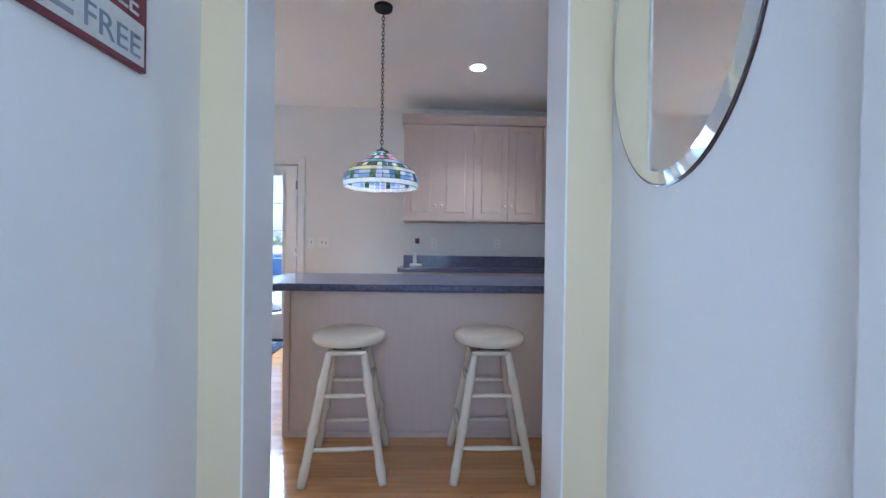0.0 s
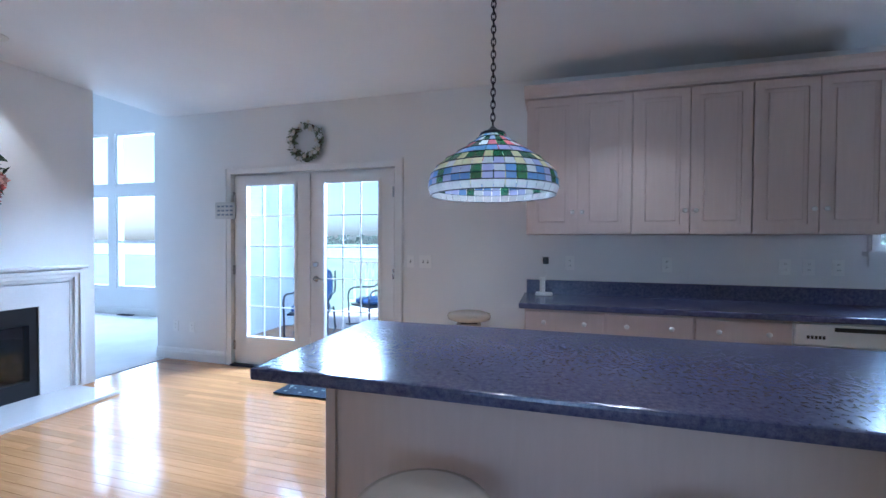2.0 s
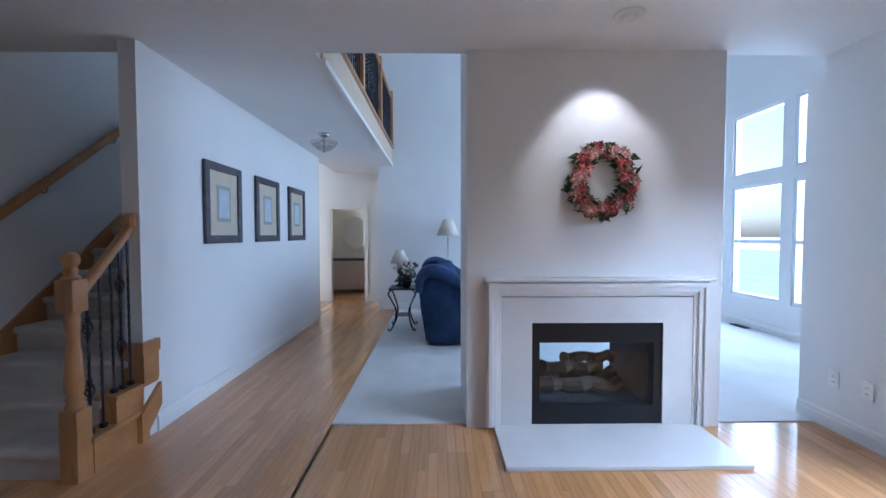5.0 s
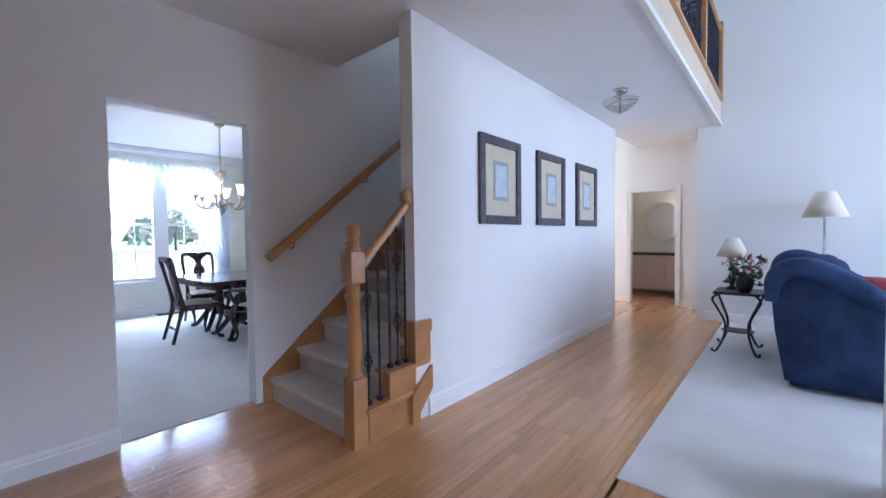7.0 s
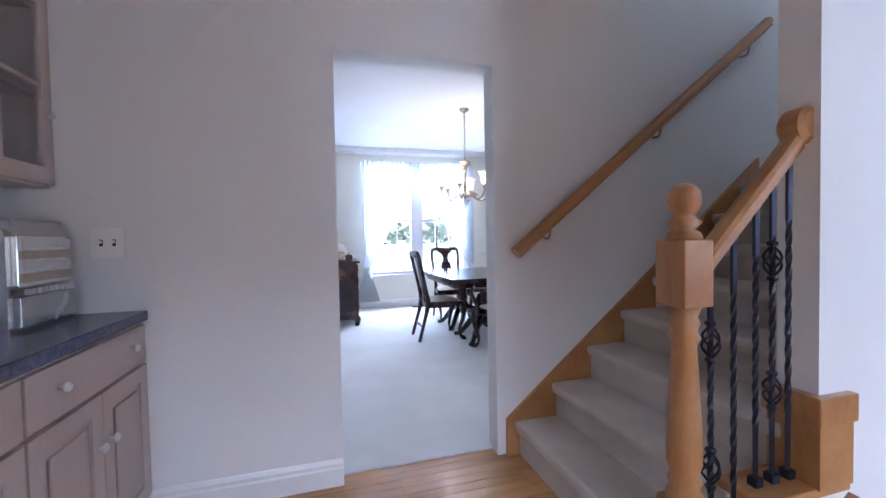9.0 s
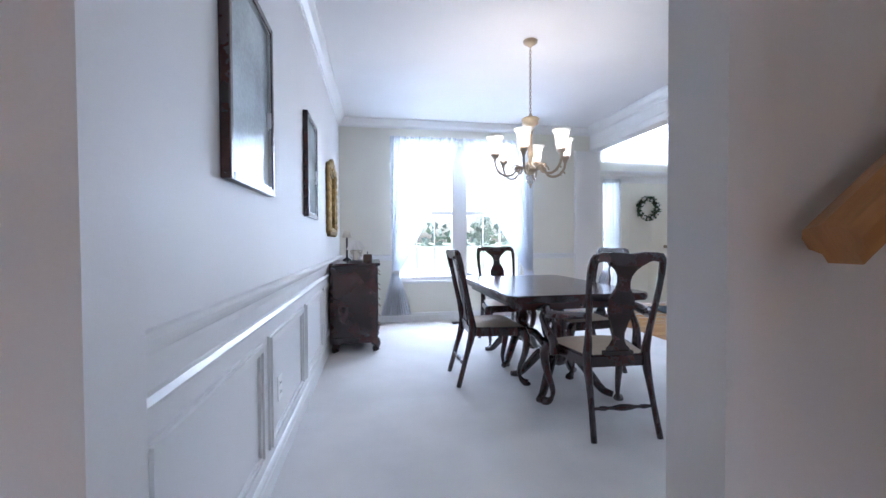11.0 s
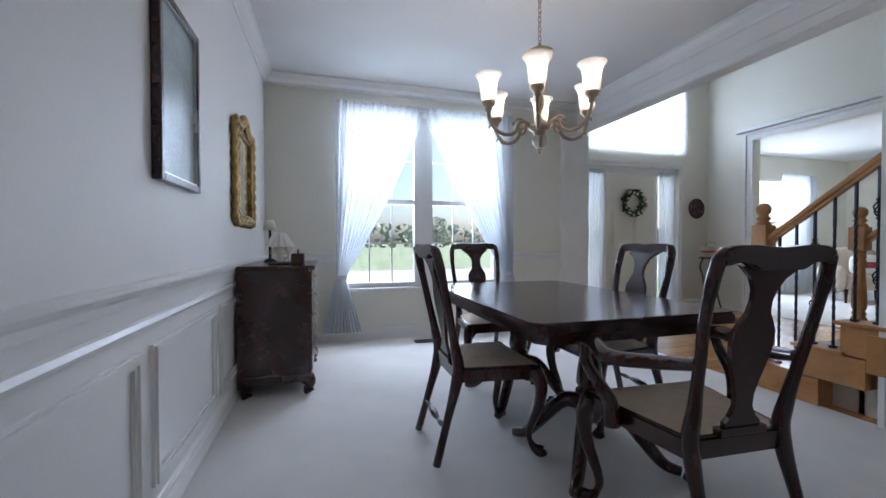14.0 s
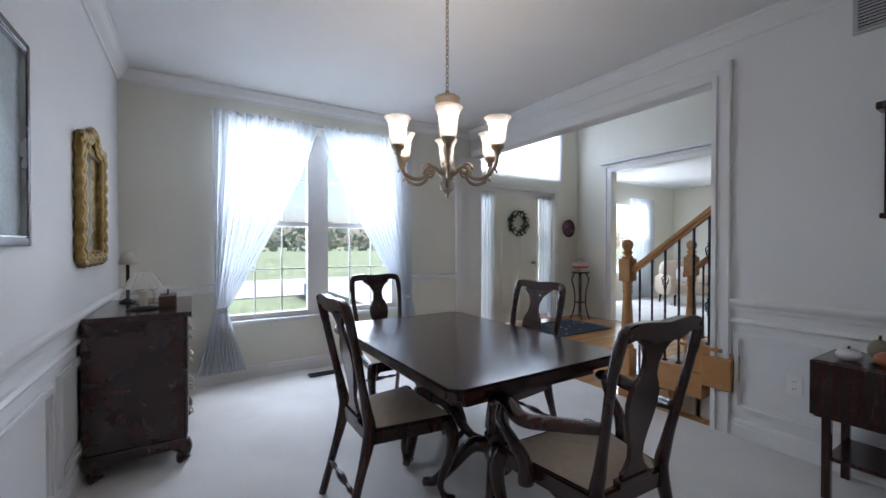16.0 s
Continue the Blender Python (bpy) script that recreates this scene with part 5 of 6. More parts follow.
FROST = sheer("frosted_glass", (0.55, 0.54, 0.53), 0.5)
for k in range(6):
    a = 2 * math.pi * k / 6 - 0.03
    ca, sa = math.cos(a), math.sin(a)
    P = [(0.05, 0.15), (0.09, 0.175), (0.125, 0.165), (0.135, 0.13), (0.165, 0.105), (0.215, 0.10), (0.265, 0.125), (0.295, 0.17), (0.305, 0.215), (0.305, 0.235)]
    arm = part("arm", tube(bmesh.new(), smooth_line([(r * ca, r * sa, z) for r, z in P], 5), 0.0105, 8), BRASS, ch, smooth=True)
    sc = [(0.118 + 0.042 * math.cos(t) * (1 - t / 9), 0.155 + 0.042 * math.sin(t) * (1 - t / 9)) for t in [i * 0.5 for i in range(15)]]
    part("scroll", tube(bmesh.new(), [(r * ca, r * sa, z) for r, z in sc], 0.0075, 8), BRASS, arm, smooth=True)
    sc = [(0.282 + 0.02 * math.cos(t), 0.125 + 0.02 * math.sin(t)) for t in [i * 0.5 for i in range(9)]]
    part("leaf_scroll", tube(bmesh.new(), [(r * ca, r * sa, z) for r, z in sc], 0.006, 6), BRASS, arm, smooth=True)
    part("cup", lathe(bmesh.new(), ((0.010, 0.215), (0.020, 0.225), (0.016, 0.236), (0.034, 0.252), (0.038, 0.268), (0.028, 0.275)), 16, 0.305 * ca, 0.305 * sa), BRASS, arm, smooth=True)
    bm = bmesh.new()
    outer = [(0.030, 0.262), (0.040, 0.278), (0.044, 0.30), (0.046, 0.335), (0.048, 0.365), (0.054, 0.388), (0.065, 0.405), (0.073, 0.414)]
    n = 36
    rings = []
    for j, (r, z) in enumerate(outer + [(r - 0.004, z + 0.001) for r, z in outer[::-1]]):
        rings.append([bm.verts.new((0.305 * ca + r * (1 + (0.018 if (i + j) % 3 == 0 else 0.0)) * math.cos(2 * math.pi * i / n), 0.305 * sa + r * (1 + (0.018 if (i + j) % 3 == 0 else 0.0)) * math.sin(2 * math.pi * i / n), z)) for i in range(n)])
    for q0, q1 in zip(rings, rings[1:]):
        for i in range(n):
            bm.faces.new((q0[i], q0[(i + 1) % n], q1[(i + 1) % n], q1[i]))
    sh = part("shade", bm, FROST, ch, "frosted etched glass shade")
    part("bulb", lathe(bmesh.new(), ((0.008, 0.27), (0.017, 0.30), (0.017, 0.325), (0.002, 0.355)), 12, 0.305 * ca, 0.305 * sa), LIT, sh, smooth=True)
    bulb(-4.925 + 0.305 * ca, -3.66 + 0.305 * sa, 1.555 + 0.375, 0.75, 0.02)
chain(ch, 0.61, H - 1.555 - 0.03, BRASS, 0.036)
part("canopy", lathe(bmesh.new(), ((0.01, -0.05), (0.03, -0.035), (0.055, -0.02), (0.06, 0.0)), 20, 0, 0, H - 1.555), BRASS, ch, smooth=True)

# side table with gourds, wall-hung cabinet
sd = thing("drop_leaf_table", -6.58, -2.10, 0.008, "small dark drop-leaf table with a lower shelf", "table")
part("top", boxed(-0.2, 0.2, -0.36, 0.36, 0.68, 0.705, bevel=0.006), DARKWOOD, sd)
part("leaf", boxed(0.2, 0.22, -0.36, 0.36, 0.42, 0.70, bevel=0.008), DARKWOOD, sd)
part("leaf", boxed(-0.2, 0.2, -0.38, -0.362, 0.42, 0.70, bevel=0.008), DARKWOOD, sd)
part("drawer", boxed(-0.16, 0.18, -0.32, 0.32, 0.56, 0.68), DARKWOOD, sd)
part("shelf", boxed(-0.17, 0.17, -0.32, 0.32, 0.20, 0.22), DARKWOOD, sd)
for fx in (-0.16, 0.16):
    for fy in (-0.32, 0.32):
        part("leg", boxed(fx - 0.018, fx + 0.018, fy - 0.018, fy + 0.018, 0, 0.56, bevel=0.004), DARKWOOD, sd)


def gourd(x, y, z, r, h, material, label):
    bm = bmesh.new()
    n, m = 40, 10
    rows = []
    for j in range(m + 1):
        v = math.pi * j / m
        rows.append([bm.verts.new((r * max(0.02, math.sin(v)) * (1 + 0.06 * abs(math.sin(4 * math.pi * i / n * 1.0))) * math.cos(2 * math.pi * i / n), r * max(0.02, math.sin(v)) * (1 + 0.06 * abs(math.sin(4 * math.pi * i / n))) * math.sin(2 * math.pi * i / n), h / 2 - h / 2 * math.cos(v))) for i in range(n)])
    for a, b in zip(rows, rows[1:]):
        for i in range(n):
            bm.faces.new((a[i], a[(i + 1) % n], b[(i + 1) % n], b[i]))
    g = thing("gourd", x, y, z, label, "gourd", "gourds")
    part("body", bm, material, g, smooth=True)
    part("stem", tube(bmesh.new(), smooth_line([(0, 0, h * 0.92), (0.004, 0, h * 1.05), (0.018, 0.004, h * 1.18)]), 0.006, 6), TWIG, g)


gourd(-6.50, -2.36, 0.713, 0.05, 0.06, WHITE, "small white ribbed gourd")
gourd(-6.50, -2.22, 0.713, 0.055, 0.07, mat("orange_gourd", (0.45, 0.14, 0.05), 0.4, vary=0.2), "small orange ribbed gourd")
gourd(-6.60, -2.27, 0.713, 0.045, 0.11, mat("green_gourd", (0.28, 0.27, 0.18), 0.4, vary=0.2), "tall green-grey gourd on the side table")
gourd(-6.52, -2.08, 0.713, 0.06, 0.08, mat("tan_gourd", (0.42, 0.28, 0.16), 0.5, vary=0.2), "tan ribbed gourd on the side table")
v = solid("glass_bowl", lathe(bmesh.new(), ((0.05, 0), (0.03, 0.02), (0.07, 0.06), (0.09, 0.09)), 20), CHROME, "shiny silver bowl on the lower shelf", "bowl", smooth=True)
v.location = (-6.47, -2.1, 0.232)
wc = thing("wall_clock", -6.80, -2.12, 1.43, "dark wooden wall clock with a moulded top", "clock")
part("case", boxed(0, 0.10, -0.16, 0.16, 0.03, 0.56), DARKWOOD, wc)
part("cornice", boxed(0, 0.13, -0.19, 0.19, 0.56, 0.60, bevel=0.01), DARKWOOD, wc)
part("base", boxed(0, 0.12, -0.175, 0.175, 0.0, 0.03, bevel=0.008), DARKWOOD, wc)
part("dial", lathe(bmesh.new(), ((0.001, 0), (0.11, 0), (0.11, 0.006), (0.001, 0.008)), 28), WHITE, wc).matrix_basis = pose(0.10, 0, 0.36, 0, 90, 0)


def vent(name, m, w, h, label, slats=8):
    """A louvred grille in its own xz plane facing -y, set at the pose m."""
    g = thing(name, label=label, category="vent")
    bm = bmesh.new()
    for a in ((0, w, 0, 0.02), (0, w, h - 0.02, h), (0, 0.02, 0.02, h - 0.02), (w - 0.02, w, 0.02, h - 0.02)):
        box(bm, a[0], a[1], -0.012, 0, a[2], a[3])
    part("frame", bm, g_mat(label), g)
    part("backing", boxed(0.02, w - 0.02, -0.002, 0, 0.02, h - 0.02), DARKSLOT, g)
    for k in range(slats):
        z = 0.025 + (h - 0.05) * k / slats
        part("slat", boxed(0.02, w - 0.02, -0.010, -0.003, z, z + (h - 0.05) / slats * 0.5), g_mat(label), g)
    g.matrix_world = m


def g_mat(label):
    return bpy.data.materials["vent_grey"] if "grey" in label else IRON


mat("vent_grey", (0.5, 0.5, 0.5), 0.5)
vent("wall_vent", pose(-6.80, -2.42, 2.45, 0, 0, 90), 0.6, 0.26, "grey painted return-air grille", 12)
vent("floor_vent", pose(-3.64, 4.99, 0.004, -90, 0, 0), 0.32, 0.11, "dark metal floor register by the patio door", 5)
vent("floor_vent", pose(-4.95, -5.78, 0.012, -90, 0, 0), 0.3, 0.1, "dark metal floor register below the window", 5)
vent("floor_vent", pose(-8.2, 6.85, 0.012, -90, 0, 0), 0.3, 0.1, "dark metal floor register below the tall windows", 5)


def plate(m, label, kind, w=0.075, h=0.12):
    """A switch or outlet plate in its own xz plane, facing -y."""
    p = thing("switch_plate" if kind == "switch" else "outlet_plate", label=label, category="switch" if kind == "switch" else "outlet")
    part("plate", boxed(-w / 2, w / 2, -0.006, 0, -h / 2, h / 2, bevel=0.0025), PLASTIC, p)
    if kind == "switch":
        n = max(1, round(w / 0.06))
        for k in range(n):
            x = (k - (n - 1) / 2) * 0.046
            part("slot", boxed(x - 0.006, x + 0.006, -0.007, -0.005, -0.014, 0.014), DARKSLOT, p)
            part("toggle", boxed(x - 0.004, x + 0.004, -0.018, -0.005, -0.002, 0.010), PLASTIC, p)
    else:
        for z in (-0.022, 0.022):
            part("socket", boxed(-0.017, 0.017, -0.0085, -0.005, z - 0.014, z + 0.014, bevel=0.001), PLASTIC, p)
            for x in (-0.006, 0.006):
                part("slot", boxed(x - 0.0013, x + 0.0013, -0.0095, -0.008, z - 0.005, z + 0.006), DARKSLOT, p)
    p.matrix_world = m


plate(pose(-2.40, -1.0, 1.205, 0, 0, 180), "ivory double switch plate", "switch", 0.12, 0.128)
plate(pose(-1.80, 5.10, 1.17), "ivory switch plate by the patio door", "switch", 0.12)
plate(pose(-1.95, 5.10, 1.17), "ivory switch plate by the patio door", "switch")
plate(pose(-4.57, 5.10, 0.38), "ivory outlet plate low on the wall", "outlet")
plate(pose(-4.80, 5.10, 0.38), "ivory outlet plate low on the wall", "outlet")
for x in (1.05, 1.2, 1.38):
    plate(pose(x, 5.10, 1.18), "ivory outlet plate over the worktop", "outlet")
plate(pose(-0.5, 5.10, 1.18), "ivory outlet plate over the worktop", "outlet")
plate(pose(0.25, 5.10, 1.18), "ivory outlet plate over the worktop", "outlet")
plate(pose(-3.17, -2.57, 0.40, 0, 0, -90), "ivory outlet plate on the wainscot", "outlet")
plate(pose(-6.80, -2.66, 0.44, 0, 0, 90), "ivory outlet plate on the wainscot", "outlet")


# ---- wreaths ----
def leaves(bm, rng, centre, n, size, spread, normal_axis="y"):
    for _ in range(n):
        c = Vector(centre) + Vector((rng.uniform(-1, 1), rng.uniform(-1, 1), rng.uniform(-1, 1))) * spread
        e = Euler((rng.uniform(0, 6.3), rng.uniform(0, 6.3), rng.uniform(0, 6.3))).to_matrix()
        s = size * rng.uniform(0.6, 1.2)
        v = [bm.verts.new(c + e @ Vector(p) * s) for p in ((0, -1, 0), (0.4, 0, 0.12), (0, 1, 0), (-0.4, 0, 0.12))]
        bm.faces.new((v[0], v[1], v[2]))
        bm.faces.new((v[0], v[2], v[3]))


def flower(bm, rng, c, r):
    c = Vector(c)
    for ring, (n, rr, lift) in enumerate(((6, 1.0, 0.2), (5, 0.7, 0.5), (4, 0.4, 0.8))):
        for k in range(n):
            a = 2 * math.pi * (k + ring * 0.4) / n + rng.uniform(-0.2, 0.2)
            d = Vector((math.cos(a), 0, math.sin(a)))
            t = Vector((-math.sin(a), 0, math.cos(a)))
            b0 = c + Vector((0, -lift * r * 0.5, 0))
            tip = b0 + d * r * rr + Vector((0, -r * 0.25, 0))
            v = [bm.verts.new(p) for p in (b0, b0 + d * r * rr * 0.6 + t * r * 0.35, tip, b0 + d * r * rr * 0.6 - t * r * 0.35)]
            bm.faces.new(v)


def wreath(m, R, thick, n_leaf, n_flower, label, seed, flower_r=0.05, rx=1.0, leaf=None, petals=None):
    """A wreath in its own xz plane, facing -y."""
    rng = random.Random(seed)
    w = thing("wreath", label=label, category="wreath")
    ring = [(rx * R * math.cos(2 * math.pi * k / 32), -0.03, R * math.sin(2 * math.pi * k / 32)) for k in range(33)]
    part("twig_ring", tube(bmesh.new(), ring, thick * 0.4, 8), TWIG, w)
    bm = bmesh.new()
    for k in range(n_leaf):
        a = rng.uniform(0, 6.283)
        leaves(bm, rng, (rx * R * math.cos(a), -0.04, R * math.sin(a)), 3, thick * 0.75, thick * 0.75)
    part("leaves", bm, leaf or LEAF, w)
    if n_flower:
        for nm, mm, off in (("bright_flowers", petals or PETAL, 0), ("pale_flowers", WHITE if petals else PETALW, 1)):
            bm = bmesh.new()
            for k in range(off, n_flower, 2):
                a = 2 * math.pi * k / n_flower + rng.uniform(-0.15, 0.15)
                q = R * rng.uniform(0.82, 1.18)
                flower(bm, rng, (rx * q * math.cos(a), -0.07, q * math.sin(a)), flower_r * rng.uniform(0.75, 1.25))
            part(nm, bm, mm, w)
    w.matrix_world = m
    return w


wreath(pose(-4.865, 3.38, 1.82, 0, 0, 90), 0.215, 0.075, 130, 44, "wreath of coral and pink silk flowers", 3, 0.06, 0.88)
wreath(pose(-3.07, 5.10, 2.37), 0.165, 0.045, 110, 26, "leafy green wreath with small white blossoms", 5, 0.028, 1.0, LEAFP, SHADE)
wreath(pose(-8.30, -6.75, 1.66, 0, 0, 180), 0.17, 0.05, 140, 16, "grey-green twig wreath on the front door", 8, 0.025, 1.0, None, SHADE)


# ---- hall pictures ----
PRINT = mat("pale_blue_print", (0.55, 0.62, 0.68), 0.3, vary=0.1, scale=8)
MATT = mat("tan_mount", (0.62, 0.54, 0.42), 0.7, vary=0.05)
FRAME = mat("charcoal_frame", (0.075, 0.068, 0.085), 0.45, vary=0.3, scale=14, bump=0.2, bump_scale=60)
for x0 in (-6.12, -7.10, -8.08):
    p = thing("framed_print", x0 + 0.325, 0.14, 1.36, "small print in a wide tan mount and charcoal frame", "picture", "hall pictures")
    bm = bmesh.new()
    hw, h, fw = 0.325, 0.745, 0.075
    for a in ((-hw, -hw + fw, 0, h), (hw - fw, hw, 0, h), (-hw + fw, hw - fw, 0, fw), (-hw + fw, hw - fw, h - fw, h)):
        box(bm, a[0], a[1], 0, 0.03, a[2], a[3], bevel=0.008)
    part("frame", bm, FRAME, p)
    part("mount", boxed(-hw + fw, hw - fw, 0, 0.012, fw, h - fw), MATT, p)
    part("inner_mount", boxed(-0.12, 0.12, 0.012, 0.0145, h / 2 - 0.17, h / 2 + 0.17), mat("grey_mount", (0.34, 0.38, 0.36), 0.7) if x0 == -6.12 else bpy.data.materials["grey_mount"], p)
    part("print", boxed(-0.09, 0.09, 0.0145, 0.017, h / 2 - 0.135, h / 2 + 0.135), PRINT, p)


# ---- corridor: oval mirror and sign ----
om = thing("oval_mirror", -0.03, 1.19, 1.655, "oval mirror with a slanted glass rim in corridor", "mirror")
el = [(0.255 * math.cos(2 * math.pi * k / 64), 0.375 * math.sin(2 * math.pi * k / 64)) for k in range(64)]
bm = bmesh.new()
r0 = [bm.verts.new((0, a, b)) for a, b in el]
r1 = [bm.verts.new((-0.006, a, b)) for a, b in el]
r2 = [bm.verts.new((-0.013, a * 0.9, b * 0.93)) for a, b in el]
for a, b in ((r0, r1), (r1, r2)):
    for i in range(64):
        bm.faces.new((a[i], a[(i + 1) % 64], b[(i + 1) % 64], b[i]))
bm.faces.new(r2)
bm.faces.new(r0[::-1])
part("mirror_glass", bm, MIRROR, om)
part("backing", prism(bmesh.new(), [(a * 1.02, b * 1.015) for a, b in el], -0.004, 0.0, "x"), DARKWOOD, om)


def text(body, size, parent, m, material, name="lettering"):
    cu = bpy.data.curves.new(name, "FONT")
    cu.body, cu.size, cu.extrude = body, size, 0.001
    cu.align_x = "LEFT"
    tmp = bpy.data.objects.new(name, cu)
    me = bpy.data.meshes.new_from_object(tmp)
    bpy.data.objects.remove(tmp)
    me.materials.append(material)
    ob = new(name, me)
    ob.parent = parent
    ob.matrix_basis = m
    return ob


sg = thing("wall_sign", -1.16, 0.62, 1.72, "dark red and white painted wooden sign with block lettering", "sign")
SIGNRED = mat("sign_red", (0.16, 0.02, 0.035), 0.5, vary=0.15)
SIGNW = mat("sign_white", (0.62, 0.62, 0.6), 0.5, vary=0.08)
SIGNG = mat("sign_grey", (0.22, 0.26, 0.32), 0.5, vary=0.08)
part("board", boxed(0, 0.018, 0, 0.36, 0, 0.55, bevel=0.003), SIGNRED, sg)
part("white_field", boxed(0.018, 0.0195, 0.012, 0.348, 0.012, 0.12), SIGNW, sg)
for k, (s, z, size, mm, y) in enumerate((("FREE", 0.028, 0.085, SIGNG, 0.16), ("SALE", 0.135, 0.075, SIGNW, 0.17))):
    text(s, size, sg, pose(0.020, y, z, 90, 0, 90), mm)
for k in range(3):
    part("text_bar", boxed(0.0195, 0.0205, 0.03, 0.14, 0.03 + 0.03 * k, 0.042 + 0.03 * k), SIGNG, sg)
for k in range(2):
    part("text_bar", boxed(0.018, 0.0195, 0.03, 0.33, 0.24 + 0.09 * k, 0.29 + 0.09 * k), SIGNW, sg)
sg.matrix_world = pose(-1.16, 0.95, 1.50) @ Matrix.Diagonal((0.8, 0.8, 0.8, 1))


# ---- kitchen small things ----
bt = thing("baby_monitor", -0.72, 4.96, 0.912, "white cordless handset in its charging base", "handset")
part("base", boxed(-0.06, 0.08, -0.05, 0.05, 0, 0.025, bevel=0.01), WHITE, bt)
part("handset", boxed(-0.025, 0.02, -0.02, 0.02, 0.02, 0.15, bevel=0.012), WHITE, bt)
pg = thing("plug_adapter", -0.70, 5.10, 1.20, "black plug adapter with a hanging white cord", "plug")
part("plug", boxed(-0.025, 0.025, -0.035, 0, -0.03, 0.03, bevel=0.006), BLACK, pg)
part("cord", tube(bmesh.new(), smooth_line([(0, -0.02, -0.03), (0.01, -0.03, -0.1), (-0.02, -0.05, -0.2), (-0.02, -0.1, -0.27)]), 0.003, 6), WHITE, pg)
pt = thing("paper_towel_holder", 1.95, 4.98, 1.07, "white paper towel roll on a wall holder", "paper towel")
part("roll", tube(bmesh.new(), [(-0.14, 0, 0), (0.14, 0, 0)], 0.055, 24), WHITE, pt, smooth=False)
part("holder_arm", tube(bmesh.new(), [(-0.22, 0.1, 0.04), (-0.19, 0, 0.03), (-0.14, 0, 0.0)], 0.01, 8), IRON, pt)
sn = thing("wall_plaque", -4.08, 5.08, 1.685, "small white wooden plaque hung by the patio door", "plaque")
part("board", boxed(-0.13, 0.13, -0.016, 0.0, -0.09, 0.09, bevel=0.004), SIGNW, sn)
for k in range(4):
    for j in range(3):
        part("text_bar", boxed(-0.1 + 0.055 * k, -0.062 + 0.055 * k, -0.018, -0.015, -0.055 + 0.045 * j, -0.035 + 0.045 * j), SIGNG, sn)
rugm = mat("rug_navy", (0.03, 0.045, 0.075), 0.95, vary=0.3, scale=40, bump=0.3, bump_scale=300)
rugl = mat("rug_cream", (0.30, 0.36, 0.34), 0.95, vary=0.2, bump=0.3, bump_scale=300)
rg = thing("door_mat", -2.58, 4.80, 0.006, "navy floral door mat on the hardwood", "rug")
part("mat_body", boxed(-0.44, 0.42, -0.30, 0.27, 0, 0.012, bevel=0.004), rugm, rg)
rng = random.Random(2)
bm = bmesh.new()
for k in range(46):
    cx, cy, r = rng.uniform(-0.38, 0.36), rng.uniform(-0.26, 0.23), rng.uniform(0.012, 0.035)
    a0 = rng.uniform(0, 6.3)
    vs = [bm.verts.new((cx + r * (1 if i % 2 else 0.45) * math.cos(a0 + math.pi * i / 5), cy + r * (1 if i % 2 else 0.45) * math.sin(a0 + math.pi * i / 5), 0.0125 + 0.0001 * k)) for i in range(10)]
    bm.faces.new(vs)
part("pattern", bm, rugl, rg)
for x, y in ((-0.13, 3.98),):
    dl = thing("recessed_light", x, y, H, "round recessed ceiling light, lit", "ceiling light")
    part("trim_ring", lathe(bmesh.new(), ((0.065, -0.003), (0.085, -0.006), (0.09, 0.0)), 28), WHITE, dl)
    part("lens", lathe(bmesh.new(), ((0.001, -0.004), (0.066, -0.003), (0.066, -0.001)), 28), CANLIT, dl)
dl = thing("recessed_light", -4.40, 3.36, H, "recessed spotlight aimed at the chimney breast", "ceiling light")
part("trim_ring", lathe(bmesh.new(), ((0.055, -0.01), (0.085, -0.008), (0.09, 0.0)), 28), WHITE, dl)
part("eyeball", lathe(bmesh.new(), ((0.001, -0.03), (0.035, -0.026), (0.055, -0.005)), 20), WHITE, dl)


# ---- hutch beside the dining opening ----
hu = thing("sideboard_cabinet", -1.90, -1.0, 0, "pickled oak hutch base with drawers over doors", "cabinet", rz=-90)
part("body", boxed(-2.15, -0.002, -0.60, -0.002, 0.1, 0.872), PICKLED, hu)
part("toe_kick", boxed(-2.15, -0.002, -0.54, -0.01, 0.0, 0.1), PICKLED, hu)
for k in range(3):
    a, b = -0.715 * (k + 1) + 0.006, -0.715 * k - 0.006
    raised_door(hu, a, b, 0.70, 0.855, -0.602, (a + 0.13, b - 0.13), 0.785, True, "drawer")
    m = (a + b) / 2
    raised_door(hu, a, m - 0.003, 0.12, 0.685, -0.602, m - 0.038, 0.51)
    raised_door(hu, m + 0.003, b, 0.12, 0.685, -0.602, m + 0.038, 0.51)
wt2 = solid("hutch_worktop", boxed(-2.535, -1.905, -0.997, 1.2, 0.872, 0.914, bevel=0.008), COUNTER, "speckled blue laminate worktop on the hutch", "worktop")
uh = thing("glazed_cabinet", -1.90, -1.0, 1.43, "pickled oak wall cabinet with divided glass doors", "cabinet", rz=-90)
bm = bmesh.new()
for a in ((-2.15, -0.002, -0.02, -0.002, 0, 1.1), (-2.15, -0.002, -0.31, -0.02, 0, 0.03), (-2.15, -0.002, -0.31, -0.02, 1.07, 1.1), (-2.15, -2.13, -0.31, -0.02, 0.03, 1.07), (-0.022, -0.002, -0.31, -0.02, 0.03, 1.07), (-2.13, -0.022, -0.29, -0.02, 0.36, 0.375), (-2.13, -0.022, -0.29, -0.02, 0.70, 0.715)):
    box(bm, *a)
part("body", bm, PICKLED, uh)
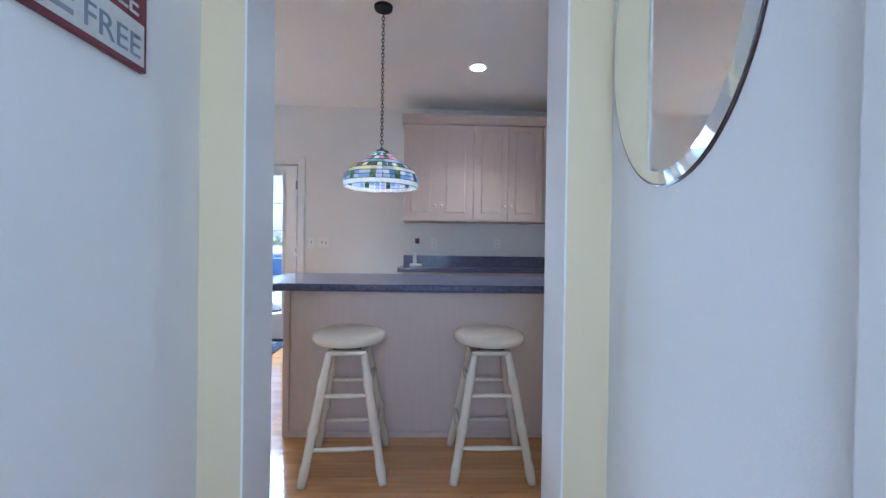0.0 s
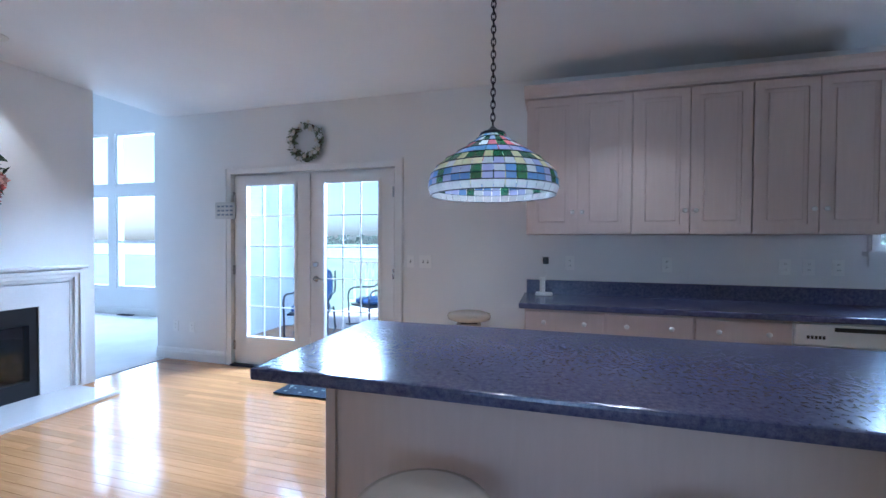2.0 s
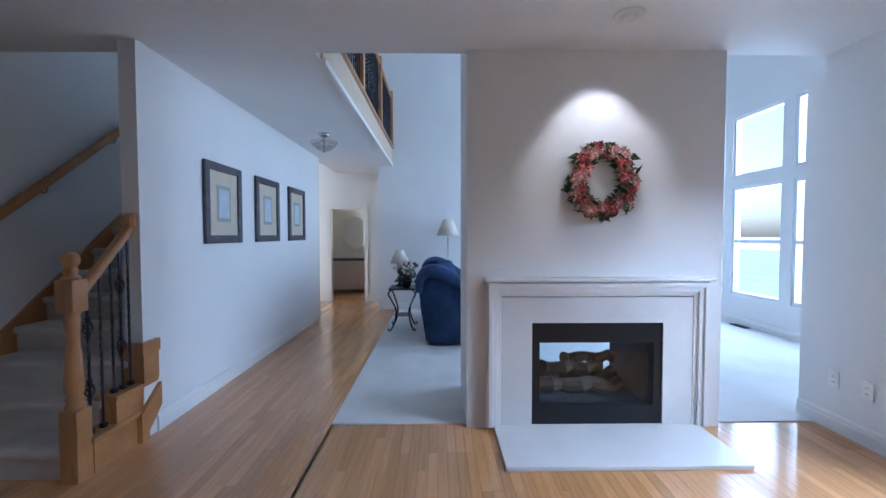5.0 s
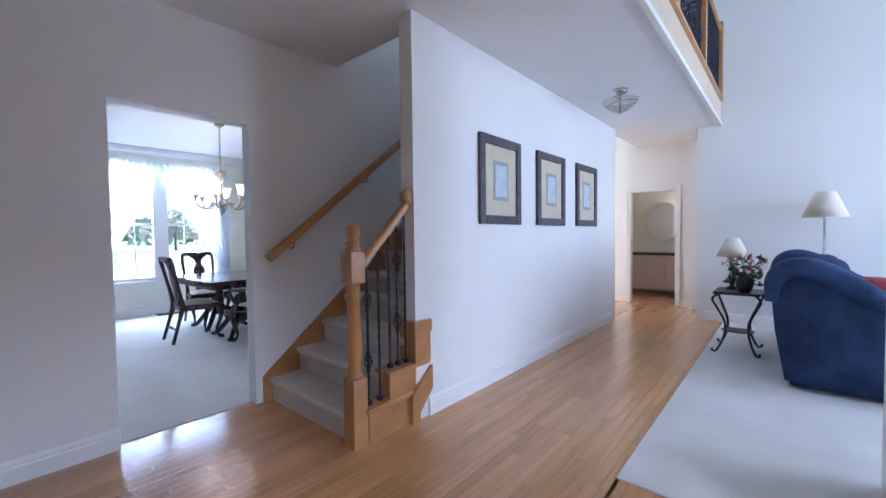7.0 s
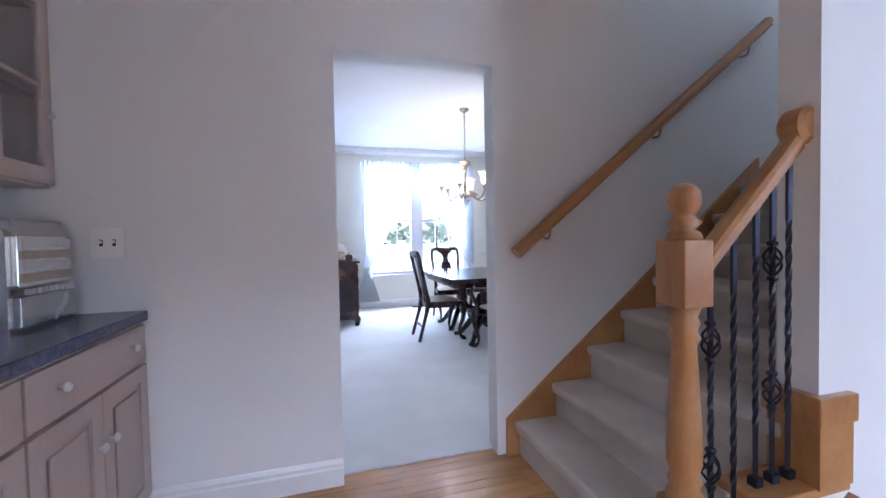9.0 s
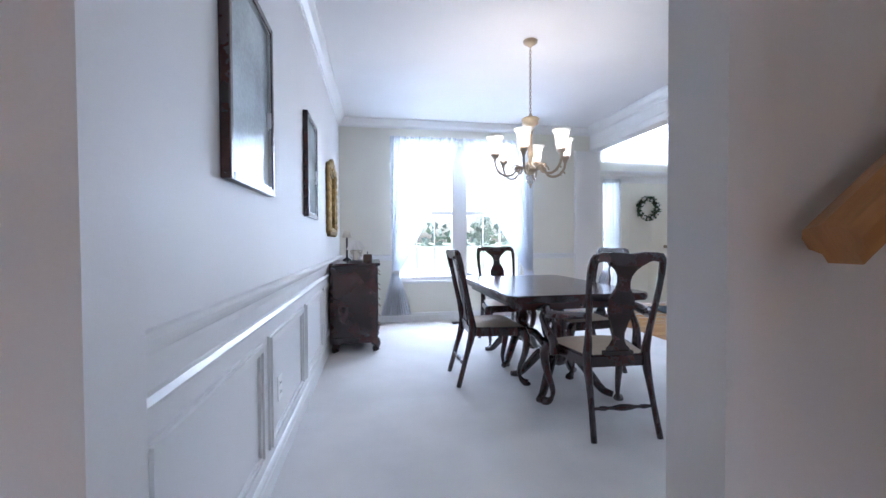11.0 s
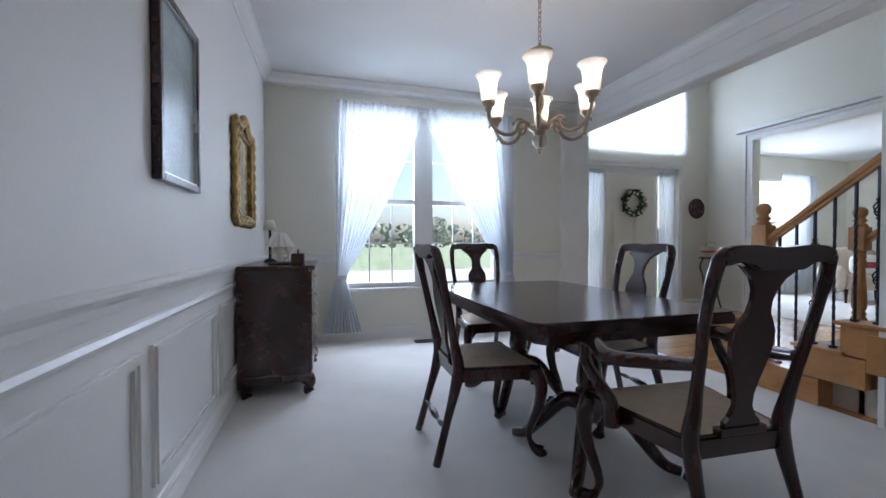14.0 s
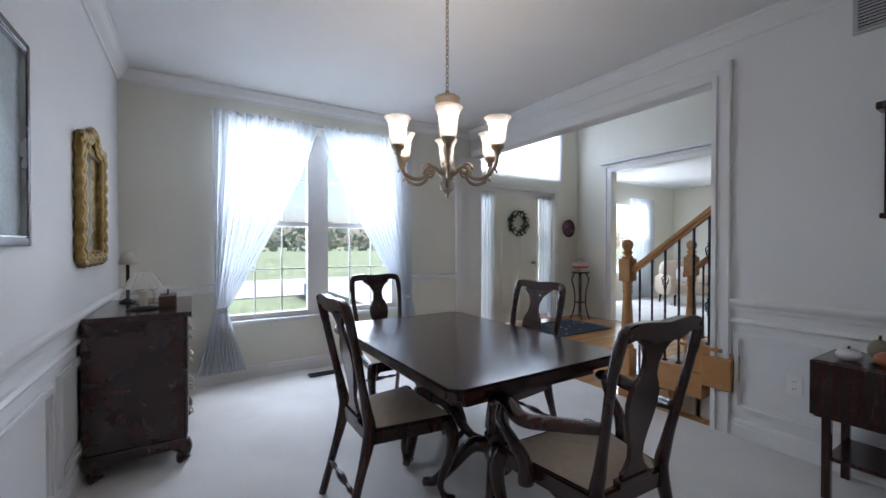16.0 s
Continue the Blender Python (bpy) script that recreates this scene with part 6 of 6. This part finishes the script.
for k in range(4):
    a, b = -0.535 * (k + 1) - 0.004, -0.535 * k - 0.008
    bm = bmesh.new()
    for q in ((a, a + 0.055, 0.01, 1.09), (b - 0.055, b, 0.01, 1.09), (a + 0.055, b - 0.055, 0.01, 0.075), (a + 0.055, b - 0.055, 1.03, 1.09)):
        box(bm, q[0], q[1], -0.332, -0.312, q[2], q[3])
    d = part("door", bm, PICKLED, uh)
    part("pane", boxed(a + 0.055, b - 0.055, -0.324, -0.320, 0.075, 1.03), GLASS, d).visible_shadow = False
    m = (a + b) / 2
    part("muntin", boxed(m - 0.008, m + 0.008, -0.330, -0.314, 0.075, 1.03), PICKLED, d)
    for z in (0.39, 0.71):
        part("muntin", boxed(a + 0.055, b - 0.055, -0.329, -0.315, z - 0.008, z + 0.008), PICKLED, d)
    part("knob", lathe(bmesh.new(), ((0.001, -0.016), (0.016, 0), (0.001, 0.016)), 10, (a + 0.028) if k % 2 else (b - 0.028), -0.345, 0.28), WHITE, d)
jb = thing("tabletop_jukebox", -2.16, -0.80, 0.914, "chrome and red tabletop jukebox with title cards", "jukebox", rz=-90)
jb.scale = (1.08, 1.0, 1.14)
part("case", prism(bmesh.new(), [(-0.12, 0), (0.14, 0), (0.10, 0.30), (0.06, 0.33), (-0.10, 0.33), (-0.12, 0.28)], -0.15, 0.15, "x"), CHROME, jb)
part("title_window", boxed(-0.13, 0.13, -0.14, -0.12, 0.13, 0.28, bevel=0.004), MIRROR, jb)
for k in range(4):
    part("title_card", boxed(-0.12, 0.12, -0.145, -0.139, 0.142 + 0.034 * k, 0.168 + 0.034 * k), (FABRIC, WHITE)[k % 2], jb)
part("speaker_grille", boxed(-0.14, 0.14, -0.15, -0.12, 0.01, 0.10, bevel=0.004), CHROME, jb)
for k in range(8):
    part("selector_button", boxed(-0.11 + 0.028 * k, -0.09 + 0.028 * k, -0.16, -0.14, 0.105, 0.122), WHITE, jb)


# ---- living room and hall ----
so = thing("sofa", -7.0, 1.98, 0.008, "overstuffed navy blue velour sofa", "sofa")


def cushion(name, x0, x1, y0, y1, z0, z1, material, parent, puff=0.3, label=""):
    bm = bmesh.new()
    box(bm, x0, x1, y0, y1, z0, z1)
    bmesh.ops.subdivide_edges(bm, edges=bm.edges[:], cuts=7, use_grid_fill=True)
    c = Vector(((x0 + x1) / 2, (y0 + y1) / 2, (z0 + z1) / 2))
    hs = Vector((abs(x1 - x0) / 2, abs(y1 - y0) / 2, abs(z1 - z0) / 2))
    for v in bm.verts:
        q = Vector([(v.co - c)[i] / hs[i] for i in range(3)])
        n = max(abs(q.x), abs(q.y), abs(q.z))
        l = (abs(q.x) ** 4 + abs(q.y) ** 4 + abs(q.z) ** 4) ** 0.25
        f = 1 + (n / l - 1) * 1.0 if l else 1
        q *= f
        v.co = c + Vector([q[i] * hs[i] for i in range(3)])
    return part(name, bm, material, parent, label, smooth=True)


def sofa_arm(x0, x1):
    """A plump arm that falls in one sweep from the back to the front, with a rolled edge."""
    top = smooth_line([(0, -0.02, 0.72), (0, 0.0, 0.90), (0, 0.10, 0.985), (0, 0.26, 0.97), (0, 0.45, 0.86), (0, 0.64, 0.74), (0, 0.84, 0.67), (0, 0.97, 0.60), (0, 1.02, 0.48)], 4)
    bm = prism(bmesh.new(), [(0.07, 0.03), (0.0, 0.45)] + [(p.y, p.z - 0.04) for p in top] + [(0.98, 0.2), (0.95, 0.03)], x0, x1, "x")
    bmesh.ops.bevel(bm, geom=bm.edges[:], offset=0.03, segments=3, affect="EDGES")
    a = part("arm", bm, BLUE, so, smooth=True)
    bm = bmesh.new()
    for x in (x0 + 0.04, (x0 + x1) / 2, x1 - 0.04):
        tube(bm, [(x, p.y, p.z - 0.03) for p in top], [0.03 + 0.06 * math.sin(math.pi * min(1, 0.12 + k / len(top))) for k in range(len(top))], 10)
    part("arm_roll", bm, BLUE, a, smooth=True)


sofa_arm(-0.30, 0.0)
sofa_arm(-2.10, -1.80)
cushion("base", -1.80, -0.30, 0.05, 0.96, 0.03, 0.40, BLUE, so)
cushion("back", -1.82, -0.28, 0.0, 0.30, 0.2, 0.95, BLUE, so)
for x in (-1.79, -1.04):
    cushion("seat_cushion", x, x + 0.74, 0.25, 1.0, 0.36, 0.54, BLUE, so)
    cushion("back_cushion", x, x + 0.74, 0.18, 0.48, 0.46, 1.02, BLUE, so)
pi = thing("throw_pillow", -7.5, 2.60, 0.55, "dark red throw pillow on the sofa", "pillow", rz=100)
cushion("pillow", -0.10, 0.10, -0.2, 0.2, 0, 0.34, RED, pi)

et = thing("end_table", -8.07, 1.66, 0.008, "wrought-iron end table with scrolled legs and glass top", "table")
part("top", boxed(-0.24, 0.24, -0.20, 0.20, 0.61, 0.635, bevel=0.006), BLACK, et)
for sx in (-1, 1):
    for sy in (-1, 1):
        pts = smooth_line([(sx * 0.20, sy * 0.16, 0.61), (sx * 0.25, sy * 0.2, 0.56), (sx * 0.20, sy * 0.16, 0.46), (sx * 0.13, sy * 0.10, 0.3), (sx * 0.14, sy * 0.11, 0.15), (sx * 0.20, sy * 0.16, 0.02), (sx * 0.24, sy * 0.19, 0.012), (sx * 0.25, sy * 0.2, 0.04)], 5)
        part("leg", tube(bmesh.new(), pts, 0.012, 8), IRON, et, smooth=True)
part("stretcher", lathe(bmesh.new(), ((0.14, 0.2), (0.15, 0.205), (0.14, 0.21)), 20), IRON, et)
tl = thing("table_lamp", -8.15, 1.60, 0.643, "dark table lamp with a cream cone shade", "lamp")
part("stem", lathe(bmesh.new(), ((0.06, 0), (0.06, 0.015), (0.02, 0.04), (0.035, 0.12), (0.02, 0.22), (0.01, 0.42)), 16), IRON, tl, smooth=True)
part("shade", lathe(bmesh.new(), ((0.15, 0.36), (0.06, 0.56), (0.055, 0.56), (0.145, 0.362)), 28), SHADE, tl, smooth=True)
vf = thing("flower_vase", -7.95, 1.72, 0.643, "dark vase of silk flowers on the end table", "vase")
part("vase", lathe(bmesh.new(), ((0.05, 0), (0.075, 0.06), (0.08, 0.12), (0.06, 0.16)), 18), IRON, vf, smooth=True)
rng = random.Random(12)
bm, bf, bw = bmesh.new(), bmesh.new(), bmesh.new()
leaves(bm, rng, (0, 0, 0.22), 90, 0.05, 0.15)
for k in range(26):
    a, q = rng.uniform(0, 6.283), rng.uniform(0.02, 0.2)
    flower(bf if k % 2 else bw, rng, (q * math.cos(a), q * math.sin(a), 0.2 + rng.uniform(0, 0.2)), 0.035)
for k in range(12):
    a = rng.uniform(0, 6.283)
    tube(bm, [(0, 0, 0.1), (0.12 * math.cos(a), 0.12 * math.sin(a), 0.25), (0.2 * math.cos(a), 0.2 * math.sin(a), 0.32)], 0.003, 4)
part("foliage", bm, LEAF, vf)
part("pink_flowers", bf, PETAL, vf)
part("pale_flowers", bw, PETALW, vf)
fl = thing("floor_lamp", -9.3, 2.38, 0.008, "slim metal floor lamp with a cream cone shade", "lamp")
part("pole", lathe(bmesh.new(), ((0.13, 0), (0.13, 0.02), (0.02, 0.04), (0.014, 0.3), (0.022, 0.32), (0.014, 0.34), (0.014, 0.8), (0.022, 0.82), (0.014, 0.84), (0.012, 1.46)), 16), CHROME, fl, smooth=True)
part("shade", lathe(bmesh.new(), ((0.21, 1.42), (0.09, 1.72), (0.085, 1.72), (0.205, 1.422)), 28), SHADE, fl, smooth=True)
cf = thing("ceiling_fixture", -7.25, 0.70, H, "semi-flush hall light with a clear glass bowl", "ceiling light")
part("canopy", lathe(bmesh.new(), ((0.02, -0.06), (0.07, -0.03), (0.075, 0)), 20), CHROME, cf, smooth=True)
part("stem", tube(bmesh.new(), [(0, 0, -0.03), (0, 0, -0.25)], 0.01, 8), CHROME, cf)
part("bowl", lathe(bmesh.new(), ((0.02, -0.24), (0.09, -0.21), (0.16, -0.15), (0.18, -0.11), (0.176, -0.11), (0.155, -0.148), (0.088, -0.204), (0.02, -0.232)), 28), BULBGLASS, cf, smooth=True)
for k in range(3):
    a = 2.1 * k
    part("arm", tube(bmesh.new(), [(0, 0, -0.1), (0.17 * math.cos(a), 0.17 * math.sin(a), -0.11)], 0.006, 6), CHROME, cf)

# bathroom at the end of the hall
vn = thing("bathroom_vanity", -12.49, 0.1, 0, "light wooden bathroom vanity with a dark top", "vanity")
part("body", boxed(0, 0.55, -0.7, 0.9, 0.08, 0.80), PICKLED, vn)
part("top", boxed(0, 0.58, -0.72, 0.92, 0.80, 0.84), BLACK, vn)
for k in range(4):
    part("door", boxed(0.55, 0.57, -0.68 + 0.39 * k, -0.31 + 0.39 * k, 0.12, 0.76, bevel=0.004), PICKLED, vn)
bmr = solid("bathroom_mirror", prism(bmesh.new(), [(0.02 + 0.32 * math.cos(2 * math.pi * k / 40), 1.5 + 0.42 * math.sin(2 * math.pi * k / 40)) for k in range(40)], -12.495, -12.48, "x"), MIRROR, "oval mirror over the bathroom vanity", "mirror")
ws = thing("wall_sconce", -12.49, 0.52, 1.62, "small lit wall sconce in the bathroom", "sconce")
part("backplate", boxed(0, 0.02, -0.04, 0.04, -0.1, 0.1, bevel=0.006), BRASS, ws)
part("shade", lathe(bmesh.new(), ((0.03, 0.0), (0.06, 0.1), (0.055, 0.1)), 16, 0.1, 0), LIT, ws)
bulb(-12.3, 0.52, 1.80, 2.5, 0.05)
sp = solid("soap_bottle", lathe(bmesh.new(), ((0.04, 0), (0.045, 0.1), (0.03, 0.2), (0.012, 0.25)), 14), BLACK, "dark bottle on the vanity", "bottle", smooth=True)
sp.location = (-12.2, 0.5, 0.84)

# foyer and sitting room
ps = thing("plant_stand", -9.50, -6.42, 0, "tall dark wooden plant stand", "stand")
part("top", lathe(bmesh.new(), ((0.001, 0.80), (0.15, 0.80), (0.16, 0.81), (0.15, 0.825), (0.001, 0.825)), 24), DARKWOOD, ps)
part("shelf", lathe(bmesh.new(), ((0.001, 0.28), (0.10, 0.28), (0.10, 0.295), (0.001, 0.295)), 20), DARKWOOD, ps)
for k in range(4):
    a = math.pi / 4 + k * math.pi / 2
    pts = smooth_line([(r * math.cos(a), r * math.sin(a), z) for r, z in ((0.10, 0.80), (0.14, 0.68), (0.10, 0.5), (0.09, 0.28), (0.12, 0.1), (0.16, 0.0))], 5)
    part("leg", tube(bmesh.new(), pts, 0.012, 8), DARKWOOD, ps, smooth=True)
bk = thing("basket", -9.50, -6.42, 0.825, "striped woven basket on the plant stand", "basket")
part("body", lathe(bmesh.new(), ((0.09, 0), (0.13, 0.1), (0.135, 0.16), (0.125, 0.16), (0.08, 0.02)), 24), FABRIC, bk)
part("band", lathe(bmesh.new(), ((0.122, 0.07), (0.134, 0.075), (0.136, 0.1), (0.132, 0.102)), 24), RED, bk)
part("handle", tube(bmesh.new(), smooth_line([(-0.12, 0, 0.15), (-0.07, 0, 0.22), (0.07, 0, 0.22), (0.12, 0, 0.15)]), 0.006), FABRIC, bk)
wp = thing("wall_plate", -9.53, -6.73, 1.60, "round dark decorative plate on the foyer wall", "plate")
part("plate", lathe(bmesh.new(), ((0.001, 0), (0.10, 0.004), (0.16, 0.02), (0.165, 0.03), (0.10, 0.012), (0.001, 0.010)), 32), mat("plate_glaze", (0.10, 0.05, 0.06), 0.25, vary=0.4, scale=14), wp, smooth=True).matrix_basis = pose(0, 0, 0, -90, 0, 0)
er = thing("entry_rug", -8.6, -6.0, 0.004, "dark patterned rug inside the front door", "rug")
part("mat_body", boxed(-0.6, 0.6, -0.42, 0.42, 0, 0.012, bevel=0.004), rugm, er)
bm = bmesh.new()
for k in range(30):
    cx, cy, r = rng.uniform(-0.55, 0.55), rng.uniform(-0.37, 0.37), rng.uniform(0.015, 0.05)
    bm.faces.new([bm.verts.new((cx + r * (1 if i % 2 else 0.4) * math.cos(math.pi * i / 4), cy + r * (1 if i % 2 else 0.4) * math.sin(math.pi * i / 4), 0.0125 + 0.0001 * k)) for i in range(8)])
part("pattern", bm, rugl, er)
ac = thing("armchair", -12.8, -6.3, 0.006, "white upholstered armchair with dark legs", "armchair", rz=-35)
cushion("seat", -0.38, 0.38, -0.35, 0.35, 0.22, 0.48, FABRIC, ac)
cushion("back", -0.38, 0.38, -0.42, -0.22, 0.3, 0.95, FABRIC, ac)
for s in (-1, 1):
    cushion("arm", s * 0.42 - 0.09, s * 0.42 + 0.09, -0.35, 0.33, 0.2, 0.64, FABRIC, ac)
    for q in (-0.3, 0.3):
        part("leg", tube(bmesh.new(), [(s * 0.36, q, 0.24), (s * 0.38, q * 1.1, 0)], [0.03, 0.018], 8), DARKWOOD, ac)
pw = thing("throw_pillow", -12.72, -6.2, 0.49, "white and red pillow on the armchair", "pillow", rz=-35)
cushion("pillow", -0.2, 0.2, -0.12, 0.04, 0, 0.34, WHITE, pw)
part("stripe", boxed(-0.12, 0.12, 0.036, 0.046, 0.12, 0.22), RED, pw)
st = thing("side_table", -11.6, -5.0, 0.006, "small dark wooden side table in the sitting room", "table")
part("top", boxed(-0.25, 0.25, -0.2, 0.2, 0.6, 0.63, bevel=0.006), DARKWOOD, st)
part("drawer", boxed(-0.22, 0.22, -0.17, 0.17, 0.45, 0.6), DARKWOOD, st)
for sx in (-0.2, 0.2):
    for sy in (-0.15, 0.15):
        part("leg", boxed(sx - 0.018, sx + 0.018, sy - 0.018, sy + 0.018, 0, 0.45), DARKWOOD, st)


# ---- outdoors ----
gr = solid("ground", boxed(-400, 400, -400, 400, -1.0, -0.7), GRASS, kind="structure")
slab("road", -60, 60, -26, -18, -0.7, -0.66, ROAD)
slab("driveway", -9.2, -7.4, -18, -6.9, -0.7, -0.2, ROAD)
slab("lake", -300, 300, 45, 260, -0.7, -0.6, WATER)
dk = thing("deck", 0, 0, 0, "weathered wooden deck boards behind the house", "deck", kind="structure")
for k in range(60):
    x = -4.85 + 0.145 * k
    part("board", boxed(x, x + 0.135, 5.26, 9.4, -0.09, -0.05), DECK, dk)
rl = thing("deck_railing", -4.9, 9.35, -0.05, "white deck railing with square balusters", "railing")
part("top_rail", boxed(0, 8.7, -0.05, 0.05, 0.95, 0.99), DECK, rl)
part("bottom_rail", boxed(0, 8.7, -0.03, 0.03, 0.1, 0.14), WHITE, rl)
for k in range(60):
    part("baluster", boxed(0.1 + 0.145 * k, 0.14 + 0.145 * k, -0.02, 0.02, 0.14, 0.95), WHITE, rl)
for x in (-3.35, -1.2, 2.0):
    pp = thing("porch_post", x, 8.3, -0.05, "white square porch post", "post", "porch posts")
    part("shaft", boxed(-0.08, 0.08, -0.08, 0.08, 0, 2.5, bevel=0.006), WHITE, pp)
    part("capital", boxed(-0.11, 0.11, -0.11, 0.11, 2.3, 2.5, bevel=0.006), WHITE, pp)
slab("porch_beam", -3.5, 3.2, 8.2, 8.4, 2.45, 2.7, WHITE)
slab("porch_ceiling", -4.6, 3.2, 5.25, 8.6, 2.7, 2.8, mat("porch_boards", (0.6, 0.58, 0.5), 0.6))
slab("bay_wall", -5.08, -4.925, 7.0, 8.15, -0.7, 3.0, SIDING)
sw = thing("siding_wall", -4.92, 5.25, -0.05, "grey-blue lap siding beside the deck", "wall", kind="structure")
for k in range(26):
    part("siding_board", boxed(0, 0.02 + 0.004, 0, 2.9, 0.115 * k, 0.115 * k + 0.12), SIDING, sw)


def patio_chair(x, y, rz):
    c = thing("patio_chair", x, y, -0.05, "dark metal patio chair with blue cushions", "chair", "patio chairs", rz=rz)
    cushion("seat_cushion", -0.26, 0.26, -0.26, 0.26, 0.38, 0.48, BLUE, c)
    cushion("back_cushion", -0.26, 0.26, -0.34, -0.24, 0.45, 1.0, BLUE, c)
    for s in (-1, 1):
        part("arm", tube(bmesh.new(), smooth_line([(s * 0.29, -0.32, 0.95), (s * 0.3, -0.25, 0.64), (s * 0.31, 0.25, 0.62), (s * 0.3, 0.3, 0.3), (s * 0.3, 0.28, 0.0)]), 0.014, 8), IRON, c)
        part("runner", tube(bmesh.new(), smooth_line([(s * 0.29, -0.4, 0.05), (s * 0.29, 0, 0.012), (s * 0.29, 0.35, 0.04)]), 0.014, 8), IRON, c)
        part("leg", tube(bmesh.new(), [(s * 0.28, -0.25, 0.4), (s * 0.29, -0.35, 0.03)], 0.014, 8), IRON, c)
    part("seat_frame", boxed(-0.27, 0.27, -0.27, 0.27, 0.35, 0.38), IRON, c)


patio_chair(-4.1, 6.7, 200)
patio_chair(-3.5, 7.6, 150)


def tree(x, y, h, seed):
    rng = random.Random(seed)
    t = thing("tree", x, y, -0.75, "leafy green deciduous tree in the distance", "tree", "trees")
    bm = tube(bmesh.new(), [(0, 0, 0), (0.1, 0, h * 0.3), (0, 0.1, h * 0.7)], [h * 0.035, h * 0.025, h * 0.01], 8)
    for k in range(9):
        a, z = rng.uniform(0, 6.28), h * rng.uniform(0.3, 0.6)
        tube(bm, [(0, 0, z), (h * 0.12 * math.cos(a), h * 0.12 * math.sin(a), z + h * 0.12), (h * 0.22 * math.cos(a), h * 0.22 * math.sin(a), z + h * 0.2)], [h * 0.012, h * 0.008, h * 0.004], 5)
    part("trunk", bm, BARK, t)
    vs, fs = [], []
    for k in range(60):
        a, q, z = rng.uniform(0, 6.28), h * 0.3 * math.sqrt(rng.random()), h * rng.uniform(0.3, 1.0)
        q *= 1.1 - abs(z / h - 0.6)
        for _ in range(24):
            c = Vector((q * math.cos(a), q * math.sin(a), z)) + Vector([rng.gauss(0, h * 0.045) for _ in range(3)])
            e = Euler([rng.uniform(0, 6.28) for _ in range(3)]).to_matrix()
            s = h * 0.02
            b0 = len(vs)
            vs += [tuple(c + e @ Vector(p) * s) for p in ((-1, -0.6, 0), (1, -0.6, 0), (0, 1, 0.2))]
            fs.append((b0, b0 + 1, b0 + 2))
    me = bpy.data.meshes.new("crown")
    me.from_pydata(vs, [], fs)
    me.materials.append(TREELEAF)
    new("crown", me).parent = t


for k, (x, y, h) in enumerate(((-22, -68, 6), (14, -72, 7), (-44, 60, 9))):
    tree(x, y, h, 20 + k)
vs, fs, rng = [], [], random.Random(77)
for k in range(5000):
    a = rng.uniform(-200, 200)
    y = (300 if k % 2 else -150) + rng.uniform(0, 20)
    z, s = rng.uniform(-0.7, 7), rng.uniform(0.6, 1.6)
    e = Euler([rng.uniform(0, 6.28) for _ in range(3)]).to_matrix()
    b0 = len(vs)
    vs += [tuple(Vector((a, y, z)) + e @ Vector(p) * s) for p in ((-1, -0.6, 0), (1, -0.6, 0), (0, 1, 0.2))]
    fs.append((b0, b0 + 1, b0 + 2))
me = bpy.data.meshes.new("far_woods")
me.from_pydata(vs, [], fs)
me.materials.append(TREELEAF)
tagged(new("far_woods", me), "distant line of hazy green woods", "woods", kind="stuff")

# ---- hardwood planks ----
hf = thing("floor_hardwood", 0, 0, 0, "honey oak strip flooring with a glossy finish", "floor", kind="structure")
PW, GAP = 0.062, 0.0007
cubes = {}


def plank_mesh(length):
    if length not in cubes:
        bm = boxed(0, length, 0, PW - GAP, -0.02, 0.0)
        top = [e for e in bm.edges if all(abs(v.co.z) < 1e-6 for v in e.verts)]
        bmesh.ops.bevel(bm, geom=top, offset=0.0006, segments=1, affect="EDGES")
        me = bpy.data.meshes.new("plank")
        bm.to_mesh(me)
        bm.free()
        me.materials.append(PLANK)
        cubes[length] = me
    return cubes[length]


rng = random.Random(9)
vs, fs = [], []


def far_plank(x, y, l):
    b0, e = len(vs), 0.0006
    y1 = y + PW - GAP
    vs.extend([(x, y, -0.02), (x + l, y, -0.02), (x + l, y1, -0.02), (x, y1, -0.02), (x, y, -e), (x + l, y, -e), (x + l, y1, -e), (x, y1, -e), (x + e, y + e, 0), (x + l - e, y + e, 0), (x + l - e, y1 - e, 0), (x + e, y1 - e, 0)])
    for q in ((0, 1, 5, 4), (1, 2, 6, 5), (2, 3, 7, 6), (3, 0, 4, 7), (4, 5, 9, 8), (5, 6, 10, 9), (6, 7, 11, 10), (7, 4, 8, 11), (8, 9, 10, 11)):
        fs.append(tuple(b0 + i for i in q))


near = 0
areas = ((-10.6, 2.85, -1.07, 1.39), (-4.93, 2.85, 1.39, 5.10), (-9.86, -6.80, -6.73, -1.07))
for x0, x1, y0, y1 in areas:
    rows = int((y1 - y0) / PW + 0.999)
    for r in range(rows):
        y = y0 + r * PW
        x = x0 - rng.choice((0, 0.2, 0.4, 0.6, 0.8))
        while x < x1:
            l = rng.choice((0.6, 0.8, 1.0, 1.2))
            a, b = max(x, x0), min(x + l, x1)
            if b - a > 0.03:
                whole = abs(b - a - l) < 1e-6
                if whole and near < 300 and -5.2 < a < -2.4 and -1.07 <= y < 4.6 and x0 > -11:
                    o = new("plank", plank_mesh(l))
                    o.parent, o.location = hf, (a, y, 0)
                    near += 1
                else:
                    far_plank(a, y, b - a - GAP)
            x += l
me = bpy.data.meshes.new("plank_rest")
me.from_pydata(vs, [], fs)
me.materials.append(PLANKS)
o = new("plank_rest", me)
o.parent = hf
tagged(o, kind="stuff")
